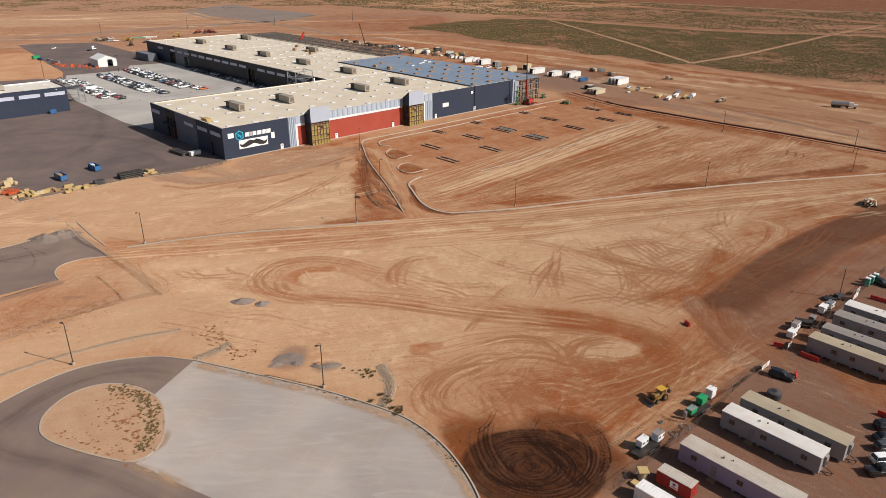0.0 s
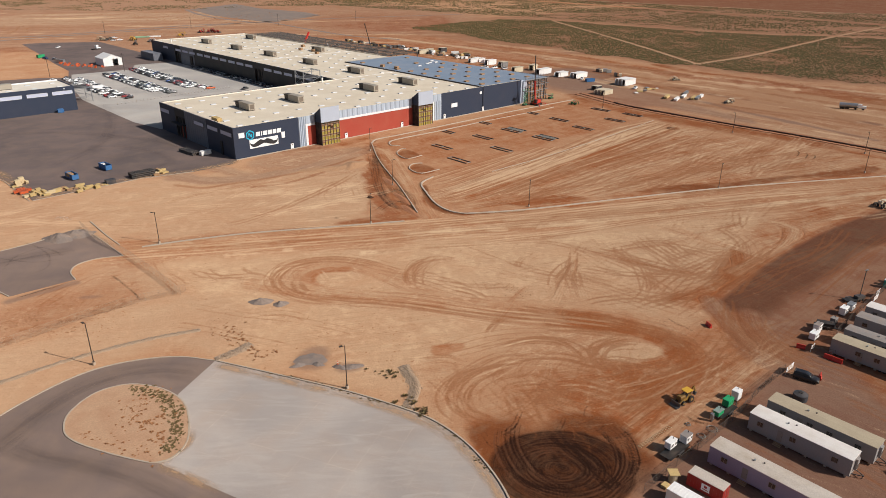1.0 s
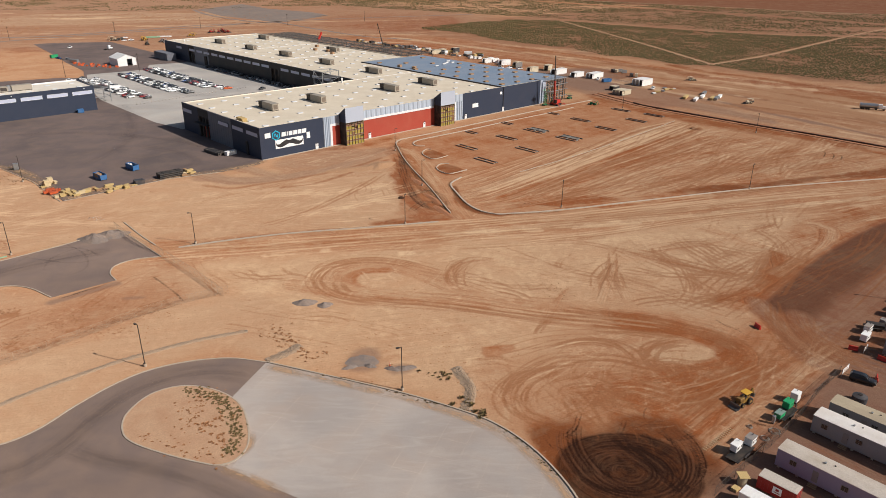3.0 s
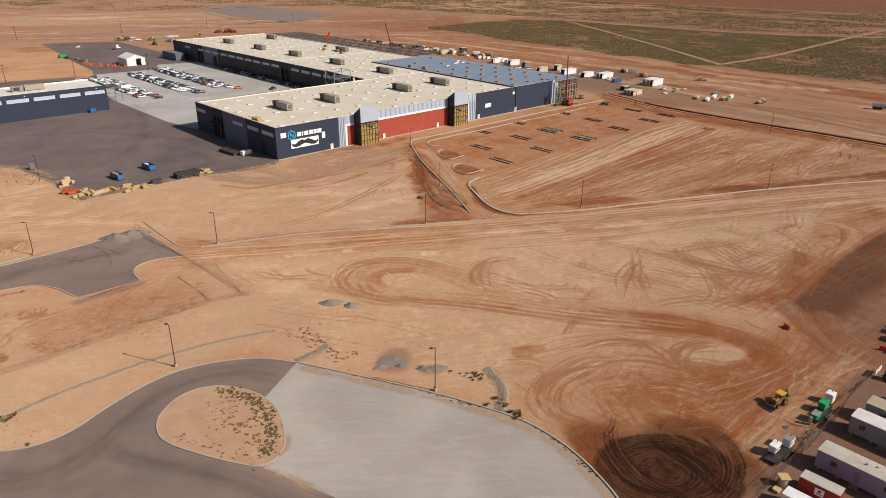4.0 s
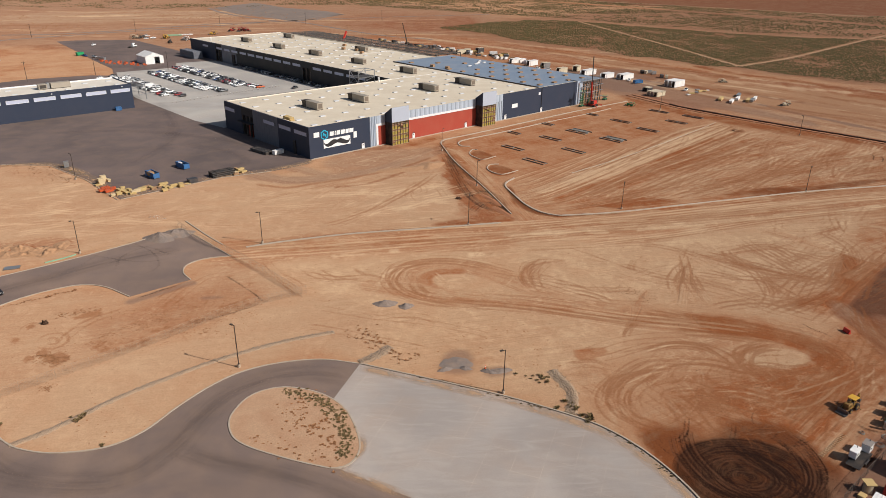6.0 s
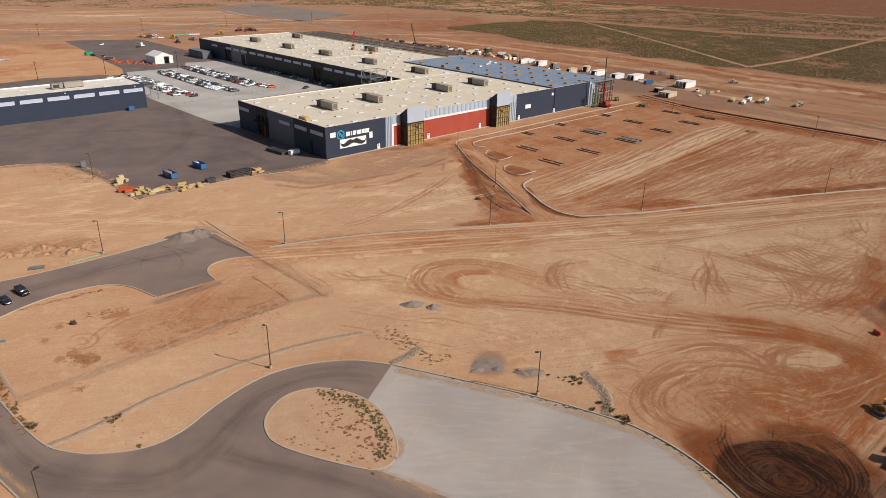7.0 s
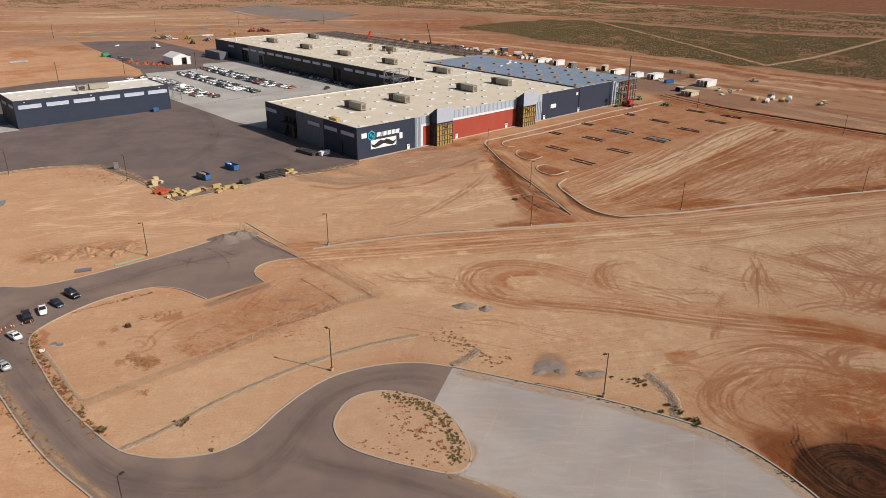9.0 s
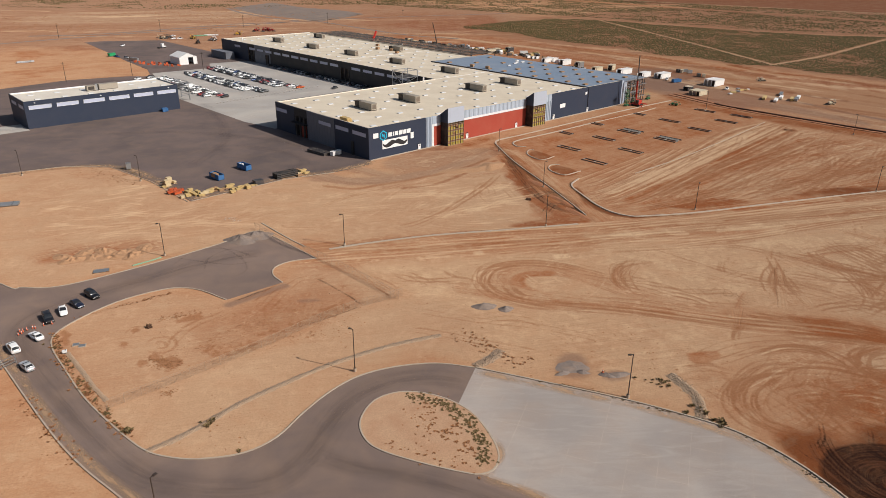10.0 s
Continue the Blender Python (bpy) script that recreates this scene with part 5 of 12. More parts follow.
for _o in (0, 0.55, 1.9, 2.45):
    rut([(x + _o, y + 0.3 * _o) for x, y in [(13.2, 103.4), (16.1, 98.2), (19.1, 93.3), (22.4, 87.4)]], "mark_ridge", 0.2)
    rut([(x + _o + 0.28, y + 0.3 * _o) for x, y in [(13.2, 103.4), (16.1, 98.2), (19.1, 93.3), (22.4, 87.4)]], "mark_wet", 0.34)
scuffs([(67.8, 156.6), (113.5, 156.8), (71.5, 86), (44.5, 85.9), (37.4, 100.3), (66.9, 122.6)], 70, -47, 14, 0.012, (8, 30), 240, "mark_dark", 0.5, 0.5)
scuffs([(67.8, 156.6), (113.5, 156.8), (71.5, 86), (44.5, 85.9), (37.4, 100.3), (66.9, 122.6)], 50, -47, 14, 0.012, (8, 30), 241, "mark_pale", 0.2, 0.6)
for _k in range(7):
    tyre_tracks([(x + 0.9 * _k, y + 0.5 * _k) for x, y in [(64.3, 152.3), (64.2, 142.9), (66.6, 133.3), (70.9, 126.8), (76.4, 121.7), (86.7, 111.6)]], 1, 0.5, 242 + _k, "mark_dark", 0.5)
for _k, (_p, _q) in enumerate(zip([(-1, 237.4), (2.1, 236.2), (-3.1, 242.8), (5.2, 234.3), (11.5, 235), (25.1, 235.3), (35, 238), (45.9, 239.5), (54.8, 241.7), (66, 243.3), (73.3, 246.2), (15.9, 237.7), (0.2, 244.9), (21.7, 232)], [(108.4, 350.7), (102.4, 340.3), (105, 354.6), (110.2, 341.7), (113.2, 328.4), (112.2, 317.1), (111.3, 306.4), (110.5, 296.4), (113.1, 296.4), (116.5, 291.7), (119.7, 287.1), (108.5, 322.6), (79.6, 330), (102.3, 311.5)])):
    _m = ((_p[0] + _q[0]) / 2 + 3 * math.sin(_k), (_p[1] + _q[1]) / 2 - 3 * math.sin(_k))
    for _o in (0, 2.0):
        stroke(curved([(_p[0] + _o, _p[1] - _o), (_m[0] + _o, _m[1] - _o), (_q[0] + _o, _q[1] - _o)], False, 1.5), 0.7, "mark_pale" if _k in (0, 2, 12) else "mark_dark", 1.0, 0.6)
for _l in ([(106.9, 227.7), (111.8, 229.7), (118.6, 232)], [(120.1, 232), (126.5, 234.3)], [(14.9, 212), (22.8, 214.3), (31.7, 215.5)], [(-9.6, 200.5), (-5.6, 201.9), (-1.6, 201)], [(9, 202.9), (13.1, 204.3), (16.2, 203.9)], [(-52.1, 186.1), (-48.5, 186.9)], [(-29.3, 184.2), (-23.5, 185)], [(24.8, 205.8), (34.2, 208.7), (43.3, 212.6)], [(10.6, 203), (16.4, 203.9)]):
    for _o in (-0.6, 0.3, 1.1):
        stroke(curved([(x, y + _o) for x, y in _l], False, 0.8), 1.0, "mark_pale", 1.6, 0.9)
scuffs([(-113.8, 132.1), (-110, 149.3), (-97.2, 161.9), (-82.5, 164.1), (-80.1, 153.4), (-96.8, 140.3)], 60, 42, 50, 0.08, (3, 10), 250, "mark_dark", 0.4, 0.35)
# the turning loop by the haul road's mouth
tyre_tracks([(8.5, 134.4), (16.7, 135.6), (22.1, 133.4), (24.9, 129.7), (25.9, 125.6)], 6, 0.8, 130, width=0.45)
tyre_tracks([(13.7, 134.4), (18.8, 133.9), (22.3, 131.2), (24, 126.1)], 4, 0.6, 131, width=0.45)
tyre_tracks([(42.6, 135), (36.8, 136), (32, 134.1), (28.9, 130.8), (27, 125.6)], 6, 0.7, 132, width=0.45)
tyre_tracks([(39.5, 134.1), (33.6, 133.5), (30, 130.3), (28.4, 125.1)], 4, 0.6, 133, width=0.45)
tyre_tracks([(28.2, 126.6), (33.3, 127.7), (37.4, 126.2), (41.8, 126.4), (46, 129.3)], 4, 0.7, 134, width=0.5)
tyre_tracks([(13.7, 152.3), (24.5, 148.4), (34.6, 145.9), (42.6, 141.7), (47.8, 137), (49.9, 132.6), (47.6, 128.3)], 8, 1.0, 135, width=0.55)
tyre_tracks([(16.2, 141.4), (25.1, 140.9), (33.7, 139.2), (41.4, 137), (45.1, 133.6)], 5, 0.9, 136, width=0.55)
# crossing arcs on the pale flat
tyre_tracks([(31.3, 180.7), (30.3, 172), (30.1, 164), (31, 157.1)], 2, 0.35, 137, width=0.45, gauge=1.4)
tyre_tracks([(32.6, 178), (28.3, 172), (24.9, 163.9), (22.1, 153.7)], 2, 0.3, 138, width=0.4, gauge=1.6)
tyre_tracks([(34.5, 189.2), (31.7, 176.3), (29.5, 166.3), (29.6, 155.9)], 2, 0.5, 139, width=0.6)
tyre_tracks([(23.5, 157.3), (24.4, 151.7), (27.1, 147.1)], 3, 0.4, 140, width=0.6, gauge=1.2)
tyre_tracks([(19.6, 182.4), (16.8, 176.1), (16.8, 169.4)], 2, 0.4, 141, width=0.9, gauge=1.2)
for _k in range(4):
    tyre_tracks([(49.1, 191.3), (48.8, 183.6), (52.1, 179.1), (58.3, 180.5)], 1, 0.9, 142 + _k, width=0.55)
    tyre_tracks([(59.6, 198.7), (62.3, 191.5), (64.2, 182.9), (69.7, 177.6)], 1, 1.2, 146 + _k, "mark_pale" if _k % 2 else "mark_dark", 0.6)
tyre_tracks([(65.9, 162.9), (57.1, 160.5), (48.9, 159.7), (41.6, 162.6)], 4, 1.5, 150, width=0.6)
tyre_tracks([(64.5, 155.6), (57, 156.2), (47.3, 154), (38.4, 149.2)], 4, 1.5, 151, width=0.6)
tyre_tracks([(69.3, 167.6), (63.1, 170.7), (54, 175.7), (43.4, 182.7), (33.8, 187.2)], 5, 1.2, 152, width=0.6)
tyre_tracks([(67.3, 162.1), (71.5, 171.7), (76.6, 179.4), (84.8, 189.8)], 5, 1.0, 153, width=0.8)
tyre_tracks([(72.1, 167.6), (76, 175.9), (81.7, 184.1)], 3, 0.6, 154, width=0.7)
tyre_tracks([(62.8, 156.3), (71.5, 165.2), (82.4, 176.9), (98, 194)], 7, 1.8, 155, width=0.7)
tyre_tracks([(80.8, 200), (84.9, 190.2), (88.1, 186)], 3, 0.6, 156, "mark_pale", 0.6)
tyre_tracks([(21.7, 150.3), (33.5, 155.9), (45.2, 156.1), (53.9, 150.7)], 3, 1.5, 157, width=0.5)
tyre_tracks([(31.4, 173.7), (45.9, 168.9), (61.4, 169.9), (71.4, 174.2)], 3, 1.0, 158, width=0.5)
# the second turning arc and the way's ends
tyre_tracks([(1.7, 177.6), (-5.5, 181.1), (-11.3, 178.4), (-13.5, 171.5), (-11.9, 165.1), (-6.1, 161.3)], 3, 0.5, 160, width=0.4)
tyre_tracks([(-2.1, 162.1), (3.2, 159.9), (6.3, 157.1), (8.6, 152.9)], 4, 0.7, 161, width=0.6)
tyre_tracks([(-6.1, 161.3), (-0.1, 161.4), (5.1, 158.5), (8, 153.6)], 3, 0.5, 162, "mark_pale", 0.6)
tyre_tracks([(10.4, 150.9), (9.1, 146.3), (6.6, 141.3), (4.6, 136.6)], 3, 0.4, 163, width=0.6, gauge=1.2)
tyre_tracks([(-39.3, 172.9), (-37.3, 168.8), (-35, 163.3)], 3, 0.3, 164, "mark_pale", 0.5, 1.2)
tyre_tracks([(-42.9, 169.5), (-43.4, 164.7), (-40.4, 159.5), (-34.9, 158.1)], 4, 0.5, 165, width=0.6)
tyre_tracks([(-60.6, 176), (-56.5, 171), (-52.6, 169.4), (-49, 165.4)], 3, 0.6, 166, width=0.5)
tyre_tracks([(-38.3, 127.6), (-38.6, 131.8), (-36.8, 134)], 2, 0.3, 167, width=0.4, gauge=1.6)
tyre_tracks([(-13.9, 123.8), (-9.2, 127.8), (-3.1, 127.9), (1.7, 123.9)], 3, 0.8, 168, width=0.4)
tyre_tracks([(-64.5, 202.4), (-65.1, 208), (-62.3, 210.3)], 2, 0.4, 169, width=0.5)
for _k in range(9):
    tyre_tracks([(x + 1.5 * _k, y - 0.7 * _k) for x, y in [(-9.4, 126.8), (-8.3, 124.8), (-7.4, 121.9)]], 1, 0.1, 170 + _k, width=0.35, gauge=0.7)
# fans of arcs round the swirl
for _k in range(6):
    tyre_tracks([(x + 1.1 * _k, y) for x, y in [(5.2, 124.3), (-1.3, 120.2), (-4.4, 114.4), (-3.3, 109), (0.4, 104.5)]], 1, 0.4, 180 + _k, "mark_dark", 0.35)
for _k in range(6):
    tyre_tracks([(x, y + 1.2 * _k) for x, y in [(22.1, 109.2), (28.4, 109.3), (35.7, 112.8), (44.4, 120), (53.1, 128.5)]], 1, 0.6, 190 + _k, "mark_dark", 0.4)
tyre_tracks([(11, 118.8), (13.3, 110.5), (16, 103.8)], 4, 1.0, 200, width=0.5)
tyre_tracks([(8.6, 123.8), (18.4, 127.1), (26.2, 125), (35, 123), (42.9, 126.2)], 5, 1.2, 201, width=0.5)
tyre_tracks([(20.2, 110.5), (16.6, 115), (12.6, 117.8), (6.9, 116.8)], 4, 1.2, 202, width=0.4)
scuffs([(-2.4, 120.7), (7.7, 127), (26.4, 126.1), (42.6, 125.2), (53.1, 128.5), (38.2, 110.6), (26.7, 106.3), (16.1, 104.6), (3.5, 105.3), (-2.5, 110.3)], 120, 20, 50, 0.06, (5, 16), 203, strength=0.45, width=0.4)
scuffs([(-2.4, 120.7), (7.7, 127), (26.4, 126.1), (42.6, 125.2), (53.1, 128.5), (38.2, 110.6), (26.7, 106.3), (16.1, 104.6), (3.5, 105.3), (-2.5, 110.3)], 50, 20, 50, 0.06, (5, 16), 204, "mark_pale", 0.35, 0.4)
scuffs([(4.9, 119.7), (17.3, 119.8), (19.5, 106.2), (11.3, 106.2)], 60, -45, 30, 0.08, (3, 9), 205, strength=0.5, width=0.3)
# loose passes over the flats, the unpaved lot, the haul road and the far strip
scuffs([(-45.6, 192.1), (25.3, 203.6), (67.4, 208.7), (102.9, 213.9), (66.4, 160.6), (48.9, 146.7), (12.8, 155.7), (-27.4, 167.3)], 120, 5, 45, 0.03, (8, 30), 206, strength=0.3, width=0.5)
scuffs([(-45.6, 192.1), (25.3, 203.6), (67.4, 208.7), (102.9, 213.9), (66.4, 160.6), (48.9, 146.7), (12.8, 155.7), (-27.4, 167.3)], 60, 5, 45, 0.03, (8, 30), 207, "mark_pale", 0.3, 0.5)
scuffs([(54.6, 204), (104, 216.4), (79.5, 176.8), (62.8, 156.3), (51.2, 168.2)], 70, 40, 35, 0.03, (8, 26), 208, strength=0.4, width=0.6)
scuffs([(46.6, 124.3), (66.5, 144.3), (66.6, 124.5), (52.8, 110.1)], 40, 45, 15, 0.02, (8, 26), 209, strength=0.45, width=0.5)
scuffs([(-5.2, 238), (106.2, 353.3), (132.5, 334.8), (175.4, 283.7), (88.6, 246.4), (21.4, 228.9)], 70, 42, 8, 0.006, (15, 60), 210, strength=0.45, width=0.7)
scuffs([(-5.2, 238), (106.2, 353.3), (132.5, 334.8), (175.4, 283.7), (88.6, 246.4), (21.4, 228.9)], 60, 42, 8, 0.006, (15, 60), 211, "mark_pale", 0.45, 0.9)
scuffs([(44.8, 245.7), (110.4, 311.6), (162.3, 307.5), (160.5, 279), (89.8, 250)], 60, 25, 18, 0.012, (12, 40), 212, strength=0.5, width=0.7)
scuffs([(-7.8, 284.6), (71.7, 397.1), (107, 367.2), (26.1, 276.4), (-7.6, 259.5)], 60, 43, 25, 0.02, (6, 25), 213, strength=0.4, width=0.6)
scuffs([(-126.7, 191), (-58, 191.9), (16.6, 208), (15.1, 190.9), (-48.3, 182.4), (-118.6, 176.2)], 40, 11, 4, 0.004, (15, 60), 214, strength=0.5, width=0.6)
scuffs([(-126.7, 191), (-58, 191.9), (16.6, 208), (15.1, 190.9), (-48.3, 182.4), (-118.6, 176.2)], 30, 11, 4, 0.004, (15, 60), 215, "mark_pale", 0.45, 0.6)
scuffs([(-9, 213.8), (156.3, 237.4), (140.4, 210.6), (75.5, 207), (-8.9, 205.8)], 40, 14, 5, 0.004, (15, 60), 216, strength=0.5, width=0.7)
scuffs([(-9, 213.8), (156.3, 237.4), (140.4, 210.6), (75.5, 207), (-8.9, 205.8)], 30, 14, 5, 0.004, (15, 60), 217, "mark_pale", 0.5, 0.8)
scuffs([(-4.3, 772.8), (128.7, 552.9), (203.9, 466.9), (275.9, 438.6), (245, 386.6), (145.9, 407.9), (101, 523.6)], 60, -47, 6, 0.003, (40, 150), 218, strength=0.9, width=3.6, gauge=5.0)
scuffs([(-4.3, 772.8), (128.7, 552.9), (203.9, 466.9), (275.9, 438.6), (245, 386.6), (145.9, 407.9), (101, 523.6)], 40, -47, 6, 0.003, (40, 150), 219, "mark_pale", 0.9, 4.0, 5.0)
scuffs([(-92.8, 151.8), (-73.6, 170), (-44.5, 148.3), (-16.3, 143.5), (-20.3, 123.7), (-39, 136.2), (-58.5, 143.1)], 40, 10, 40, 0.04, (5, 18), 220, strength=0.25, width=0.4)
scuffs([(-114.8, 132.8), (-108.4, 154.4), (-86.2, 166), (-81.2, 155.1), (-96.8, 140.3)], 40, 40, 40, 0.06, (4, 14), 221, strength=0.35, width=0.4)
scuffs([(-192.1, 199.3), (-177.9, 218.2), (-133.3, 212.4), (-110, 239.4), (-103.6, 208.7), (-143.7, 196.6), (-178.4, 176.6)], 40, 25, 20, 0.02, (8, 35), 222, "mark_pale", 0.35, 0.7)
scuffs([(-192.1, 199.3), (-177.9, 218.2), (-133.3, 212.4), (-110, 239.4), (-103.6, 208.7), (-143.7, 196.6), (-178.4, 176.6)], 30, 25, 20, 0.02, (8, 35), 223, "mark_dark", 0.3, 0.7)
# old passes and wash lines over the far flats
scuffs([(-700, 700), (-330, 690), (-60, 760), (-30, 900), (-200, 1000), (-420, 1120), (-760, 1100)], 90, 12, 10, 0.002, (40, 200), 230, strength=0.7, width=3.2, gauge=6.0)
scuffs([(-700, 700), (-330, 690), (-60, 760), (-30, 900), (-200, 1000), (-420, 1120), (-760, 1100)], 60, 12, 10, 0.002, (40, 200), 231, "mark_pale", 0.7, 3.5, 6.0)
scuffs([(-560, 470), (-300, 420), (-260, 560), (-330, 660), (-560, 640)], 40, 25, 15, 0.004, (20, 90), 232, strength=0.5, width=1.6, gauge=3.0)
scuffs([(-20, 830), (80, 690), (200, 560), (330, 460), (620, 800), (300, 1000), (60, 1000)], 60, -40, 40, 0.004, (30, 120), 233, strength=0.5, width=2.4, gauge=3.0)
# ruts beside the drive and over the lot
for _l in ([(-37.2, 292), (-33.2, 265.9), (-30, 246), (-25.2, 229.9), (-18.7, 220.9)], [(-35.9, 295.3), (-31, 271.5), (-25.7, 248.5), (-19.1, 230.1), (-15.4, 221)], [(-34.7, 285.9), (-31.2, 258.2), (-27.2, 237.1), (-22, 223.6)], [(-30.7, 234.8), (-23.6, 243.9), (-18.7, 239.6), (-15.8, 226.9)], [(-28, 220.7), (-23.8, 230), (-19.7, 230.1), (-17.4, 221)]):
    for _o in (0, 0.9, 2.0, 2.9):
        rut([(x + _o, y - 0.4 * _o) for x, y in _l], "mark_wet" if _o in (0, 2.0) else "mark_ridge", 0.4)
for _l in ([(-65.5, 235.9), (-59.6, 245.6), (-45.9, 257.7), (-36.9, 267.4)], [(-68.9, 213.9), (-61.8, 228.8), (-50.1, 234.2), (-36.4, 239)], [(-47.3, 255.1), (-43.8, 245.6), (-44.7, 236.6), (-48.3, 229.2)], [(-44, 250.3), (-38, 245.8), (-34.8, 234.7)], [(-66.9, 201.8), (-57.9, 207.8), (-44.6, 214.6), (-31.9, 220.6)]):
    tyre_tracks(_l, 1, 0.4, 260 + int(_l[0][0]) % 30, width=0.4)
for _l in ([(-12.1, 256.3), (-6.3, 263.1), (5.8, 275.6), (27.2, 297.6)], [(-10.9, 251.4), (-2.3, 256.6), (15.9, 278.8), (39.6, 308.2)], [(-10.8, 242), (-1.6, 248.3), (19.9, 273.2), (46.7, 308.5)], [(-9.8, 235.5), (0.4, 240.1), (23.2, 265.2), (47.2, 295.1)], [(-6.2, 229.3), (7.1, 236.8), (26.4, 257.5), (44.9, 279.8)], [(-3.8, 225.3), (13.1, 231.1), (36.3, 243.5)]):
    for _o in (0, 2.2):
        stroke(curved([(x + _o, y - _o) for x, y in _l], False, 1.0), 0.7, "mark_dark", 1.0, 0.4)
        stroke(curved([(x + _o + 1.0, y - _o) for x, y in _l], False, 1.0), 0.7, "mark_pale", 0.7, 0.6)
for _y in (0, 1, 2, 3, 4, 5):
    for _l in ([(12.8, 221.4), (45, 232.1), (85.8, 243.4), (146.4, 264.7)], [(10.9, 209.8), (41.4, 219.4), (81.6, 233.1), (139.1, 252.4)], [(8.6, 195.8), (37.4, 205), (76.3, 220.4), (129.7, 236.4)]):
        stroke(curved([(x, y - 0.8 * _y + 0.5 * math.sin(3.1 * _y)) for x, y in _l], False, 1.5), 0.45 + 0.1 * (_y % 3), "mark_dark" if _y % 2 else "mark_pale", 0.7, 0.6)
scuffs([(22.3, 279), (106.7, 360.6), (156.9, 303.5), (159.6, 286.9), (99.9, 251.1), (14.9, 225.6)], 90, 40, 12, 0.008, (12, 50), 300, "mark_dark", 0.7, 0.6)
scuffs([(139.7, 441.2), (208.3, 508.8), (254.4, 447.4), (183.3, 327), (147.5, 355.8)], 60, -47, 8, 0.006, (15, 70), 301, "mark_dark", 0.8, 1.2, 3.0)
scuffs([(139.7, 441.2), (208.3, 508.8), (254.4, 447.4), (183.3, 327), (147.5, 355.8)], 40, -47, 8, 0.006, (15, 70), 302, "mark_pale", 0.7, 1.2, 3.0)
# pale graded sand before the haul road
scuffs([(-104.8, 237.3), (-73.6, 253.4), (-47.9, 260.4), (-38.1, 227.3), (-43.6, 210.3), (-99.9, 208.7)], 80, 22, 18, 0.015, (6, 26), 335, "mark_pale", 0.6, 0.8)
scuffs([(-104.8, 237.3), (-73.6, 253.4), (-47.9, 260.4), (-38.1, 227.3), (-43.6, 210.3), (-99.9, 208.7)], 40, 22, 40, 0.04, (4, 14), 336, "mark_dark", 0.35, 0.5)
scuffs([(-214.2, 244.7), (-189.7, 255.8), (-156.9, 228.6), (-133.6, 206), (-160.3, 195), (-186.1, 197.4)], 60, 15, 20, 0.015, (6, 26), 337, "mark_pale", 0.5, 0.8)
# dark strokes painting the bank's shadowed edge, and streaks graded along the forecourt
for _o in (0, 0.8, 1.6):
    rut([(x, y - _o) for x, y in [(-107, 249.5), (-94.4, 245.3), (-85.4, 250.2), (-71.4, 258.8), (-55.2, 271.4), (-41.3, 289.1)]], "mark_dark", 0.6)
    rut([(x, y - _o) for x, y in [(-102.8, 225.4), (-93.4, 237.6), (-81.5, 246.5), (-73.7, 255.4)]], "mark_pale" if _o == 0.8 else "mark_dark", 0.5)
tyre_tracks([(-36.7, 244.9), (-43.2, 254.4), (-48.3, 248.3), (-48.8, 235.5), (-44.8, 225.5)], 2, 0.4, 330, width=0.35)
tyre_tracks([(-53.4, 230.2), (-47.3, 244.6), (-37.3, 251.8)], 2, 0.6, 331, width=0.35)
# broken road end and wash lines by the fence
rut([(-113, 154.3), (-110.1, 156.8), (-107.2, 160.1), (-102.4, 164.7)], "mark_wet", 0.5)
# erosion ridge as a dark stroke, its own shadow painted in with it
rut([(-94.7, 169.1), (-90.9, 165.6), (-87.2, 161.8), (-83.6, 158), (-80, 153.4)], "mark_wet", 0.5)
rut([(-80, 153.4), (-85.8, 148.3), (-91, 144.4), (-95.6, 141.1)], "mark_wet", 0.3)
# brown stroke along the second fence, painting the fence's shadow on the soil
rut([(-86.5, 173), (-80.4, 167.1), (-76.2, 162), (-73.1, 157.7)], "mark_dark", 0.6)
tyre_tracks([(-120.2, 133.7), (-119.7, 138.8), (-118, 143.7), (-113.8, 147.6), (-111.6, 152.1)], 2, 0.4, 332, width=0.4)
tyre_tracks([(-104.7, 151.3), (-104.6, 154.3), (-101.7, 154.4), (-99.1, 151.4), (-100.6, 149.9)], 1, 0.2, 333, width=0.4, gauge=1.6)
tyre_tracks([(-123, 140.5), (-118.9, 141.4), (-115.8, 145.2), (-111.7, 151.1)], 2, 0.5, 334, width=0.4)
scuffs([(-90.8, 283.6), (-69.2, 301.1), (-37.9, 321), (-37.1, 307.3), (-51.2, 285), (-69, 271.9), (-88.1, 272.5)], 60, 38, 12, 0.012, (6, 26), 305, "mark_dark", 0.6, 0.4)
scuffs([(-90.8, 283.6), (-69.2, 301.1), (-37.9, 321), (-37.1, 307.3), (-51.2, 285), (-69, 271.9), (-88.1, 272.5)], 50, 38, 12, 0.012, (6, 26), 306, "mark_pale", 0.5, 0.5)
# the churned ground by the watered circle
scuffs([(8.5, 124.2), (24.4, 124.9), (43.2, 125.4), (37.2, 113.7), (22.5, 108), (8.4, 107.7), (6.1, 115.6)], 170, 12, 40, 0.10, (3, 11), 307, "mark_dark", 0.75, 0.28, 0.9)
scuffs([(8.5, 124.2), (24.4, 124.9), (43.2, 125.4), (37.2, 113.7), (22.5, 108), (8.4, 107.7), (6.1, 115.6)], 60, 12, 40, 0.10, (2, 7), 308, "mark_wet", 0.35, 0.3, 0.9)
scuffs([(8.5, 124.2), (24.4, 124.9), (43.2, 125.4), (37.2, 113.7), (22.5, 108), (8.4, 107.7), (6.1, 115.6)], 50, 12, 40, 0.10, (3, 9), 309, "mark_pale", 0.4, 0.25, 0.9)
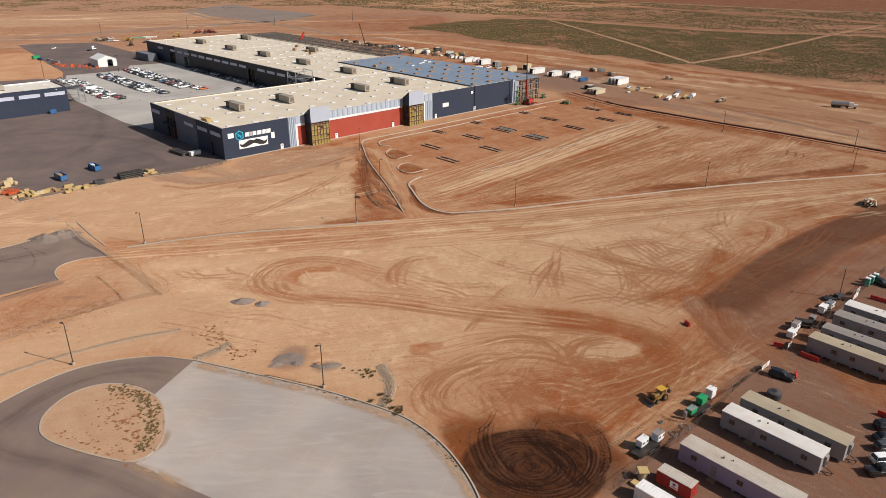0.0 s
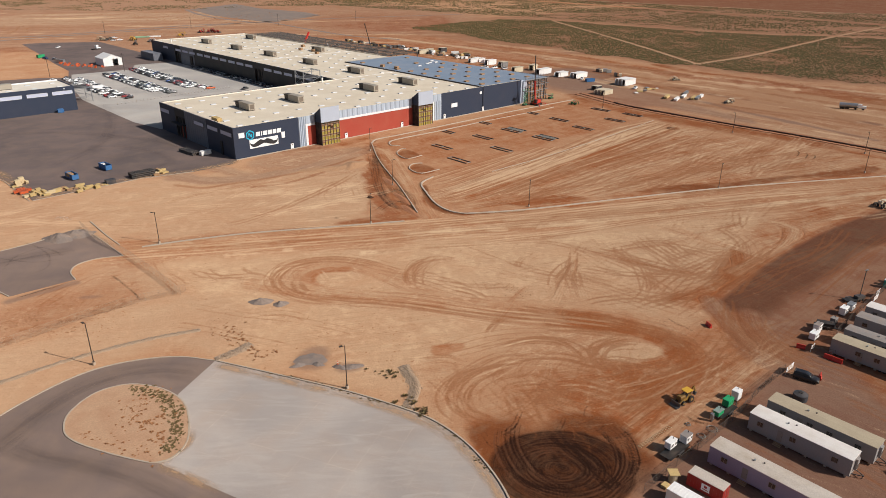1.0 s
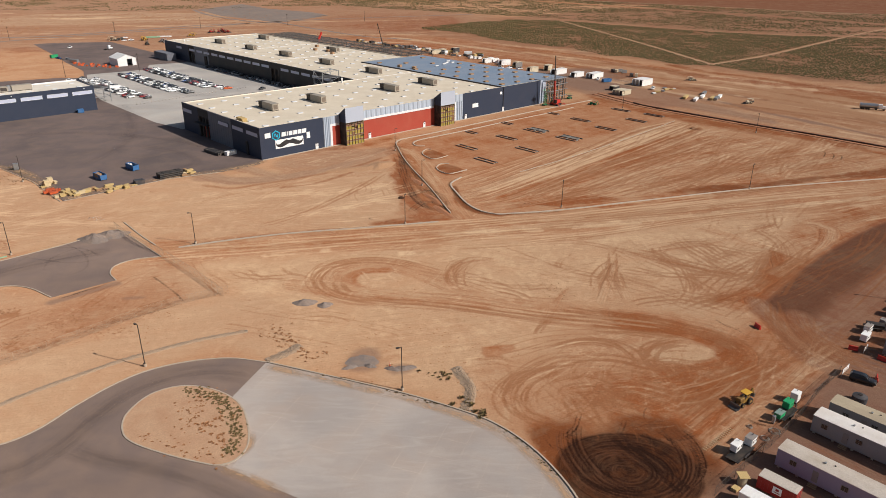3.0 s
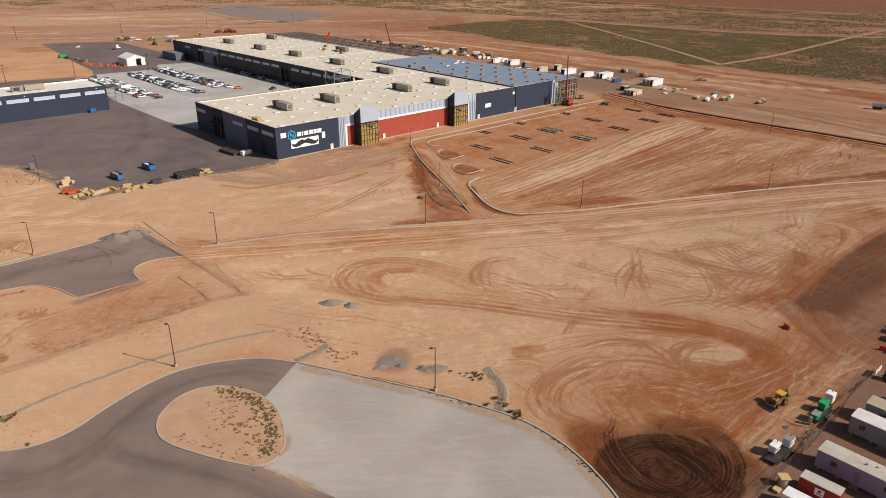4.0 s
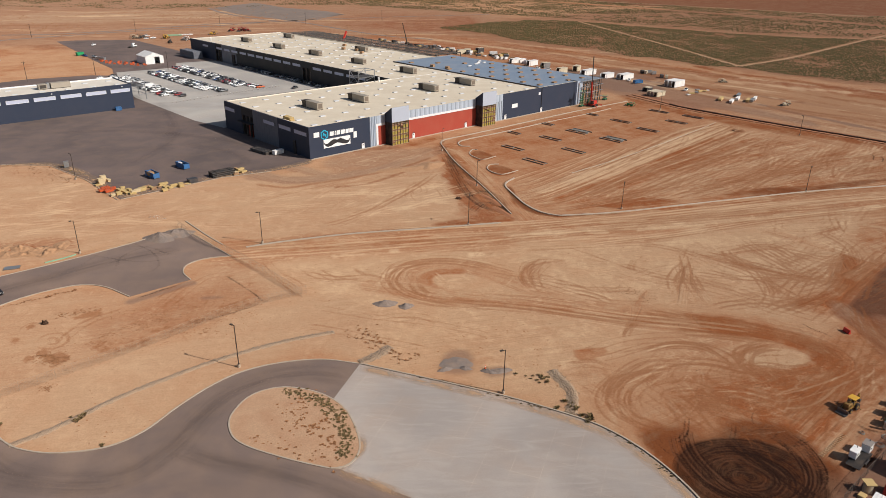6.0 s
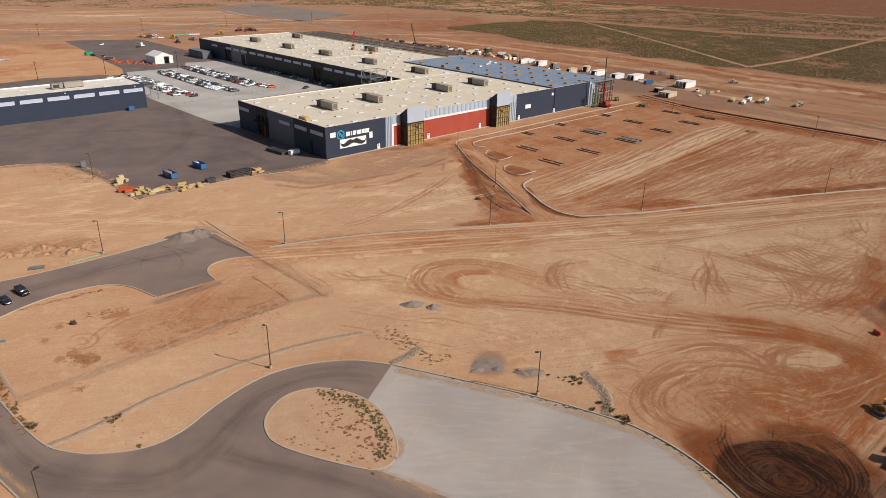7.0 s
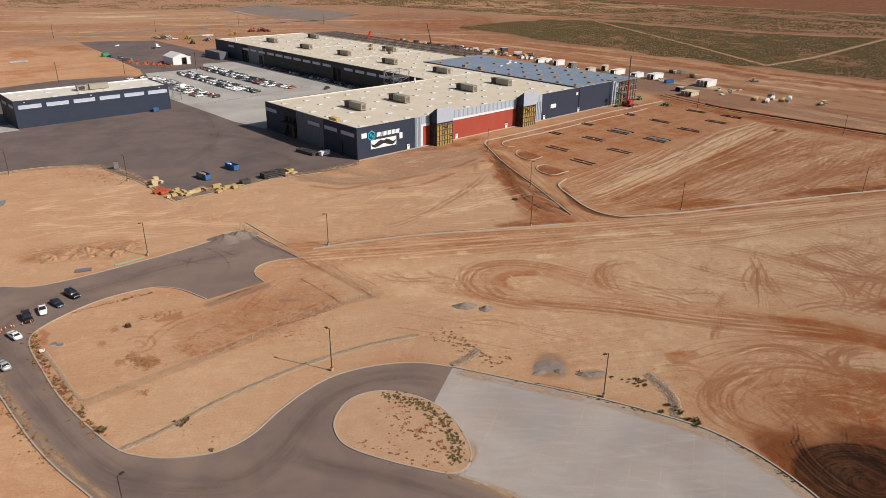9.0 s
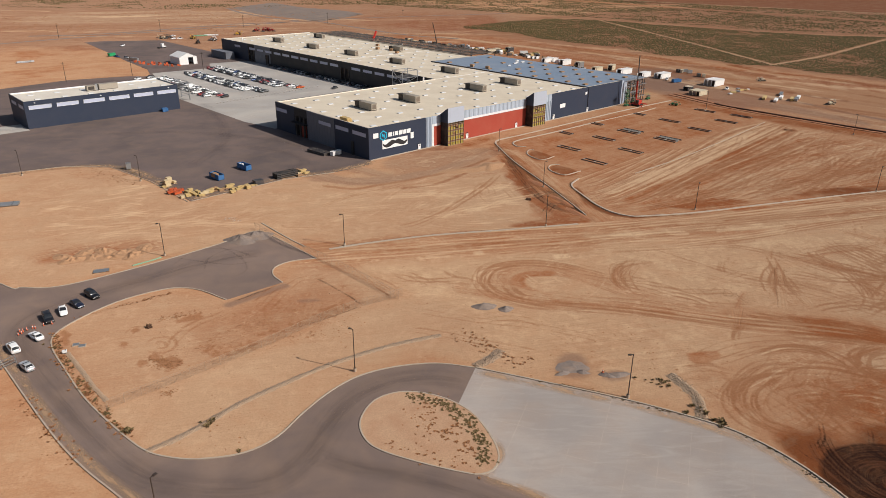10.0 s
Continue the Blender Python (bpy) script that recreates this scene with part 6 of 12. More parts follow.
scuffs([(43.2, 125.4), (55.8, 135), (39.8, 107.9), (23, 107.5), (36.8, 113.7)], 70, 32, 22, 0.05, (4, 14), 310, "mark_dark", 0.6, 0.35, 1.6)
for _o in (0, 0.6, 1.3, 1.9):
    rut([(x, y + _o) for x, y in [(8.4, 132), (15.1, 134.9), (20.4, 134.6), (23.4, 132.1), (25.3, 127.2)]], "mark_pale" if _o == 0.6 else "mark_dark", 0.3)
for _o in range(5):
    rut([(x + 0.75 * _o, y) for x, y in [(-4.4, 114.9), (-3.3, 118.9), (-0.5, 122.5), (4.4, 124.5), (10.1, 126.1)]], "mark_dark", 0.32)
    rut([(x + 0.5 * _o, y + 0.35 * _o) for x, y in [(26.9, 133.1), (27.1, 129.5), (28, 126.4)]], "mark_dark", 0.3)
    rut([(x, y - 0.8 * _o) for x, y in [(-2.9, 126.2), (-0.5, 122.5)]], "mark_dark", 0.25)
rut([(47.8, 147.2), (49.5, 145.9), (50.6, 143.4), (52.4, 141.6), (54.4, 138)], "mark_wet", 0.3)
rut([(47, 145.7), (47.9, 144.5), (50, 144)], "mark_wet", 0.3)
# weeds flattened into the sand
for _k, _l in enumerate(([(-120.6, 126.5), (-119.8, 128.8), (-118, 128.8), (-115.7, 126.3), (-117.1, 123.8)], [(-124.2, 129), (-122.7, 129.8), (-120.8, 128.7), (-121.8, 127.6)], [(-125.1, 126.4), (-123.7, 126.8), (-123.5, 125.9)], [(-131.8, 139.7), (-131.6, 141.4), (-130.6, 139.5), (-130.9, 138.7)], [(-132.2, 134.3), (-131, 134.9), (-130.5, 133)], [(-147.5, 138.9), (-145.1, 137.7), (-142.9, 133.7), (-144.9, 133.6)], [(-112.7, 130.7), (-113.1, 133.9), (-107.3, 133.2), (-102.9, 135.7), (-101.3, 132.9), (-105.3, 130.8), (-109, 128.4)], [(-103.3, 138.3), (-97.4, 144.7), (-85.7, 155.8), (-83.1, 151.8), (-92.3, 142.1), (-99.9, 137.1)], [(-118.3, 129), (-116.1, 127.5), (-116.5, 124.5)], [(-123.6, 143.6), (-121.3, 146.5), (-118.8, 148.5), (-118.4, 146.1), (-121.7, 143.9)])):
    scuffs(_l, (130, 40, 20, 20, 18, 60, 150, 220, 24, 80)[_k], 25, 30, 0.2, (0.9, 2.2), 320 + _k, "mark_dark", 2.6, 0.5, 0.7)
for _l in ([(41.3, 108.7), (42, 106.6), (43.8, 105.7), (45.8, 105.1)], [(57.5, 115.9), (60, 117.7), (62.6, 120), (64.9, 121.7)], [(48.4, 107.9), (51, 110.4), (54.5, 113.8), (57.7, 116.3)], [(31.7, 94.4), (34.4, 95.6), (37.7, 97.4), (41.4, 99.3)], [(37.5, 96.8), (41.4, 100.5), (46.2, 105.1)]):
    rut(_l, "mark_wet", 0.5)
scuffs([(41.9, 109.3), (47.8, 110), (58.2, 117.7), (66.7, 123.6), (66.3, 121.4), (58.4, 114.6), (47.2, 104.4), (39.4, 99.3), (38.9, 103.1)], 60, 40, 30, 0.1, (1, 4), 340, "mark_wet", 0.5, 0.35, 0.7)
tyre_tracks([(63.3, 154), (63.3, 143.4), (64.9, 133.9), (67.5, 126), (70.1, 122)], 5, 1.2, 342, width=0.35)
tyre_tracks([(71.1, 150.1), (69, 141.3), (68.9, 133.3), (72, 126)], 5, 1.0, 343, width=0.35)
tyre_tracks([(68.4, 158.9), (72.7, 167.8), (79.2, 175.5), (88.4, 181.7)], 3, 1.5, 344, width=0.5)
scuffs([(35.9, 115.2), (44.1, 115.3), (59.7, 128), (67.3, 129.9), (58.2, 117.7), (50.9, 115.3), (41.1, 107.9), (32.7, 101.8)], 60, 40, 12, 0.03, (5, 18), 341, "mark_pale", 0.4, 0.35)
for _l in ([(154.8, 305.5), (154.4, 299.6), (149.5, 292)], [(157.4, 303.1), (156.8, 296.8), (152.1, 289.3)], [(159.5, 299.7), (158.9, 294.1), (154.6, 287.6)]):
    rut(_l, "mark_wet", 0.6)
rut([(111.7 + 2.0 * math.cos(_a), 345.6 + 2.0 * math.sin(_a)) for _a in np.arange(0, 6.4, 0.4)], "mark_wet", 1.2)
for _k, _l in enumerate(([(36.7, 275.1), (59.5, 300.7), (86.3, 330.5), (111.7, 359)], [(41.4, 275.2), (64.1, 298.4), (91.1, 327.7), (114.1, 352.5)], [(48.4, 275.4), (71.1, 296.2), (92.8, 319.5), (113.9, 343.1)], [(56.7, 275.5), (79.2, 294.1), (109.6, 322.6)], [(27.4, 274.9), (49.4, 300.5), (81.6, 339.2), (108.2, 362.3)], [(21.5, 274.8), (42.6, 297.9), (78, 342.1), (104.1, 363.5)])):
    for _o in (0, 1.6, 2.6):
        stroke(curved([(x + _o, y - _o) for x, y in _l], False, 1.0), 0.6, ("mark_dark", "mark_pale", "mark_dark")[int(_o) % 3], 1.2, 0.6)
# a lone wheel loop by the side road
tyre_tracks([(-125.6, 134), (-124, 132.1), (-121.3, 131.6), (-119.6, 133), (-119.7, 135.4), (-121.5, 137.4), (-124.4, 137.3), (-125.8, 135.6), (-125.6, 134)], 1, 0.2, 303, width=0.3, gauge=1.4)
tyre_tracks([(-129.9, 136.4), (-131.2, 138.8), (-131.2, 141), (-129.9, 141.4), (-127.4, 140.6)], 1, 0.2, 304, width=0.4, gauge=1.6)
# dark strokes along the new kerbs: shadow of kerb and trench put into the soil
for _line, _off, _w in (([(-37.5, 311.9), (-31.4, 282.4), (-20.9, 247.6), (-13.2, 219.1)], -0.9, 1.3), ([(-37.5, 311.9), (-31.4, 282.4), (-20.9, 247.6), (-13.2, 219.1)], 0.9, 0.8), ([(-8.5, 259.9), (-12.2, 253.3), (-12.6, 248.3), (-11.1, 242.2), (-7.6, 229.6), (-3.5, 222), (1.4, 218.6), (6.1, 218.7), (24.9, 222.7)], -0.8, 1.2),
                        ([(-37.5, 311.9), (-35.6, 319.4), (-23, 330.7), (4.9, 357.1), (37.2, 387.6), (74.4, 419.7)], -0.9, 1.0), ([(24.9, 222.7), (56, 233.1), (99.4, 247.2), (135.4, 255.9), (177.9, 265.3)], 0.9, 0.9), ([(-93.7, 188.2), (-82.9, 193.1), (-64.1, 199.7), (-40.3, 205.2), (-17.2, 210.9)], 0.9, 0.9),
                        ([(-24.1, 307.9), (-28, 307.9), (-29.3, 314.1), (-25, 320.6), (-6.5, 336.8), (16.8, 358.6)], -0.7, 0.9), ([(15.3, 267.8), (41.2, 292), (75.9, 328.3), (107.4, 363.7)], -0.6, 0.8)):
    _l = curved(_line, False, 1.5)
    _t = np.gradient(_l, axis=0)
    _t /= np.maximum(np.linalg.norm(_t, axis=1, keepdims=True), 1e-6)
    stroke(_l + np.stack([-_t[:, 1], _t[:, 0]], 1) * _off, _w, "mark_wet", 0.3)
DARK, PALE, SOAKED_OR_SHADED, RIDGE = [gather(_k) for _k in MARKS]
VZ = value_noise(VX, VY, 5, 7) * 0.04 + value_noise(VX, VY, 1.3, 17) * 0.03 * np.clip(TRACK * 1.4, 0.2, 1) - 0.03 * DARK - 0.03
VZ = np.where((VY > 60) & (VY < 320), np.minimum(VZ, -0.003), -0.05)
quads, tris = [], []
for _i in range(ny - 1):
    _a, _b = np.arange(START[_i], START[_i + 1]), np.arange(START[_i + 1], START[_i + 2])
    if len(_a) == len(_b):
        quads.append(np.stack([_a[:-1], _a[1:], _b[1:], _b[:-1]], 1))
        continue
    _up = len(_b) > len(_a)
    _near, _far = (_b, _a) if _up else (_a, _b)              # the finer row and the coarser one
    for _p, _q in ((_near[:PAD + 1], _far[:PAD + 1]), (_near[-PAD - 1:], _far[-PAD - 1:])):
        quads.append(np.stack([_p[:-1], _p[1:], _q[1:], _q[:-1]], 1)[:, ::-1 if _up else 1])
    _p, _q = _near[PAD:-PAD], _far[PAD:-PAD]
    _step = (len(_p) - 1) // (len(_q) - 1)
    for _k in range(_step):
        _at = _p[_k:len(_p) - _step + _k:_step]
        _t = np.stack([_at, _at + 1, _q[:-1] if _k < _step / 2 else _q[1:]], 1)
        tris.append(_t[:, ::-1] if _up else _t)
        if _k == (_step - 1) // 2:
            _t = np.stack([_at + 1 if _step > 1 and _k < _step / 2 else _at, _q[1:], _q[:-1]], 1)
            tris.append(_t[:, ::-1] if _up else _t)
quads, tris = np.concatenate(quads), np.concatenate(tris)
me = bpy.data.meshes.new("ground")
me.vertices.add(len(VX))
me.vertices.foreach_set("co", np.stack([VX, VY, VZ], 1).ravel().astype(np.float32))
loops = np.concatenate([quads.ravel(), tris.ravel()]).astype(np.int32)
me.loops.add(len(loops))
me.loops.foreach_set("vertex_index", loops)
quad = np.r_[np.arange(len(quads)) * 4, len(quads) * 4 + np.arange(len(tris)) * 3]
me.polygons.add(len(quad))
me.polygons.foreach_set("loop_start", quad.astype(np.int32))
me.update(calc_edges=True)
me.polygons.foreach_set("use_smooth", np.ones(len(quad), bool))
layer = me.attributes.new("soil", "FLOAT_COLOR", "POINT")
layer.data.foreach_set("color", np.stack([RED, TRACK, DAMP, STONY], 1).ravel().astype(np.float32))
layer = me.attributes.new("flow", "FLOAT_VECTOR", "POINT")
layer.data.foreach_set("vector", np.concatenate([FLOW, np.zeros((len(FLOW), 1))], 1).ravel().astype(np.float32))
layer = me.attributes.new("marks", "FLOAT_COLOR", "POINT")
layer.data.foreach_set("color", np.stack([DARK, PALE, SOAKED_OR_SHADED, RIDGE], 1).ravel().astype(np.float32))
me.materials.append(M["soil"])
ground = tagged(new("ground", me), "bare sandy desert soil with red clay and wheel tracks", "ground", kind="structure")

# ---- paved ground ----
def site_line(pts):
    return [tuple(on_site(u, v)[:2]) for u, v in pts]


slab("road", site_line([(-78, -1), (-40, 0), (-20, -5), (-4, -5), (2, 1), (20, 60), (105, 60), (105, 480), (60, 506), (43, 507), (35, 420), (28, 357), (24, 303), (14, 270), (2, 281),
     (-34, 290), (-77, 281), (-300, 262), (-300, 82), (-119, 78), (-98, 73), (-84, 60), (-79, 30)]), 0.03, M["asphalt_yard"], "dusty dark asphalt yard round the factory", "yard")
slab("pavement", site_line([(-1, 76), (-5, 100), (-5, 180), (4, 230), (20, 283), (62, 280), (72, 302), (102, 297), (102.5, 76)]), 0.05, M["concrete_lot"],
     "pale concrete parking lot behind the factory", "parking lot")
OUTER = [(-53.2, 126.2), (-61.5, 127.7), (-70, 126.2), (-77, 122.7), (-81.8, 117.6), (-85.9, 110.6), (-89.4, 103.1), (-94.2, 98.7), (-101.5, 97), (-107.5, 97.6), (-112.2, 99.6),
         (-119.8, 105.6), (-129.1, 114), (-137.9, 123.7), (-145.4, 132.6), (-147.5, 138.5), (-145, 146.5), (-139.5, 155), (-130.7, 161.4), (-123.1, 161), (-114.2, 155.6)]
BULB = [(-102.4, 165.8), (-105.8, 170), (-106.6, 175), (-103, 179.3), (-96.4, 181.5)]
NORTH = [(-96.4, 181.5), (-113.2, 198.2), (-119.2, 201.5), (-127.9, 190), (-144.4, 173.6), (-158.5, 162.4), (-168, 161.2), (-177, 164.5), (-235, 205)]
WEST = [(-240, 190), (-168, 141), (-153.1, 126.6), (-139.5, 112.9), (-128, 101.6), (-119.5, 94.3), (-110.5, 87.7), (-98, 78), (-80, 60)]
outer, bulb, north, west = curved(OUTER), curved(BULB), curved(NORTH), curved(WEST)
slab("road", [*outer, *bulb, *north[1:], *west, (-40, 30), (0, 30), (-15, 74.5), (-43.8, 89.1), (-53.6, 94.3), (-56.8, 114)], 0.03, M["asphalt_road"],
     "worn grey-brown asphalt road with a turning loop", "road")
EDGE = [(-53.2, 126.2), (-38, 120.7), (-23.7, 115.25), (-13.3, 110.25), (-6.6, 106.2), (-1.2, 100.6), (2.9, 93.9), (6, 85.7), (8, 74), (9, 50)]
edge = curved(EDGE)
slab("pavement", [*edge, (9, 32), (0, 30), (-15, 74.5), (-43.8, 89.1), (-53.6, 94.3), (-56.8, 114)], 0.034, M["concrete_pad"], "large pale concrete apron with sawn joints", "apron")
ISLE = [(-50.4, 101.3), (-54.2, 110.5), (-60.2, 115.6), (-67.5, 117.3), (-73, 114.4), (-75.1, 108), (-73.6, 102.8), (-70.3, 99.7), (-63.6, 96.8), (-57, 94.7), (-53.3, 94.1), (-50.7, 96.2)]
isle = curved(ISLE, True, 1.0)
slab("planting_bed", isle, 0.12, M["sand"], "sandy island inside the turning loop", "island")
kerb(isle, "pale concrete kerb round the sandy island", True)
kerb(outer, "pale concrete kerb along the loop road")
kerb(bulb, "pale concrete kerb round the road end")
kerb(north, "pale concrete kerb along the side road")
kerb(west, "pale concrete kerb along the road edge")
kerb(edge, "concrete kerb along the apron", h=0.24)
kerb(site_line([(-78, -1.2), (-40, -0.2), (-21, -5)]), "concrete edge of the asphalt yard", h=0.12)
kerb(site_line([(-79, -1), (-79.6, 30), (-84.5, 60), (-98, 72.6), (-119, 77.6), (-200, 80)]), "concrete edge of the asphalt yard", h=0.12)
slab("pavement", site_line([(-150, 149), (-91.6, 149), (-91.6, 166), (-150, 166)]), 0.055, M["concrete_lot"], "pale concrete pad at the end of the second hall", "pad")
# kerbs of the half-built car park
kerb(curved([(-37.5, 311.9), (-31.4, 282.4), (-20.9, 247.6), (-13.2, 219.1)]), "new concrete kerb beside the entry drive", w=0.34, h=0.26, material=M["kerb_new"])
kerb(curved([(-37.5, 311.9), (-35.6, 319.4), (-23, 330.7), (4.9, 357.1), (37.2, 387.6), (74.4, 419.7)]), "new concrete kerb in front of the factory", w=0.75, h=0.22, material=M["kerb_new"])
kerb(curved([(-24.1, 307.9), (-28, 307.9), (-29.3, 314.1), (-25, 320.6), (-6.5, 336.8), (16.8, 358.6)]), "new concrete kerb of the car park", w=0.62, h=0.24, material=M["kerb_new"])
kerb(curved([(16.8, 358.6), (46.5, 384.6), (59.3, 397.4)]), "new concrete kerb of the car park", w=0.4, h=0.22, material=M["kerb_new"])
kerb(curved([(-13.6, 291.5), (-19.4, 286), (-23.4, 290.5), (-24.8, 296.1), (-23.2, 301.9), (-21.1, 301.9)]), "curved concrete kerb of a parking island", w=0.34, h=0.24, material=M["kerb_new"])
kerb(curved([(-6, 270.1), (-13.1, 264.5), (-17.2, 268.4), (-18.4, 273.2), (-16.8, 278.2), (-13.1, 279.1)]), "curved concrete kerb of a parking island", w=0.34, h=0.26, material=M["kerb_new"])
kerb(curved([(-8.5, 259.9), (-12.2, 253.3), (-12.6, 248.3), (-11.1, 242.2), (-7.6, 229.6), (-3.5, 222), (1.4, 218.6), (6.1, 218.7), (24.9, 222.7), (56, 233.1), (99.4, 247.2), (135.4, 255.9), (177.9, 265.3)]), "long pale concrete kerb beside the haul road", w=0.62, h=0.24, material=M["kerb_new"])
kerb(curved([(15.3, 267.8), (41.2, 292), (75.9, 328.3), (107.4, 363.7)]), "thin concrete edging across the lot", w=0.3, h=0.1)
kerb(curved([(-93.7, 188.2), (-82.9, 193.1), (-64.1, 199.7), (-40.3, 205.2), (-17.2, 210.9)]), "concrete gutter beside the haul road", w=0.9, h=0.1)
kerb(curved([(-118.6, 208.7), (-107.8, 196.6), (-101.1, 189.8)]), "pale concrete kerb at the road end", w=0.4, h=0.15)
slab("road", [(-405, 1150), (-372, 1290), (-300, 1180), (-215, 1108), (-184, 1055), (-232, 935), (-330, 1030)], 0.02, M["far_asphalt"], "distant grey asphalt square", "road")
for _w, _k, _lab in ((6.0, [(-492.5, 638.5), (-478.2, 665.3), (-410.8, 750.3), (-320.7, 845.2), (-205.9, 966), (30, 1089.9)], "thin grey desert road across the flats"), (7.0, [(-488, 731.2), (-431.1, 753.9), (-353.1, 840.9), (-315.1, 884.3), (-261.5, 916.5)], "pale dirt road across the flats"),
                     (6.0, [(-410.2, 1148.6), (-362.7, 1059.3), (-290.1, 965.7), (-229.6, 933.6), (-184.3, 1055)], "grey access road round the distant square"), (5.0, [(-229.6, 933.6), (-113.7, 784.5), (-49.1, 741.8)], "grey access road behind the hall")):
    bm = ribbon(bm_new(), curved(_k, False, 12.0), _w, -0.02, 0.02)
    bmesh.ops.recalc_face_normals(bm, faces=bm.faces)
    thing("road", _lab, "road", kind="structure", bm=bm, material=M["far_asphalt"])


def film(name, knots, width, z, material, label, closed=False):
    """A thin film lying on the paving along a line, fading to its edges."""
    line = curved(knots, closed, 1.2)
    t = np.gradient(line, axis=0)
    t /= np.maximum(np.linalg.norm(t, axis=1, keepdims=True), 1e-6)
    nrm = np.stack([-t[:, 1], t[:, 0]], 1)
    run = np.r_[0, np.cumsum(np.hypot(*np.diff(line, axis=0).T))]
    cols = 9
    co, band, faces = [], [], []
    for i, (q, k) in enumerate(zip(line, nrm)):
        for c in range(cols):
            f = c / (cols - 1) * 2 - 1
            p = q + k * f * width / 2
            co.append((p[0], p[1], z))
            end = min(1.0, run[i] / 4, (run[-1] - run[i]) / 4)
            band.append((f * width / 2, run[i], (1 - abs(f)) ** 0.8 * end))
            if i and c:
                a = i * cols + c
                faces.append((a, a - 1, a - cols - 1, a - cols))
    me = bpy.data.meshes.new(name)
    me.from_pydata(co, [], faces)
    at = me.attributes.new("band", "FLOAT_VECTOR", "POINT")
    at.data.foreach_set("vector", np.array(band, np.float32).ravel())
    me.materials.append(material)
    ob = tagged(new(name, me), label, "road", kind="structure")
    return ob


film("wheel_lane", [(-54, 120.5), (-62, 122.5), (-70, 121), (-77, 115.5), (-80.5, 107), (-83, 98), (-88, 91.5), (-97, 90), (-106, 91.5), (-113, 95), (-122, 102.5), (-134, 114), (-146, 126), (-155, 136), (-157, 146), (-150, 156), (-138, 167), (-124, 180), (-112, 186)],
     7.5, 0.036, M["lane_dark"], "wheel-darkened lane on the loop road")
film("wheel_lane", [(-40, 82), (-55, 90), (-66, 93.5), (-76, 96), (-82, 99)], 5.5, 0.04, M["lane_dark"], "wheel-darkened lane beside the island")
film("sand_drift", [(p[0] - 0.9, p[1] - 1.1) for p in EDGE[:-1]], 3.2, 0.042, M["sand_film"], "blown sand along the apron kerb")
film("sand_drift", [(-51, 104), (-50, 99), (-52.5, 93.6), (-48, 91.2), (-40, 87)], 2.6, 0.044, M["sand_film"], "blown sand beside the island")
film("sand_drift", site_line([(-79, 0.6), (-60, 1.2), (-40, 1.8), (-22, -3.2), (-4, -3.4), (1, 0)]), 6.0, 0.046, M["sand_film"], "blown sand along the yard edge")
film("sand_drift", site_line([(-78, 2), (-77.4, 30), (-82, 58), (-96, 70), (-118, 75), (-190, 78)]), 6.0, 0.048, M["sand_film"], "blown sand along the yard edge")
film("sand_drift", [(p[0] + 0.9, p[1] + 0.9) for p in WEST[1:]], 2.4, 0.042, M["sand_film"], "blown sand along the road kerb")


for _k, _line in enumerate(([(-141.9, 190.1), (-132.6, 192.1), (-120.3, 184.2), (-114, 173.8), (-117.4, 166.8)], [(-144.9, 183.6), (-130.2, 179.1), (-119.5, 176.7), (-112.1, 179.6)], [(-144.7, 173.8), (-138.4, 182.6), (-129, 190.4), (-121.6, 192.8)], [(-135.5, 174), (-131.9, 186), (-122.5, 187.1), (-113.4, 181.5)], [(-124.6, 170.6), (-126.7, 180), (-123.8, 186.2), (-119.5, 189.8)])):
    film("wheel_lane", _line, 0.9, 0.050 + 0.002 * _k, M["lane_faint"], "dark tyre arc on the side road")
for _k, _line in enumerate((site_line([(-30, 60), (-20, 30), (-25, 12), (-50, 8)]), site_line([(-70, 120), (-40, 100), (-15, 60), (-8, 20)]), site_line([(-60, 40), (-30, 70), (-10, 120), (0, 160)]))):
    film("wheel_lane", _line, 7.0, 0.050 + 0.002 * _k, M["lane_faint"], "wheel-darkened lane across the yard")


# ---- the factory ----
H = 13.4                                     # parapet
HX = 12.9                                    # roof deck


def wall(name, a, b, z0, z1, thick, material, parent, label=""):
    """An upright wall between two points of the site grid; its outer face runs from a to b, on the right hand."""
    a, b = Vector((*a, 0)), Vector((*b, 0))
    d = (b - a).normalized()
    n = Vector((-d.y, d.x, 0))
    bm = bm_new()
    prism(bm, [(p.x, p.y) for p in (a, b, b + n * thick, a + n * thick)], z0, z1)
    return part(name, bm, material, parent, label)


def ribbed(name, a, b, z0, z1, pitch, material, parent, label="", depth=0.35, share=0.5, slope=0.0):
    """Profiled metal cladding: upright ribs stand proud of a back sheet."""
    a, b = Vector((*a, 0)), Vector((*b, 0))
    d = (b - a).normalized()
    n = Vector((-d.y, d.x, 0))
    ln = (b - a).length
    bm = bm_new()
    m = Matrix.Translation(a) @ Matrix(((d.x, n.x, 0, 0), (d.y, n.y, 0, 0), (0, 0, 1, 0), (0, 0, 0, 1)))
    box(bm, 0, 0, z0, ln, 0.2, z1, m)
    k = max(1, round(ln / pitch))
    for i in range(k):
        x = i * ln / k
        w, lip = share * ln / k, slope * ln / k or min(depth * 1.3, 0.3 * share * ln / k)
        prism(bm, [(x, -0.004), (x + lip, -depth), (x + w - lip, -depth), (x + w, -0.004)], z0, z1, "z", m)
    return part(name, bm, material, parent, label)


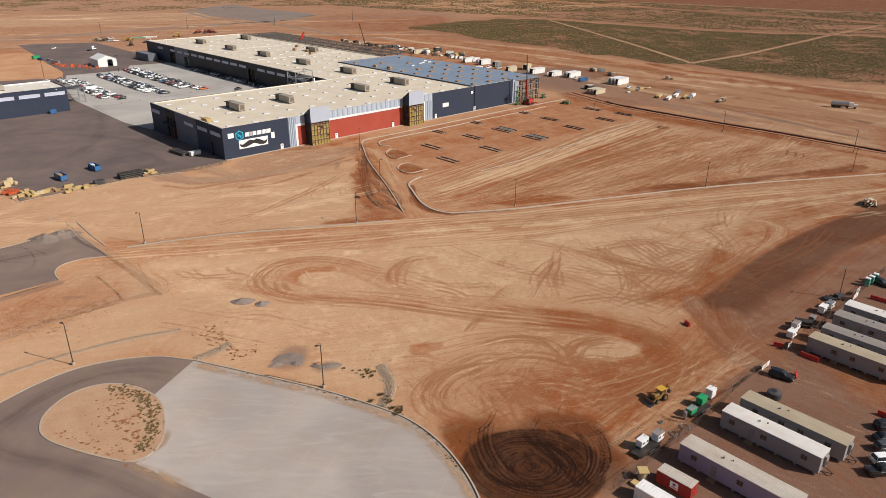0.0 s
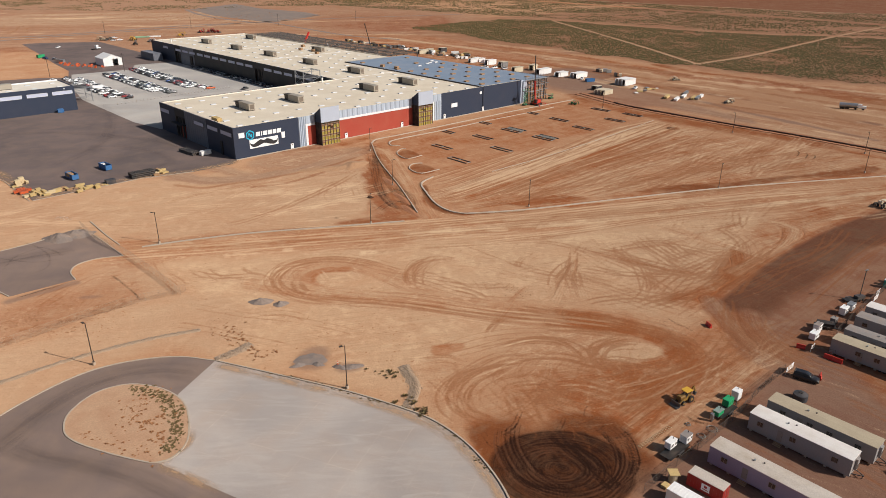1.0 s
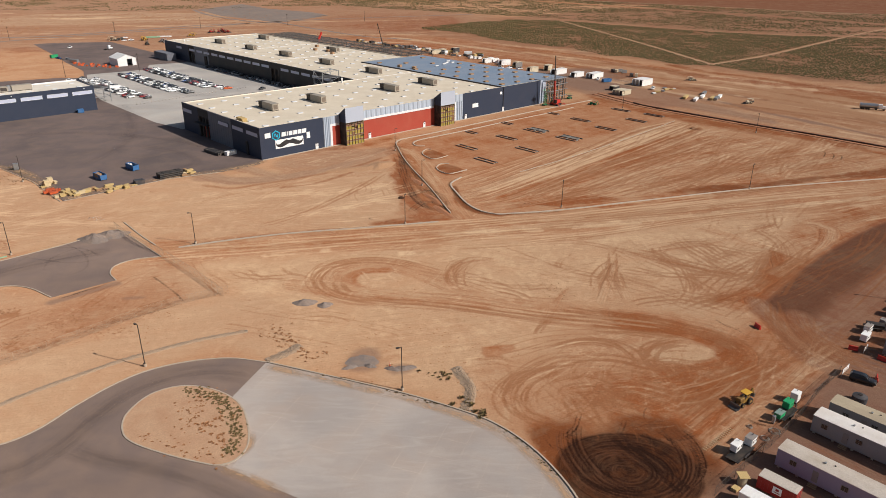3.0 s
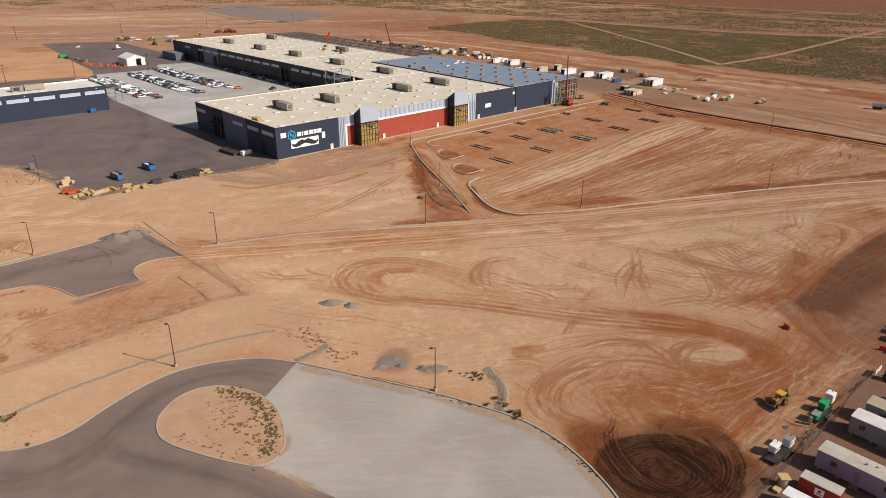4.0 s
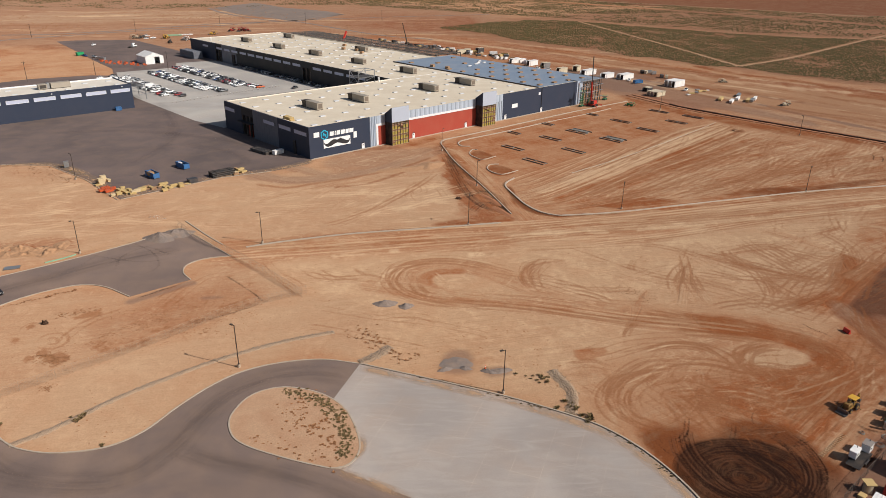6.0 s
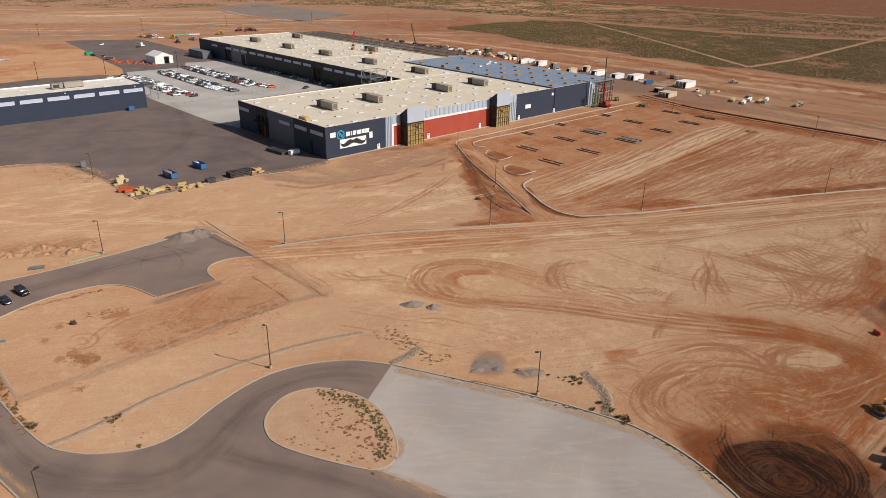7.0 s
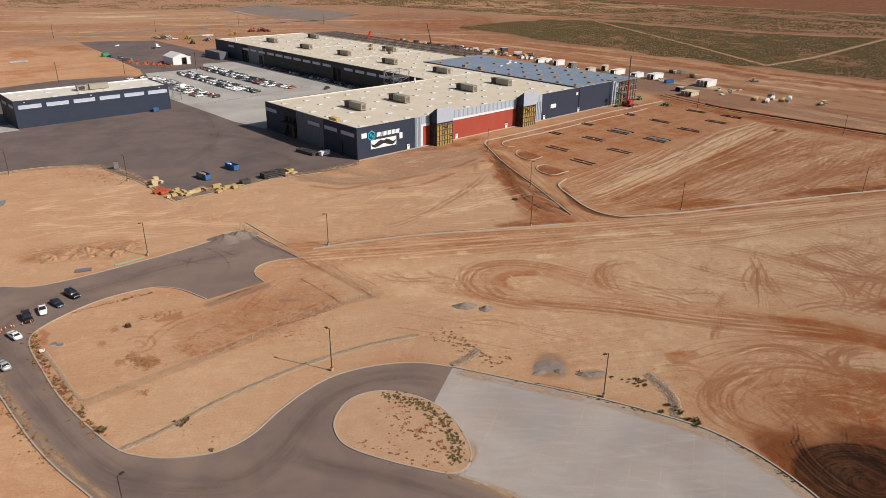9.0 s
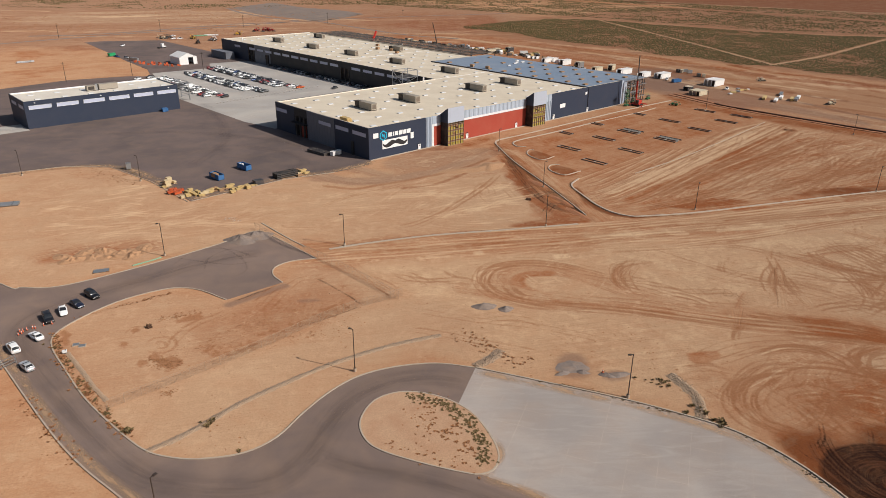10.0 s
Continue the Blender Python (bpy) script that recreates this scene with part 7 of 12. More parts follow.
def strip_window(u, v, along, length, parent, z0=9.15, z1=10.95, lit=True):
    """A clerestory window: a pale pane in a thin frame, proud of its wall. along: 'u' or 'v', facing -v or -u. lit:
    False colours the frame dark for a shaded wall.
    """
    m = pose(u, v, 0) if along == "u" else pose(u, v, 0, 0, 0, 90) @ Matrix.Diagonal((1, -1, 1, 1))
    if along == "v":
        m = Matrix.Translation((u, v, 0)) @ Matrix(((0, 1, 0, 0), (1, 0, 0, 0), (0, 0, 1, 0), (0, 0, 0, 1)))
    bm = bm_new()
    for x0, x1, a, b in ((0, length, z0, z0 + 0.12), (0, length, z1 - 0.12, z1), (0, 0.12, z0 + 0.12, z1 - 0.12), (length - 0.12, length, z0 + 0.12, z1 - 0.12)):
        box(bm, x0, -0.14, a, x1, 0.02, b, m)
    win = part("window", bm, M["white_trim"] if lit else M["dim_panel"], parent, "long clerestory window strip")
    bm = bm_new()
    box(bm, 0.12, -0.06, z0 + 0.12, length - 0.12, 0.01, z1 - 0.12, m)
    part("pane", bm, M["glass_pale"], win, "pale sky-reflecting glass")
    return win


factory = thing("factory_building", "large navy and red factory hall with cream flat roof", "factory", SITE)
T = 0.4
# outer walls, set out round the plan
wall("wall", (0, 0), (31.5, 0), 0, H, T, M["navy"], factory, "navy concrete front panel")
ribbed("cladding", (31.5, 0), (35, 0), 0, H, 0.9, M["steel_panel"], factory, "pale grey ribbed metal", 0.3, 0.8, 0.24)
wall("wall", (35, 0), (118.8, 0), 0, 8.9, T, M["red_panel"], factory, "brick-red front panel")
bm = bm_new()
box(bm, 35, -0.25, 0, 36.1, 0.0, 9.9)
box(bm, 36.1, -0.25, 8.9, 40, 0.0, 9.9)
part("trim", bm, M["white_trim"], factory, "white frame round the red panel")
bm = bm_new()
box(bm, 51, -0.25, 8.9, 98, 0.0, 9.9)
part("trim", bm, M["white_trim"], factory, "white band above the red panel")
bm = bm_new()
box(bm, 108.5, -0.25, 8.9, 113.6, 0.0, 9.9)
box(bm, 112.5, -0.25, 0, 113.6, 0.0, 8.9)
part("trim", bm, M["white_trim"], factory, "white frame round the red panel")
ribbed("cladding", (35, 0), (118.8, 0), 9.9, H, 2.9, M["steel_panel"], factory, "pale ribbed metal band under the roof", 0.28, 0.8, 0.16)
ribbed("cladding", (113.6, -0.05), (118.8, -0.05), 0, 9.9, 1.3, M["steel_panel"], factory, "pale grey ribbed metal")
wall("wall", (118.8, 0), (182.6, 0), 0, H, T, M["navy"], factory, "navy concrete front panel")
wall("wall", (182.6, 0.02), (184.5, 0.02), 0, H, T, M["tower_panel"], factory, "pale end strip")
# end wall in shade; its ribbed metal and window frames are coloured darker for it
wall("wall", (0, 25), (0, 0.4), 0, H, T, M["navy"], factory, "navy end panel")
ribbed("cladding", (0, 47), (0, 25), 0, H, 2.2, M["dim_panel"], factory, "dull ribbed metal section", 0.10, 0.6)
# closed wall coloured near-black for the unlit inside
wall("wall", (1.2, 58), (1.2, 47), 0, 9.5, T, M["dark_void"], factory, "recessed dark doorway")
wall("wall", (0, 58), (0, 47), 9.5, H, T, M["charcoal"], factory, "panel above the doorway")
wall("wall", (0, 75), (0, 58), 0, H, T, M["navy"], factory, "navy end panel")
for _v in (1.6, 14.1, 26.9, 64.4):
    strip_window(-0.36 if _v == 26.9 else 0, _v, "v", 9.9, factory, lit=False)
for _v, _w in ((49.5, 0.5), (53.0, 0.5), (56.5, 0.5)):
    bm = box(bm_new(), -0.3, _v, 0, 0.6, _v + _w, 9.5)
    part("column", bm, M["steel"], factory)
bm = box(bm_new(), -2.4, 46.5, 6.6, 0.3, 58.5, 6.95)
part("canopy", bm, M["charcoal"], factory, "flat dark canopy over the doorway")
bm = bm_new()
box(bm, 0.5, 49.5, 0, 0.9, 52.8, 5.5)
part("door", bm, M["red_panel"], factory, "dull red roller door")
bm = box(bm_new(), -0.5, 10.5, 0, 0.0, 12.2, 6.0)
part("downpipe", bm, M["charcoal"], factory)
# courtyard walls
wall("wall", (103, 75), (0, 75), 0, H, T, M["charcoal"], factory, "dark courtyard wall")
wall("wall", (103, 158), (103, 75), 0, H, T, M["charcoal"], factory, "dark courtyard wall")
wall("wall", (104.2, 169), (104.2, 158), 0, 9.3, T, M["dark_void"], factory, "recessed dark doorway")
wall("wall", (103, 169), (103, 158), 9.3, H, T, M["charcoal"], factory, "panel above the doorway")
wall("wall", (103, 262), (103, 169), 0, H, T, M["charcoal"], factory, "dark courtyard wall")
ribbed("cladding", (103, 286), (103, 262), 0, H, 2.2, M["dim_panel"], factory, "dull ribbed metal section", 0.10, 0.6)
wall("wall", (104.2, 297), (104.2, 286), 0, 9.3, T, M["dark_void"], factory, "recessed dark doorway")
wall("wall", (103, 297), (103, 286), 9.3, H, T, M["charcoal"], factory, "panel above the doorway")
wall("wall", (103, 342), (103, 297), 0, H, T, M["navy"], factory, "navy courtyard wall")
for _k in range(16):
    _v = 120.7 + 12.55 * _k
    if 155 < _v < 170 - 1 or 286 < _v < 298:
        continue
    strip_window(102.62 if 258 < _v < 286 else 103, _v if _v < 330 else 327.0, "v", 9.9, factory, lit=False)
strip_window(103, 95.6, "v", 9.9, factory, lit=False)
strip_window(103, 108.1, "v", 9.9, factory, lit=False)
for _v in (158.4, 163.2, 168.2, 287, 291.5, 296):
    bm = box(bm_new(), 102.8, _v, 0, 103.5, _v + 0.5, 9.3)
    part("column", bm, M["steel"], factory)
bm = box(bm_new(), 102.3, 264.3, 0, 103.1, 268.3, 7.5)
part("door", bm, M["dark_void"], factory, "tall dark door")
wall("wall", (190, 342), (103.4, 342), 0, H, T, M["navy"], factory, "navy rear wall")
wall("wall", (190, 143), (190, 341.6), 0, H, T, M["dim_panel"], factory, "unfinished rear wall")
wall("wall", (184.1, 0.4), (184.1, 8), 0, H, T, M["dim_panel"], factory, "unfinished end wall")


def roof(name, u0, v0, u1, v1, z, material, label):
    bm = box(bm_new(), u0, v0, z - 0.5, u1, v1, z)
    return part(name, bm, material, factory, label)


roof("roof", 0.4, 0.4, 150, 75, HX, M["roof_tan"], "cream membrane roof")
roof("roof", 103.4, 75, 150, 130, HX, M["roof_tan"], "cream membrane roof")
roof("roof", 103.4, 130, 190, 341.6, HX, M["roof_tan"], "cream membrane roof")
roof("roof", 150.4, 0.4, 206, 129.6, HX + 0.12, M["roof_blue"], "blue-grey unfinished roof membrane")


def coping(a, b, label="parapet edge", mat="roof_tan", h=0.42, w=0.5):
    bm = bm_new()
    box(bm, min(a[0], b[0]), min(a[1], b[1]), HX - 0.1, max(a[0], b[0]) + (w if a[0] == b[0] else 0), max(a[1], b[1]) + (w if a[1] == b[1] else 0), HX + h + 0.12)
    return part("parapet", bm, M[mat], factory, label)


coping((0.45, 74.4), (103, 74.4), "pale parapet edge", "roof_pale", 0.3)
coping((103.45, 75), (103.45, 341), "cream parapet edge")
coping((104, 341.0), (189.5, 341.0), "pale parapet edge", "roof_pale", 0.3)
coping((0.42, 0.45), (0.42, 74.4), "cream parapet edge")
coping((0.95, 0.42), (182, 0.42), "cream parapet edge")
coping((149.9, 1.0), (149.9, 129.6), "dark roof edge", "unit_dark", 0.5)
coping((189.4, 143.5), (189.4, 340.9), "cream parapet edge")
coping((150.5, 129.7), (206, 129.7), "pale roof edge", "galv", 0.3, 0.4)
for _m, _a, _b in ((0.0, (103.5, 74.95), (150, 75.15)), (0, (103.5, 176), (189, 176.25)), (0, (103.5, 242), (189, 242.25))):
    bm = box(bm_new(), *_a, HX, *_b, HX + 0.12)
    part("roof_seam", bm, M["white_trim"], factory, "raised white roof seam")


def entry_tower(u0, u1):
    """A glazed entry bay without its glass: yellow sheathing behind a dark lattice, under a pale screen."""
    bm = bm_new()
    prism(bm, [(-4.8, 10.4), (-4.8, 17.0), (-4.5, 17.0), (0.4, 13.6), (0.4, 10.4)], u0, u1, "x")
    part("tower_screen", bm, M["tower_panel"], factory, "pale blue-grey metal screen above the entrance")
    # the left side wall is coloured near-black for the shade on it
    bm = bm_new()
    box(bm, u0 - 0.05, -4.7, 0, u0 + 0.15, -0.01, 10.4)
    part("side_wall", bm, M["dark_void"], factory, "dark unglazed side of the entrance")
    bm = box(bm_new(), u1 - 0.15, -4.7, 0, u1, -0.01, 10.4)
    part("side_wall", bm, M["yellow_board"], factory, "yellow sheathed side of the entrance")
    nx, rows = 6, "yybyybyybyyb "                             # boards from the ground up: yellow, brown, none
    nz = len(rows)
    part("sheathing", box(bm_new(), u0 + 0.3, -3.7, 0, u1 - 0.3, -3.5, 10.3), M["brown_board"], factory, "brown backing behind the boards")
    # thin navy sheet added over the screen's left side to paint its shade
    bm = bm_new()
    prism(bm, [(-4.81, 10.4), (-4.81, 17.0), (-4.5, 17.01), (0.4, 13.61), (0.4, 10.4)], u0 - 0.12, u0 - 0.004, "x")
    part("side_panel", bm, M["navy"], factory, "dark glossy side of the entrance screen")
    rng = random.Random(int(u0))
    sx, sz = (u1 - u0 - 0.4) / nx, 10.4 / nz
    board = {c: mesh_of(box(bm_new(), 0.07, -0.12, 0.03, sx - 0.07, 0, sz - 0.03), "board", M[n]) for c, n in (("y", "yellow_board"), ("b", "brown_board"))}
    for i in range(nx):
        for j, c in enumerate(rows):
            if c == " " or rng.random() < 0.01 + 0.006 * j:
                continue
            ob = new("board", board[c if rng.random() < 0.93 else "b"])
            ob.parent = factory
            ob.location = (u0 + 0.2 + i * sx, -4.35 - 0.06 * rng.random(), j * sz)
    upright, rail = bm_new(), bm_new()
    for i in range(nx + 1):
        x = u0 + 0.2 + i * sx
        box(upright, x - 0.06, -4.8, 0, x + 0.06, -4.5, 10.4)
    part("mullion_frame", upright, M["rusty"], factory, "dark uprights of the curtain wall without glass")
    for j in range(nz + 1):
        if j == nz or rows[j] != "y" or rows[j - 1] != "y":
            z = min(10.32, j * sz)
            box(rail, u0 + 0.2, -4.74, z - 0.05, u1 - 0.2, -4.56, z + 0.05)
    part("transom_frame", rail, M["frame_tan"], factory, "tan curtain-wall transoms without glass")


entry_tower(40.4, 50.4)
entry_tower(98.7, 108.5)


def front_door(u):
    bm = box(bm_new(), u - 0.75, -0.32, 0, u + 0.75, -0.26, 2.4)
    d = part("door", bm, M["white_trim"], factory, "white exit door")
    part("door_window", box(bm_new(), u - 0.2, -0.36, 1.5, u + 0.2, -0.325, 2.0), M["window_dark"], d)
    part("wall_lamp", box(bm_new(), u - 0.3, -0.6, 2.7, u + 0.3, -0.26, 2.95), M["charcoal"], d)


for _u in (27.4, 57.0, 91.5, 121.0, 150.5):
    front_door(_u)
for _a, _b in ((0, 39.6), (51.4, 97.8), (109.2, 184)):
    part("footing", box(bm_new(), _a, -1.3, -0.05, _b, -0.4, 0.14), M["kerb_new"], factory, "pale concrete footing strip")
part("downpipe", tube(bm_new(), (150.4, -0.25, 0), (150.4, -0.25, H), 0.14), M["charcoal"], factory)
for _a, _b, _c, _d in ((126.2, 130.6, 5.1, 7.2), (147.8, 149.4, 9.6, 11.0), (2.3, 5.0, 8.7, 10.8), (22.6, 24.3, 5.6, 8.3)):
    part("sign_board", box(bm_new(), _a, -0.1, _c, _b, -0.004, _d), M["sign_white"], factory, "plain white board on the front")
# emblem: a cyan hexagon with a stroke, six bars for the name, and a moustache on a white board
bm = bm_new()
prism(bm, [(7.6 + 2.1 * math.cos(radians(60 * k + 30)), 9.25 + 2.25 * math.sin(radians(60 * k + 30))) for k in range(6)], -0.12, -0.004, "y")
badge = part("sign_badge", bm, M["cyan"], factory, "cyan hexagonal badge")
bm = prism(bm_new(), [(7.6 + 1.62 * math.cos(radians(60 * k + 30)), 9.25 + 1.75 * math.sin(radians(60 * k + 30))) for k in range(6)], -0.15, -0.125, "y")
inner = part("badge_core", bm, M["navy"], badge)
bm = bm_new()
for _o in ([(6.8, 8.9), (7.15, 8.8), (7.15, 10.1), (6.8, 10.2)], [(8.05, 8.3), (8.4, 8.4), (8.4, 9.7), (8.05, 9.6)], [(6.9, 10.2), (7.3, 10.2), (8.3, 8.35), (7.9, 8.35)]):
    prism(bm, _o, -0.18, -0.152, "y")
part("badge_stroke", bm, M["cyan"], badge)
for _k, _w in enumerate((2.2, 0.65, 2.0, 2.2, 1.8, 2.3)):
    _x = 10.2 + (0, 2.45, 3.4, 5.6, 7.95, 9.85)[_k] * 1.03
    bm = prism(bm_new(), [(_x, 8.3), (_x + _w - 0.2, 8.3), (_x + _w, 10.1), (_x + 0.2, 10.1)], -0.1, -0.004, "y")
    part("sign_bar", bm, M["sign_white"], factory, "white bar of the painted sign")
board = part("sign_board", prism(bm_new(), [(7.0, 3.4), (20.8, 3.4), (20.8, 7.2), (7.0, 7.2)], -0.1, -0.004, "y"), M["sign_white"], factory, "white board with a black moustache")
bm = bm_new()
_top = [(7.3, 6.0), (7.9, 5.3), (9.0, 5.2), (10.6, 6.1), (12.3, 6.8), (13.9, 6.2)]
_bot = [(13.9, 5.0), (12.6, 4.7), (11.1, 4.1), (9.2, 3.8), (7.9, 4.3), (7.3, 5.1)]
_left = _top + _bot
prism(bm, _left, -0.14, -0.104, "y")
prism(bm, [(27.8 - x, z) for x, z in _left[::-1]], -0.14, -0.104, "y")
part("moustache", bm, M["charcoal"], board, "black moustache shape")
# things on the roof
def skylight_mesh():
    bm = bm_new()
    prism(bm, [(-0.85, 0), (0.85, 0), (0.85, 0.2), (0.5, 0.36), (-0.5, 0.36), (-0.85, 0.2)], -1.3, 1.3, "y")
    return mesh_of(bm, "skylight", M["skylight"])


UNITS = [(23.0, 24.5), (50.0, 25.0), (96.5, 25.0), (125.0, 26.0), (127.0, 78.0), (127.0, 129.0), (128.0, 182.5), (127.5, 232), (128.5, 285), (168.0, 181), (171.5, 290)]
sky_me = skylight_mesh()
for _i in range(15):
    for _k in range(27):
        _u, _v = 5.5 + 12.4 * _i, 4.2 + 12.45 * _k
        inside = (_u < 149 and _v < 73) or (104 < _u < 149 and _v < 130) or (104 < _u < 188 and 131 < _v < 340)
        if not inside or any(a - 3 < _u < a + 6 and b - 4 < _v < b + 21 for a, b in UNITS):
            continue
        ob = new("skylight", sky_me)
        ob.parent, ob.location = factory, (_u, _v, HX)
        ob.rotation_euler = (0, 0, radians(90))
hatch = thing("roof_curb", "weathered plywood roof curb on the blue-grey roof", "roof curb", group="plywood curbs on the roof", bm=box(box(bm_new(), -1.4, -0.95, 0, 1.4, 0.95, 0.55), -1.5, -1.05, 0.55, 1.5, 1.05, 0.63), material=M["ply"])
_spots = [(156.8 + 13.05 * i, 7 + 12.4 * k) for i in range(4) for k in range(10) if not (k > 5 and (i + k) % 3)]
hatch.matrix_basis = SITE @ pose(*_spots[0], HX + 0.12)
for _s in _spots[1:]:
    copy_thing(hatch, SITE @ pose(*_s, HX + 0.12))


def roof_unit():
    ob = thing("rooftop_unit", "long tan rooftop air handler with dark louvred end", "air handler", group="air handlers on the roof")
    part("base", box(bm_new(), 0.2, 0.2, 0, 2.9, 14.2, 0.35), M["unit_dark"], ob)
    part("casing", box(bm_new(), 0, 0, 0.35, 3.1, 9.6, 3.3), M["unit_tan"], ob)
    part("intake_box", box(bm_new(), 0.1, 9.604, 0.35, 3.0, 13.2, 2.7), M["unit_dark"], ob, "dark louvred intake box")
    part("roof_cap", box(bm_new(), -0.12, -0.12, 3.302, 3.22, 9.7, 3.42), M["unit_tan"], ob)
    part("hood", prism(bm_new(), [(9.72, 2.75), (14.4, 2.75), (14.4, 2.9), (9.72, 3.4)], -0.1, 3.2, "x"), M["unit_dark"], ob, "sloping dark rain hood")
    for k in range(5):
        part("panel", box(bm_new(), -0.025, 0.1 + 1.88 * k, 0.5, -0.005, 1.96 + 1.88 * k, 3.15), M["unit_tan"], ob)
    for k in range(4):
        part("louvre", box(bm_new(), 0.05, 9.9, 0.6 + 0.52 * k, 0.096, 13.0, 0.85 + 0.52 * k), M["unit_dark"], ob)
    part("end_louvre", box(bm_new(), 0.45, -0.02, 0.8, 2.65, -0.004, 2.95), M["unit_brown"], ob, "brown louvred end panel")
    part("curb_rail", box(bm_new(), 3.104, 0.2, 0.0, 3.3, 13.8, 0.3), M["galv"], ob)
    return ob


unit = roof_unit()
unit.matrix_basis = SITE @ pose(UNITS[0][0], UNITS[0][1] + 3.6, HX)
for _s in UNITS[1:]:
    copy_thing(unit, SITE @ pose(_s[0], _s[1] + 3.6, HX))


def timber_stack(m, size, label, n=5, material="timber", group="", name="timber_pallet", category="pallet"):
    """Boards banded on bearers, in two or three uneven lifts."""
    ob = thing(name, label, category, m, group)
    rng = random.Random(int(size[0] * 100 + size[1] * 10 + n))
    L, W, Hh = size
    for x in (-L / 2, L / 2 - 0.15):
        part("bearer", box(bm_new(), x, -W / 2, 0, x + 0.15, W / 2, 0.12), M["ply"], ob)
    z = 0.12
    for k in range(n):
        h = (Hh - 0.12) / n
        dx, dy = rng.uniform(-0.08, 0.08) * L, rng.uniform(-0.06, 0.06) * W
        part("board_layer", box(bm_new(), -L / 2 + dx, -W / 2 + dy, z, L / 2 + dx - rng.random() * 0.2 * L, W / 2 + dy, z + h - 0.03), M[material], ob)
        z += h
    return ob


timber_stack(SITE @ pose(3.2, 20.5, HX, 0, 0, 88), (6.5, 2.2, 1.4), "stack of pale timber on the cream roof", 4)
for _s in ((163, 205), (166, 192), (160, 178), (156, 96), (158, 84), (176, 222)):
    timber_stack(SITE @ pose(*_s, HX + 0.13, 0, 0, 20), (3.0, 2.2, 1.6), "pallet of wrapped pinkish roofing rolls on the roof", 2, "ply", "pallets on the roof")
for _x, _y in [(-12.4, 487.1), (-9.3, 480.8), (-15.0, 474.5), (-13.4, 478.9), (-19.9, 464.1)]:
    timber_stack(pose(_x, _y, HX + 0.13, 0, 0, SITE_TURN), (2.6, 1.1, 0.7), "white membrane rolls stacked on the blue-grey roof", 2, "white_paint", "membrane rolls on the roof", "membrane_rolls", "rolls")
vent = thing("roof_vent", "short pale vent pipe on the cream roof", "vent", SITE @ pose(93, 72, HX))
part("pipe", tube(bm_new(), (0, 0, 0), (0, 0, 2.4), 0.45, 10), M["white_paint"], vent)
part("cap", tube(bm_new(), (0, 0, 2.4), (0, 0, 2.8), 0.6, 10, 0.3), M["white_paint"], vent)
copy_thing(vent, SITE @ pose(110, 318, HX))


# ---- the second hall ----
hall = thing("warehouse", "long low navy hall with clerestory windows and cream roof", "warehouse", SITE @ pose(-91.3, 152, 0))
LU, LV = 75.4, 28.0
wall("wall", (0, 0), (LU, 0), 0, 13.2, T, M["navy"], hall, "navy front panel")
wall("wall", (0, LV), (0, 0.4), 0, 13.2, T, M["navy"], hall, "navy end wall")
wall("wall", (LU, 0.4), (LU, LV), 0, 13.2, T, M["navy"], hall, "navy end wall")
wall("wall", (LU, LV), (0, LV), 0, 13.2, T, M["navy"], hall, "navy rear wall")
part("roof", box(bm_new(), 0.4, 0.4, 12.2, LU - 0.4, LV - 0.4, 12.7), M["roof_pale"], hall, "pale membrane roof")
part("parapet", box(bm_new(), 0.5, LV - 0.9, 12.7, LU - 0.5, LV - 0.45, 13.3), M["white_trim"], hall, "white parapet edge")
for _k in range(6):
    strip_window(1.9 + 12.45 * _k, -0.002, "u", 10.1, hall)
strip_window(-0.002, 1.0, "v", 9.6, hall, lit=False)
strip_window(-0.002, 14.5, "v", 9.6, hall, lit=False)
for _k, _z in ((4.5, 12.0), (35, 12.0), (70, 12.0)):
    part("wall_lamp", box(bm_new(), _k, -0.5, _z, _k + 0.6, -0.01, _z + 0.35), M["white_trim"], hall)
for _i in range(6):
    for _k in range(2):
        ob = new("skylight", sky_me)
        ob.parent, ob.location, ob.rotation_euler = hall, (7.6 + 12.4 * _i, 5.0 + 13.5 * _k, 12.7), (0, 0, radians(90))
rack = thing("rooftop_unit", "tan rooftop air units beside each other on the hall", "air handler", SITE @ pose(-58.5, 163.5, 12.7))
part("casing", box(bm_new(), 0, 0, 0.3, 4.0, 3.4, 2.8), M["unit_tan"], rack)
part("fan_panel", box(bm_new(), 0.5, -0.08, 0.7, 3.5, -0.005, 2.4), M["unit_dark"], rack)
part("duct", box(bm_new(), 4.2, 0.8, 0.3, 5.4, 2.6, 3.2), M["galv"], rack)
part("casing", box(bm_new(), 6.0, 0.2, 0.3, 15.5, 3.6, 3.0), M["unit_tan"], rack)
part("curb", box(bm_new(), 0, 0.4, 0, 15.5, 3.2, 0.3), M["unit_dark"], rack)


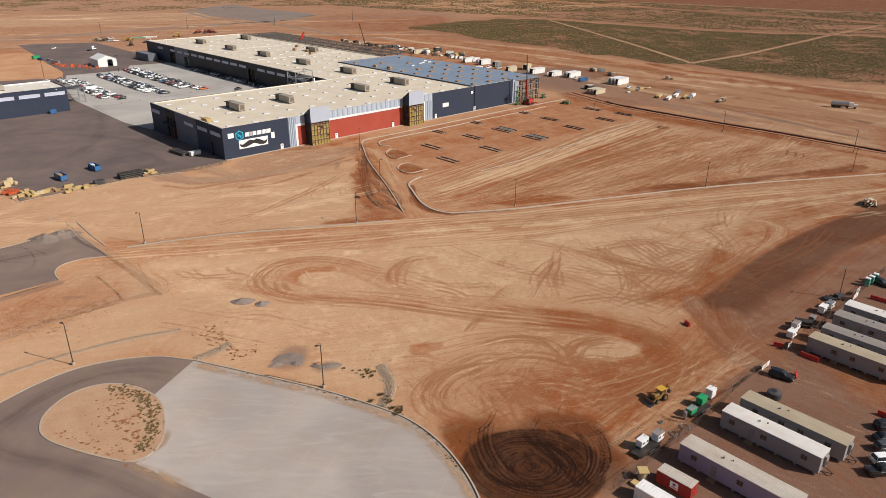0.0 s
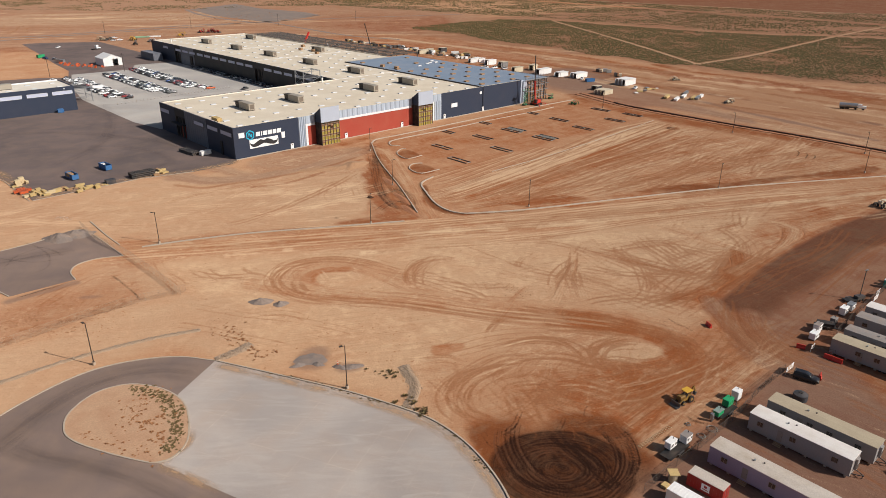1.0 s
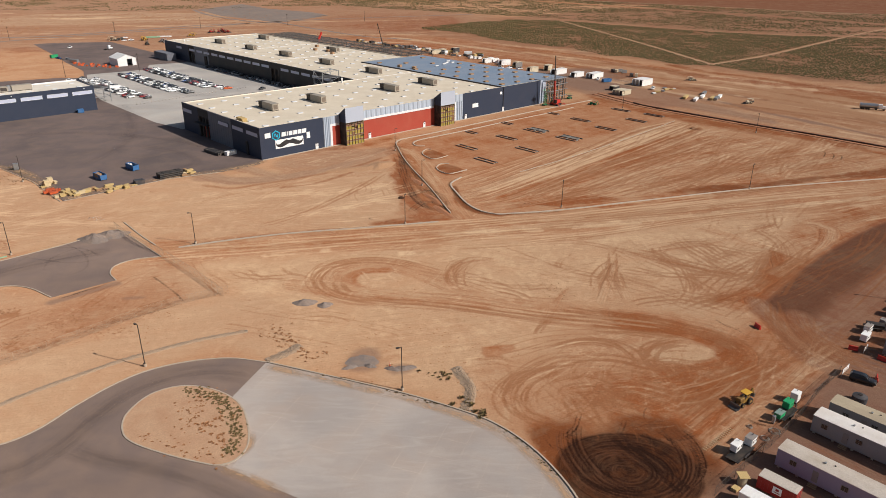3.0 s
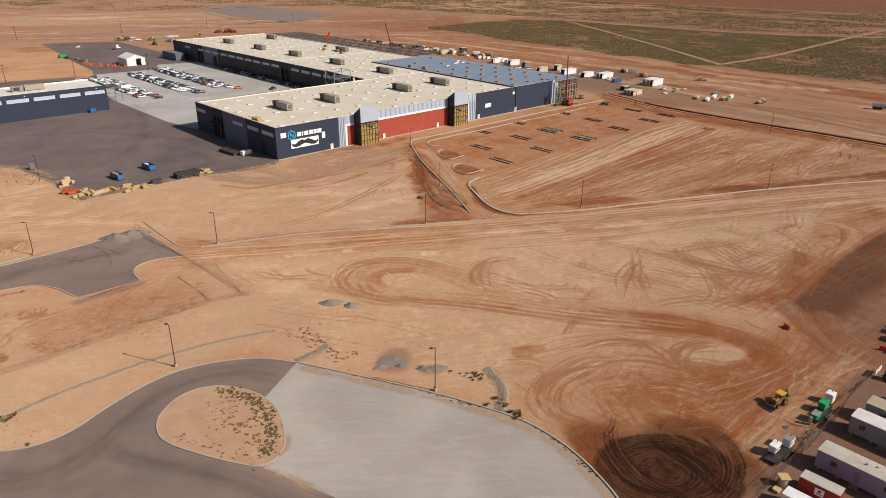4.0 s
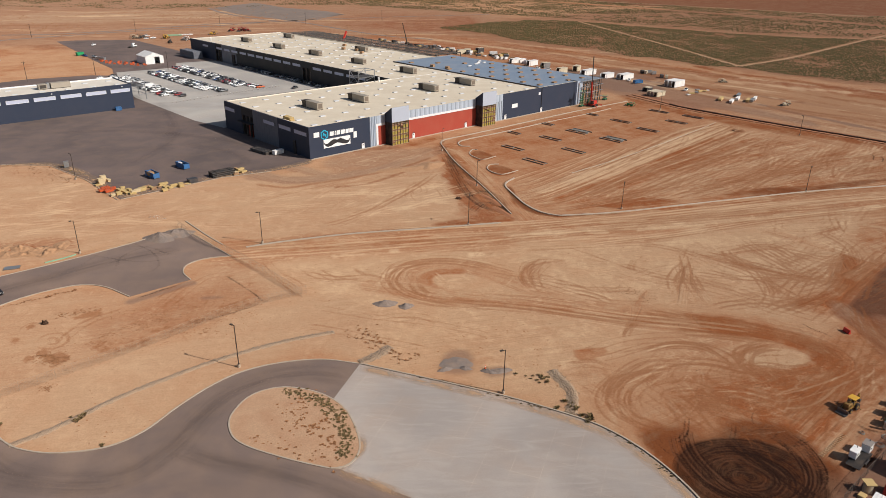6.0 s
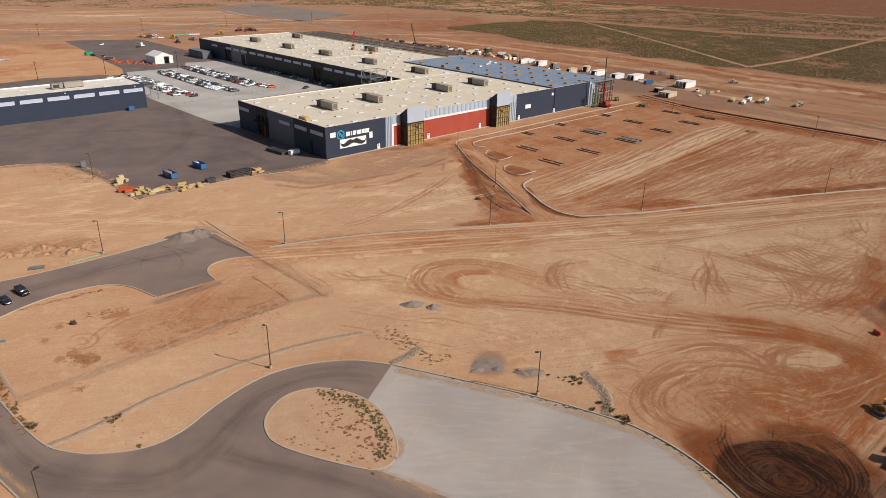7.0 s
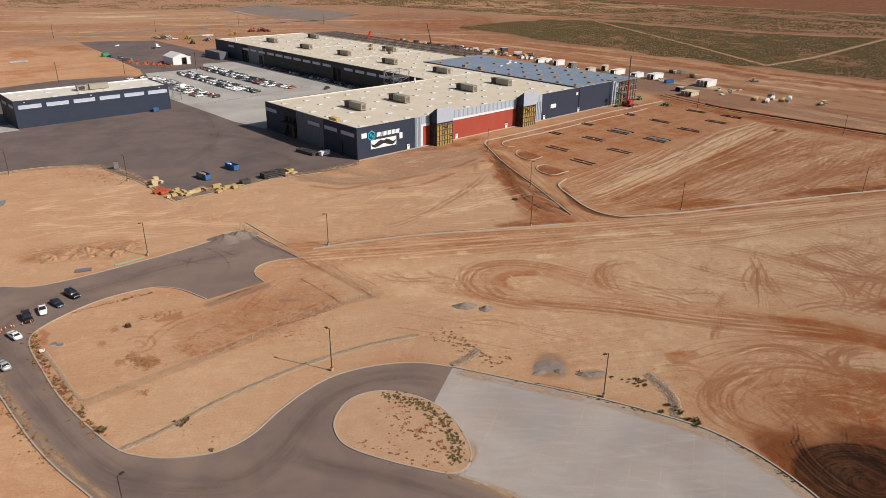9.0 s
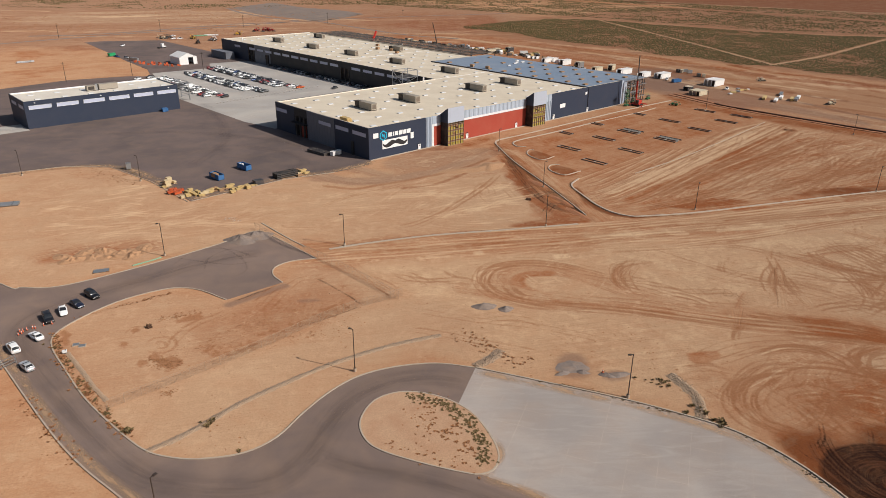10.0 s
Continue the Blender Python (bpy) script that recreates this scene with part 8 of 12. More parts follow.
# ---- posts and lamps ----
def light_pole(m, height=9.9):
    ob = thing("light_pole", "slim bronze parking-lot light pole on a concrete footing", "light pole", m, "light poles")
    part("footing", tube(bm_new(), (0, 0, -0.05), (0, 0, 0.7), 0.33, 12), M["kerb"], ob, "round concrete footing")
    part("base_plate", box(bm_new(), -0.22, -0.22, 0.7, 0.22, 0.22, 0.76), M["pole"], ob)
    shaft = part("shaft", tube(bm_new(), (0, 0, 0.76), (0, 0, height), 0.11, 8, 0.085), M["pole"], ob)
    arm = part("arm", bar(bm_new(), (0, 0, height - 0.12), (0.5, 0, height - 0.05), 0.09), M["pole"], ob)
    head = bm_new()
    prism(head, [(0.45, height - 0.12), (1.15, height - 0.1), (1.1, height + 0.06), (0.5, height + 0.1)], -0.2, 0.2, "y")
    lamp = part("lamp_head", head, M["pole"], ob, "flat shoebox lamp head")
    part("lens", box(bm_new(), 0.55, -0.15, height - 0.135, 1.05, 0.15, height - 0.122), M["lamp_lens"], lamp)
    return ob


POLES = [(-89.7, 191.2, 200), (-78.2, 124.5, 150), (*(-23.8, 116.3), 200), (25.2, 225.6, 260), (-27.9, 208.6, 80), (-23.6, 249.1, 20), (99, 247.1, 260), (166, 268.4, 260),
         (139.3, 337.2, 200), (182.8, 298.1, 200), (-36.9, 299.5, 40), (87.4, 396.1, 200), (-139.6, 182.2, 200), (-175.1, 251.3, 150), (-223.2, 256.9, 150)]
pole = light_pole(pose(POLES[0][0], POLES[0][1], 0, 0, 0, POLES[0][2]))
for _x, _y, _r in POLES[1:]:
    copy_thing(pole, pose(_x, _y, 0, 0, 0, _r))
_x, _y = (-101.8, 81.4)
copy_thing(pole, pose(_x, _y, 0, 0, 0, 60))


def utility_pole(m):
    ob = thing("utility_pole", "weathered wooden utility pole in the open desert", "utility pole", m, "utility poles")
    part("shaft", tube(bm_new(), (0, 0, 0), (0, 0, 13), 0.2, 6, 0.13), M["pole"], ob)
    part("crossarm", box(bm_new(), -1.2, -0.08, 11.8, 1.2, 0.08, 12.0), M["pole"], ob)
    return ob


up = utility_pole(pose(-312, 463, 0))
for _x, _y in ((-281, 493), (-449, 715), (-373, 782), (-300, 845), (-210, 900), (-120, 960), (-520, 655), (-240, 520), (-600, 600)):
    copy_thing(up, pose(_x, _y, 0))


# ---- vehicles ----
def car(paint, kind="sedan"):
    """A parked car along +x, on the ground at its middle."""
    names = {"sedan": "sedan car", "suv": "sport utility car", "pickup": "pickup truck"}
    ob = thing({"sedan": "car", "suv": "car", "pickup": "pickup_truck"}[kind], "parked %s %s on tarmac" % (paint, names[kind]), "pickup" if kind == "pickup" else "car")
    L, W, top = {"sedan": (4.7, 1.82, 1.45), "suv": (4.9, 1.95, 1.8), "pickup": (5.7, 2.0, 1.88)}[kind]
    belt = {"sedan": 0.92, "suv": 1.08, "pickup": 1.12}[kind]
    h = L / 2
    # body: cross-sections along the car (x, share of the half width, top), from tail to nose
    low = {"sedan": [(-h, 0.74, 0.70), (-h + 0.08, 0.88, 0.86), (-h + 0.3, 0.95, 0.94), (-h + 1.0, 1.0, 0.97), (0, 1.0, 0.96), (h - 1.5, 0.99, 0.95), (h - 0.7, 0.95, 0.85), (h - 0.22, 0.86, 0.74), (h, 0.68, 0.58)],
           "suv": [(-h, 0.80, 0.95), (-h + 0.08, 0.92, 1.08), (-h + 0.4, 0.98, belt), (-h + 1.2, 1.0, belt), (0, 1.0, belt), (h - 1.4, 0.99, belt), (h - 0.6, 0.96, 1.02), (h - 0.15, 0.88, 0.92), (h, 0.72, 0.72)],
           "pickup": [(-h, 0.92, belt), (-h + 0.15, 0.97, belt), (-h + 1.0, 1.0, belt), (-0.9, 1.0, belt), (h - 1.5, 0.99, belt), (h - 0.6, 0.97, 1.08), (h - 0.12, 0.90, 0.98), (h, 0.78, 0.8)]}[kind]

    def loft(rows, ring):
        bm, last = bm_new(), None
        for row in rows:
            vs = [bm.verts.new(p) for p in ring(*row)]
            if last:
                for i in range(len(vs)):
                    bm.faces.new((last[i], last[(i + 1) % len(vs)], vs[(i + 1) % len(vs)], vs[i]))
            else:
                bm.faces.new(vs[::-1])
            last = vs
        bm.faces.new(last)
        bmesh.ops.recalc_face_normals(bm, faces=bm.faces)
        return bm

    def body_ring(x, w, z):
        w *= W / 2
        side = [(w * 0.86, 0.26), (w, 0.42), (w, 0.62 * z), (w * 0.97, 0.88 * z), (w * 0.88, 0.985 * z), (w * 0.45, z + 0.015)]
        return [(x, y, q) for y, q in side] + [(x, -y, q) for y, q in side[::-1]]

    part("body", loft(low, body_ring), M["car_" + paint], ob, smooth=True)
    # cabin: glass all round, narrowing upwards (x, height of the glass over the belt)
    full = top - 0.05
    cab = {"sedan": [(-h + 0.55, 0), (-h + 1.0, 0.72), (-h + 1.45, 0.97), (-0.35, 1.0), (0.1, 0.93), (h - 1.45, 0)], "suv": [(-h + 0.1, 0), (-h + 0.25, 0.6), (-h + 0.5, 0.98), (-0.1, 1.0), (0.35, 0.92), (h - 1.3, 0)],
           "pickup": [(-1.0, 0), (-0.92, 0.6), (-0.8, 0.98), (0.3, 1.0), (0.65, 0.9), (h - 1.4, 0)]}[kind]
    base = {"sedan": 0.93, "suv": belt - 0.02, "pickup": belt - 0.02}[kind]

    def cabin_ring(x, f):
        z = base + (full - base) * f
        w0, w1 = W / 2 - 0.1, W / 2 - 0.1 - 0.2 * f
        side = [(w0, base - 0.06), (w0 - 0.01, base), (w0 - (w0 - w1) * 0.6, base + (z - base) * 0.62), (w1, z - 0.05 * f), (w1 - 0.12, z)]
        return [(x, y, q) for y, q in side] + [(x, -y, q) for y, q in side[::-1]]

    part("glasshouse", loft(cab, cabin_ring), M["car_glass"], ob, "dark tinted glass", smooth=True)
    x0, x1 = cab[1][0] + 0.1, cab[3][0] + 0.12
    wr = W / 2 - 0.3
    bm = loft([(x0, 0.94, -0.03), (x0 + 0.25, 1.0, 0.03), ((x0 + x1) / 2, 1.0, 0.055), (x1 - 0.2, 1.0, 0.035), (x1, 0.94, -0.01)],
              lambda x, k, dz: [(x, y, q) for y, q in ((wr * k, full - 0.12), (wr * k + 0.02, full - 0.04 + dz * 0.5), (wr * k * 0.85, full + dz))] + [(x, -y, q) for y, q in ((wr * k * 0.85, full + dz), (wr * k + 0.02, full - 0.04 + dz * 0.5), (wr * k, full - 0.12))])
    for sy in (-1, 1):
        for (xa, fa), (xb, _) in ((cab[0], cab[1]), (cab[-1], cab[-3])):
            bar(bm, (xa, sy * (W / 2 - 0.13), base), (xb, sy * (W / 2 - 0.29), full - 0.02), 0.09)
    part("roof", bm, M["car_" + paint], ob, "painted roof and pillars")
    if kind == "pickup":
        part("bed_floor", box(bm_new(), -h + 0.12, -W / 2 + 0.12, belt, -1.05, W / 2 - 0.12, belt + 0.01), M["black"], ob, "dark open load bed")
        part("bed_rail", box(box(bm_new(), -h, -W / 2, belt, -1.0, -W / 2 + 0.1, belt + 0.18), -h, W / 2 - 0.1, belt, -1.0, W / 2, belt + 0.18), M["car_" + paint], ob)
    for sx in (-h + 0.95, h - 0.95):
        for sy in (-1, 1):
            y = sy * (W / 2 - 0.1)
            w = part("wheel", tube(bm_new(), (sx, y - 0.11, 0.34), (sx, y + 0.11, 0.34), 0.34, 12), M["rubber"], ob)
    for sy in (-1, 1):
        y, z = sy * W / 2 * 0.66, low[-1][2]
        part("headlight", box(bm_new(), h - 0.25, y - 0.17, z - 0.12, h - 0.005, y + 0.17, z), M["lamp_lens"], ob)
        z = low[0][2]
        part("tail_light", box(bm_new(), -h - 0.012, y - 0.14, z - 0.16, -h + 0.06, y + 0.14, z - 0.02), M["tail_lens"], ob)
    return ob


STOCK = {}


def park(x, y, turn, paint, kind="sedan", group="", z=0.0):
    key = (paint, kind)
    m = pose(x, y, z, 0, 0, turn)
    if key not in STOCK:
        STOCK[key] = car(paint, kind)
        STOCK[key].matrix_basis = m
        ob = STOCK[key]
    else:
        ob = copy_thing(STOCK[key], m)
    if group:
        tagged(ob, group=group)
    return ob


def heading(rear, front):
    return math.degrees(math.atan2(front[1] - rear[1], front[0] - rear[0]))


def park_between(rear, front, paint, kind="sedan", z=0.0):
    return park((rear[0] + front[0]) / 2, (rear[1] + front[1]) / 2, heading(rear, front), paint, kind, "", z)


# by the kerb of the side road
park_between((-150.6, 158.5), (-145.2, 154.3), "black", "suv", z=0.03)
park_between((-151.7, 153.5), (-147, 149.8), "navy", "sedan", z=0.03)
park_between((-152.3, 150.3), (-149.4, 145.8), "white", "sedan", z=0.03)
park_between((-154.4, 146.8), (-150.4, 141.8), "black", "suv", z=0.03)
park_between((-148.7, 134.7), (-152.9, 137.8), "white", "sedan", z=0.03)
park_between((-149.7, 128), (-156.1, 134.3), "white", "suv", z=0.03)
park_between((-143.8, 122.3), (-148.2, 126), "silver", "sedan", z=0.03)
rng = random.Random(4)
PAINTS = ["white"] * 22 + ["black"] * 16 + ["silver"] * 2 + ["grey"] * 1 + ["red"] * 2 + ["blue"] * 2 + ["navy"] * 1
KINDS = ["sedan"] * 3 + ["suv"] * 5 + ["pickup"] * 6


def parked_row(u, v0, v1, turn, fill, group, paints=None):
    v = v0
    while v < v1:
        if rng.random() < fill:
            p = on_site(u + rng.uniform(-0.4, 0.4), v + rng.uniform(-0.15, 0.15))
            park(p.x, p.y, SITE_TURN + turn + rng.uniform(-2, 2) + rng.choice((0, 0, 180)), rng.choice(paints or PAINTS), rng.choice(KINDS), group, 0.05)
        v += 3.0


for _u, _v0, _v1, _t, _f in ((11.0, 175, 268, 0, 0.8), (17.0, 166, 258, 180, 0.7), (37.5, 178, 268, 0, 0.93), (43.5, 166, 268, 180, 0.93), (60.5, 178, 279, 0, 0.95), (66.5, 166, 279, 180, 0.93)):
    parked_row(_u, _v0, _v1, _t, _f, "staff cars in the factory lot")
# dark paints only, standing in for the hall's shadow over these cars
parked_row(100.4, 118, 262, 0, 0.85, "cars along the courtyard wall", ["black", "grey", "navy", "grey", "silver"])
for _u, _v, _t, _p, _k in ((68.5, 164.5, 0, "orange", "pickup"), (2, 262, 40, "white", "pickup"), (-2, 250, 60, "white", "suv"), (-6, 226, 80, "white", "pickup"), (3, 246, 20, "red", "sedan"), (0, 236, 10, "white", "pickup"), (84, 148, 30, "grey", "pickup")):
    _q = on_site(_u, _v)
    park(_q.x, _q.y, SITE_TURN + _t, _p, _k)


# ---- site offices ----
def office(m, length, roof_mat, side_mat, label, width=3.6, ribs=True, bottom=0.42, top=3.85, windows=((0.12, 0), (0.45, 0), (0.85, 0)), hitch=True):
    """A mobile site office along +x from its near left corner, on piers and wheels."""
    ob = thing("office_trailer", label, "office trailer", m, "site offices")
    part("body", box(bm_new(), 0, 0, bottom, length, width, top - 0.12), M[side_mat], ob)
    bm = bm_new()
    prism(bm, [(-0.08, top - 0.12), (width + 0.08, top - 0.12), (width + 0.08, top - 0.04), (width / 2, top + 0.06), (-0.08, top - 0.04)], -0.06, length + 0.06, "x")
    rf = part("roof", bm, M[roof_mat], ob, "flat sheet roof")
    if ribs:
        rib = mesh_of(prism(bm_new(), [(-0.06, -0.03), (width / 2, 0.07), (width + 0.06, -0.03), (width + 0.06, -0.015), (width / 2, 0.085), (-0.06, -0.015)], -0.016, 0.016, "x"), "roof_rib", M[roof_mat])
        for k in range(1, int(length / 0.61)):
            r = new("roof_rib", rib)
            r.parent, r.location = rf, (k * 0.61, 0, top)
    for f, _o in windows:
        x = f * length
        w = part("window", box(bm_new(), x - 0.55, -0.05, 1.85, x + 0.55, -0.005, 2.85), M["office_grey"], ob, "small sliding window")
        part("pane", box(bm_new(), x - 0.48, -0.07, 1.92, x - 0.03, -0.052, 2.78), M["window_dark"], w)
        part("pane", box(bm_new(), x + 0.03, -0.07, 1.92, x + 0.48, -0.052, 2.78), M["window_dark"], w)
    d = part("door", box(bm_new(), length * 0.3, -0.05, 0.85, length * 0.3 + 0.95, -0.005, 2.95), M["office_grey"], ob, "grey side door")
    part("handle", box(bm_new(), length * 0.3 + 0.8, -0.1, 1.85, length * 0.3 + 0.9, -0.055, 2.0), M["steel"], d)
    st = bm_new()
    for k in range(3):
        box(st, length * 0.3 - 0.2, -0.35 - 0.3 * k, 0.40 - 0.12 * k, length * 0.3 + 1.2, -0.06 - 0.3 * k, 0.46 - 0.12 * k)
    part("steps", st, M["ply"], ob, "low wooden steps")
    for k in range(int(length / 3) + 1):
        x = 0.6 + k * (length - 1.2) / int(length / 3)
        for y in (0.35, width - 0.35):
            part("pier", box(bm_new(), x - 0.2, y - 0.2, 0, x + 0.2, y + 0.2, bottom), M["kerb"], ob)
    for x in (length * 0.55, length * 0.55 + 0.9):
        for y in (0.3, width - 0.3):
            part("wheel", tube(bm_new(), (x, y - 0.12, 0.38), (x, y + 0.12, 0.38), 0.38, 12), M["rubber"], ob)
    ac = part("air_conditioner", box(bm_new(), length + 0.005, width * 0.4, 1.2, length + 0.42, width * 0.4 + 1.05, 3.3), M["office_side"], ob, "wall-hung air conditioner")
    part("grille", box(bm_new(), length + 0.425, width * 0.4 + 0.12, 1.4, length + 0.44, width * 0.4 + 0.93, 2.3), M["unit_dark"], ac)
    if hitch:
        hb = bm_new()
        bar(hb, (length, 0.9, 0.62), (length + 1.7, width / 2, 0.62), 0.14)
        bar(hb, (length, width - 0.9, 0.62), (length + 1.7, width / 2, 0.62), 0.14)
        bar(hb, (length + 1.5, width / 2, 0), (length + 1.5, width / 2, 0.6), 0.1)
        part("hitch", hb, M["steel"], ob, "steel towing hitch")
    part("roof_vent", tube(bm_new(), (length * 0.35, width / 2, top), (length * 0.35, width / 2, top + 0.3), 0.18, 8), M["galv"], ob)
    part("roof_vent", tube(bm_new(), (length * 0.42, width / 2 + 0.5, top), (length * 0.42, width / 2 + 0.5, top + 0.2), 0.14, 8), M["steel"], ob)
    return ob


def row_pose(corner, turn=-48.0):
    return pose(corner[0], corner[1], 0, 0, 0, turn)


office(row_pose((56.2, 107.8)), 18.6, "office_beige", "office_side", "grey-beige site office with a weathered beige roof", ribs=False, windows=((0.16, 0), (0.42, 0), (0.6, 0), (0.85, 0)))
office(row_pose((51.2, 103.8)), 17.4, "office_white", "office_side", "white site office with a ribbed white roof")
office(row_pose((40.6, 94.6)), 19.6, "office_stain", "office_lilac", "lilac site office with a stained ribbed roof", windows=((0.14, 0), (0.55, 0)))
office(row_pose((80.0, 130.4)), 18.3, "office_beige", "office_side", "pale site office with a tan roof", ribs=False, windows=((0.3, 0), (0.5, 0), (0.8, 0)))
office(row_pose((85.0, 134.6)), 18.3, "office_grey", "office_side", "grey site office with a patched grey roof", ribs=False, width=3.2)
office(row_pose((90.8, 140.6)), 18.3, "office_grey", "office_side", "grey site office with a flat grey roof", ribs=False)
office(row_pose((96.0, 145.6)), 18.3, "office_white", "office_side", "white site office with a flat roof", ribs=False)


def container(m, length, paint, label, roof_mat=None, width=2.44, top=2.6):
    """A corrugated steel shipping container along +x from its near left corner."""
    ob = thing("shipping_container", label, "container", m)
    part("body", box(bm_new(), 0.05, 0.05, 0.12, length - 0.05, width - 0.05, top - 0.08), M[paint], ob)
    part("roof", box(bm_new(), 0, 0, top - 0.08, length, width, top), M[roof_mat or paint], ob)
    rib = mesh_of(box(bm_new(), -0.09, 0.12, 0, 0.09, width - 0.12, 0.05), "roof_rib", M[roof_mat or paint])
    for k in range(1, int(length / 0.55)):
        r = new("roof_rib", rib)
        r.parent, r.location = ob, (k * 0.55, 0, top)
    side = mesh_of(box(bm_new(), -0.09, -0.045, 0.2, 0.09, 0, top - 0.15), "side_rib", M[paint])
    for k in range(1, int(length / 0.55)):
        r = new("side_rib", side)
        r.parent, r.location = ob, (k * 0.55, 0.046, 0)
    for x in (0, length - 0.16):
        for y in (0, width - 0.16):
            part("corner_post", box(bm_new(), x - 0.003, y - 0.003, 0, x + 0.163, y + 0.163, top - 0.081), M[paint], ob)
    for k in range(2):
        dr = part("door", box(bm_new(), length - 0.045, 0.1 + k * width / 2 - k * 0.08, 0.15, length + 0.02, width / 2 - 0.02 + k * (width / 2 - 0.1), top - 0.12), M[paint], ob)
        part("lock_bar", tube(bm_new(), (length + 0.06, 0.7 + k * 1.0, 0.15), (length + 0.06, 0.7 + k * 1.0, top - 0.15), 0.03, 6), M["galv"], dr)
    return ob


red = container(row_pose((35.3, 89.4), -46), 6.06, "red_box", "red steel storage container with a white placard", "office_stain")
part("placard", box(bm_new(), 2.5, -0.03, 0.7, 3.9, -0.002, 2.0), M["sign_white"], red, "white placard")
part("placard", box(box(bm_new(), 2.75, -0.05, 0.95, 3.65, -0.033, 1.1), 2.95, -0.05, 1.3, 3.45, -0.033, 1.75), M["red_box"], red)
container(row_pose((30.7, 85.6), -46.5), 12.2, "white_paint", "long white steel storage container")


def crate(m, size, paint, label, name="generator", category="generator", roof_mat=None, group=""):
    """A cabinet with plinth, lid, side panels and a grille."""
    x, y, z = size
    ob = thing(name, label, category, m, group)
    part("skid", box(bm_new(), -x / 2, -y / 2 + 0.05, 0, x / 2, y / 2 - 0.05, 0.22), M["steel"], ob)
    bm = box(bm_new(), -x / 2, -y / 2, 0.22, x / 2, y / 2, z)
    bmesh.ops.bevel(bm, geom=list(bm.edges), offset=0.06, segments=1, affect="EDGES")
    part("cabinet", bm, M[paint], ob)
    part("lid", box(bm_new(), -x / 2 - 0.04, -y / 2 - 0.04, z, x / 2 + 0.04, y / 2 + 0.04, z + 0.06), M[roof_mat or paint], ob)
    part("grille", box(bm_new(), x / 2 + 0.002, -y * 0.32, 0.5, x / 2 + 0.03, y * 0.32, z - 0.3), M["unit_dark"], ob)
    for k in (-1, 0, 1):
        part("side_door", box(bm_new(), k * x * 0.31 - x * 0.13, -y / 2 - 0.03, 0.4, k * x * 0.31 + x * 0.13, -y / 2 - 0.002, z - 0.25), M[paint], ob)
    if name == "generator":
        for k in range(4):
            part("louvre", box(bm_new(), -x * 0.4, -y / 2 - 0.05, z - 0.75 + 0.13 * k, -x * 0.08, -y / 2 - 0.032, z - 0.68 + 0.13 * k), M["unit_dark"], ob)
        part("control_panel", box(bm_new(), x * 0.2, -y / 2 - 0.05, z - 0.8, x * 0.4, -y / 2 - 0.032, z - 0.4), M["unit_dark"], ob, "dark control panel")
    part("exhaust", tube(bm_new(), (x * 0.3, 0, z + 0.06), (x * 0.3, 0, z + 0.4), 0.07, 8), M["steel"], ob)
    return ob


def flat_trailer(m, length, label, width=2.0):
    ob = thing("flatbed_trailer", label, "trailer", m)
    part("deck", box(bm_new(), -length / 2, -width / 2, 0.5, length / 2, width / 2, 0.62), M["black"], ob)
    for x in (-0.5, 0.45):
        for s in (-1, 1):
            part("wheel", tube(bm_new(), (x, s * (width / 2 + 0.02), 0.34), (x, s * (width / 2 + 0.24), 0.34), 0.34, 12), M["rubber"], ob)
    part("drawbar", bar(bar(bm_new(), (length / 2, 0.6, 0.55), (length / 2 + 1.4, 0, 0.5), 0.1), (length / 2, -0.6, 0.55), (length / 2 + 1.4, 0, 0.5), 0.1), M["steel"], ob)
    part("jack", bar(bm_new(), (length / 2 + 1.2, 0, 0), (length / 2 + 1.2, 0, 0.9), 0.08), M["steel"], ob)
    for s in (-1, 1):
        part("mudguard", box(bm_new(), -0.95, s * (width / 2 + 0.13) - 0.13, 0.72, 0.9, s * (width / 2 + 0.13) + 0.13, 0.76), M["steel"], ob)
    return ob


def at_px(p, turn=0.0, z=0.0):
    return pose(p[0], p[1], z, 0, 0, turn)


flat_trailer(at_px((35.9, 97.4), 42), 6.2, "dark flatbed trailer carrying white generators", 2.3)
crate(at_px((35.3, 98), 42, 0.62), (2.2, 1.2, 1.5), "white_paint", "white canopy generator on a flatbed trailer")
crate(at_px((38.6, 99.9), 42, 0.3), (2.0, 1.4, 1.7), "white_paint", "white boxy generator beside a trailer", roof_mat="office_grey")
crate(at_px((47.2, 107.5), 40, 0.5), (2.0, 1.2, 1.15), "green_paint", "bright green pump set with a grey top on a skid", "pump", "pump", roof_mat="tank_lid")
crate(at_px((50.1, 110.5), 40, 0.5), (2.0, 1.3, 1.6), "green_paint", "bright green compressor with a dark top grille", "compressor", "compressor")
flat_trailer(at_px((49.1, 108.7), 40), 5.6, "low yellow and black machinery skid under green pumps", 1.9)
crate(at_px((52.9, 113.3), 42), (1.7, 1.4, 2.1), "white_paint", "tall white control cabinet", "control_cabinet", "cabinet")
crate(at_px((45.6, 106.3), 42), (0.5, 0.5, 1.6), "galv", "slim grey power pedestal", "power_pedestal", "pedestal")
crate(at_px((79.9, 136.8), 42), (2.6, 1.4, 1.7), "white_paint", "white generator by the office row")
crate(at_px((82.4, 140.2), 42), (2.4, 1.3, 1.9), "white_paint", "white generator by the office row", roof_mat="office_grey")
mast = thing("light_tower", "portable light tower with raised lamp mast", "light tower", at_px((101, 156.1), 20))
part("trailer", box(bm_new(), -1.2, -0.7, 0.35, 1.2, 0.7, 1.3), M["steel"], mast)
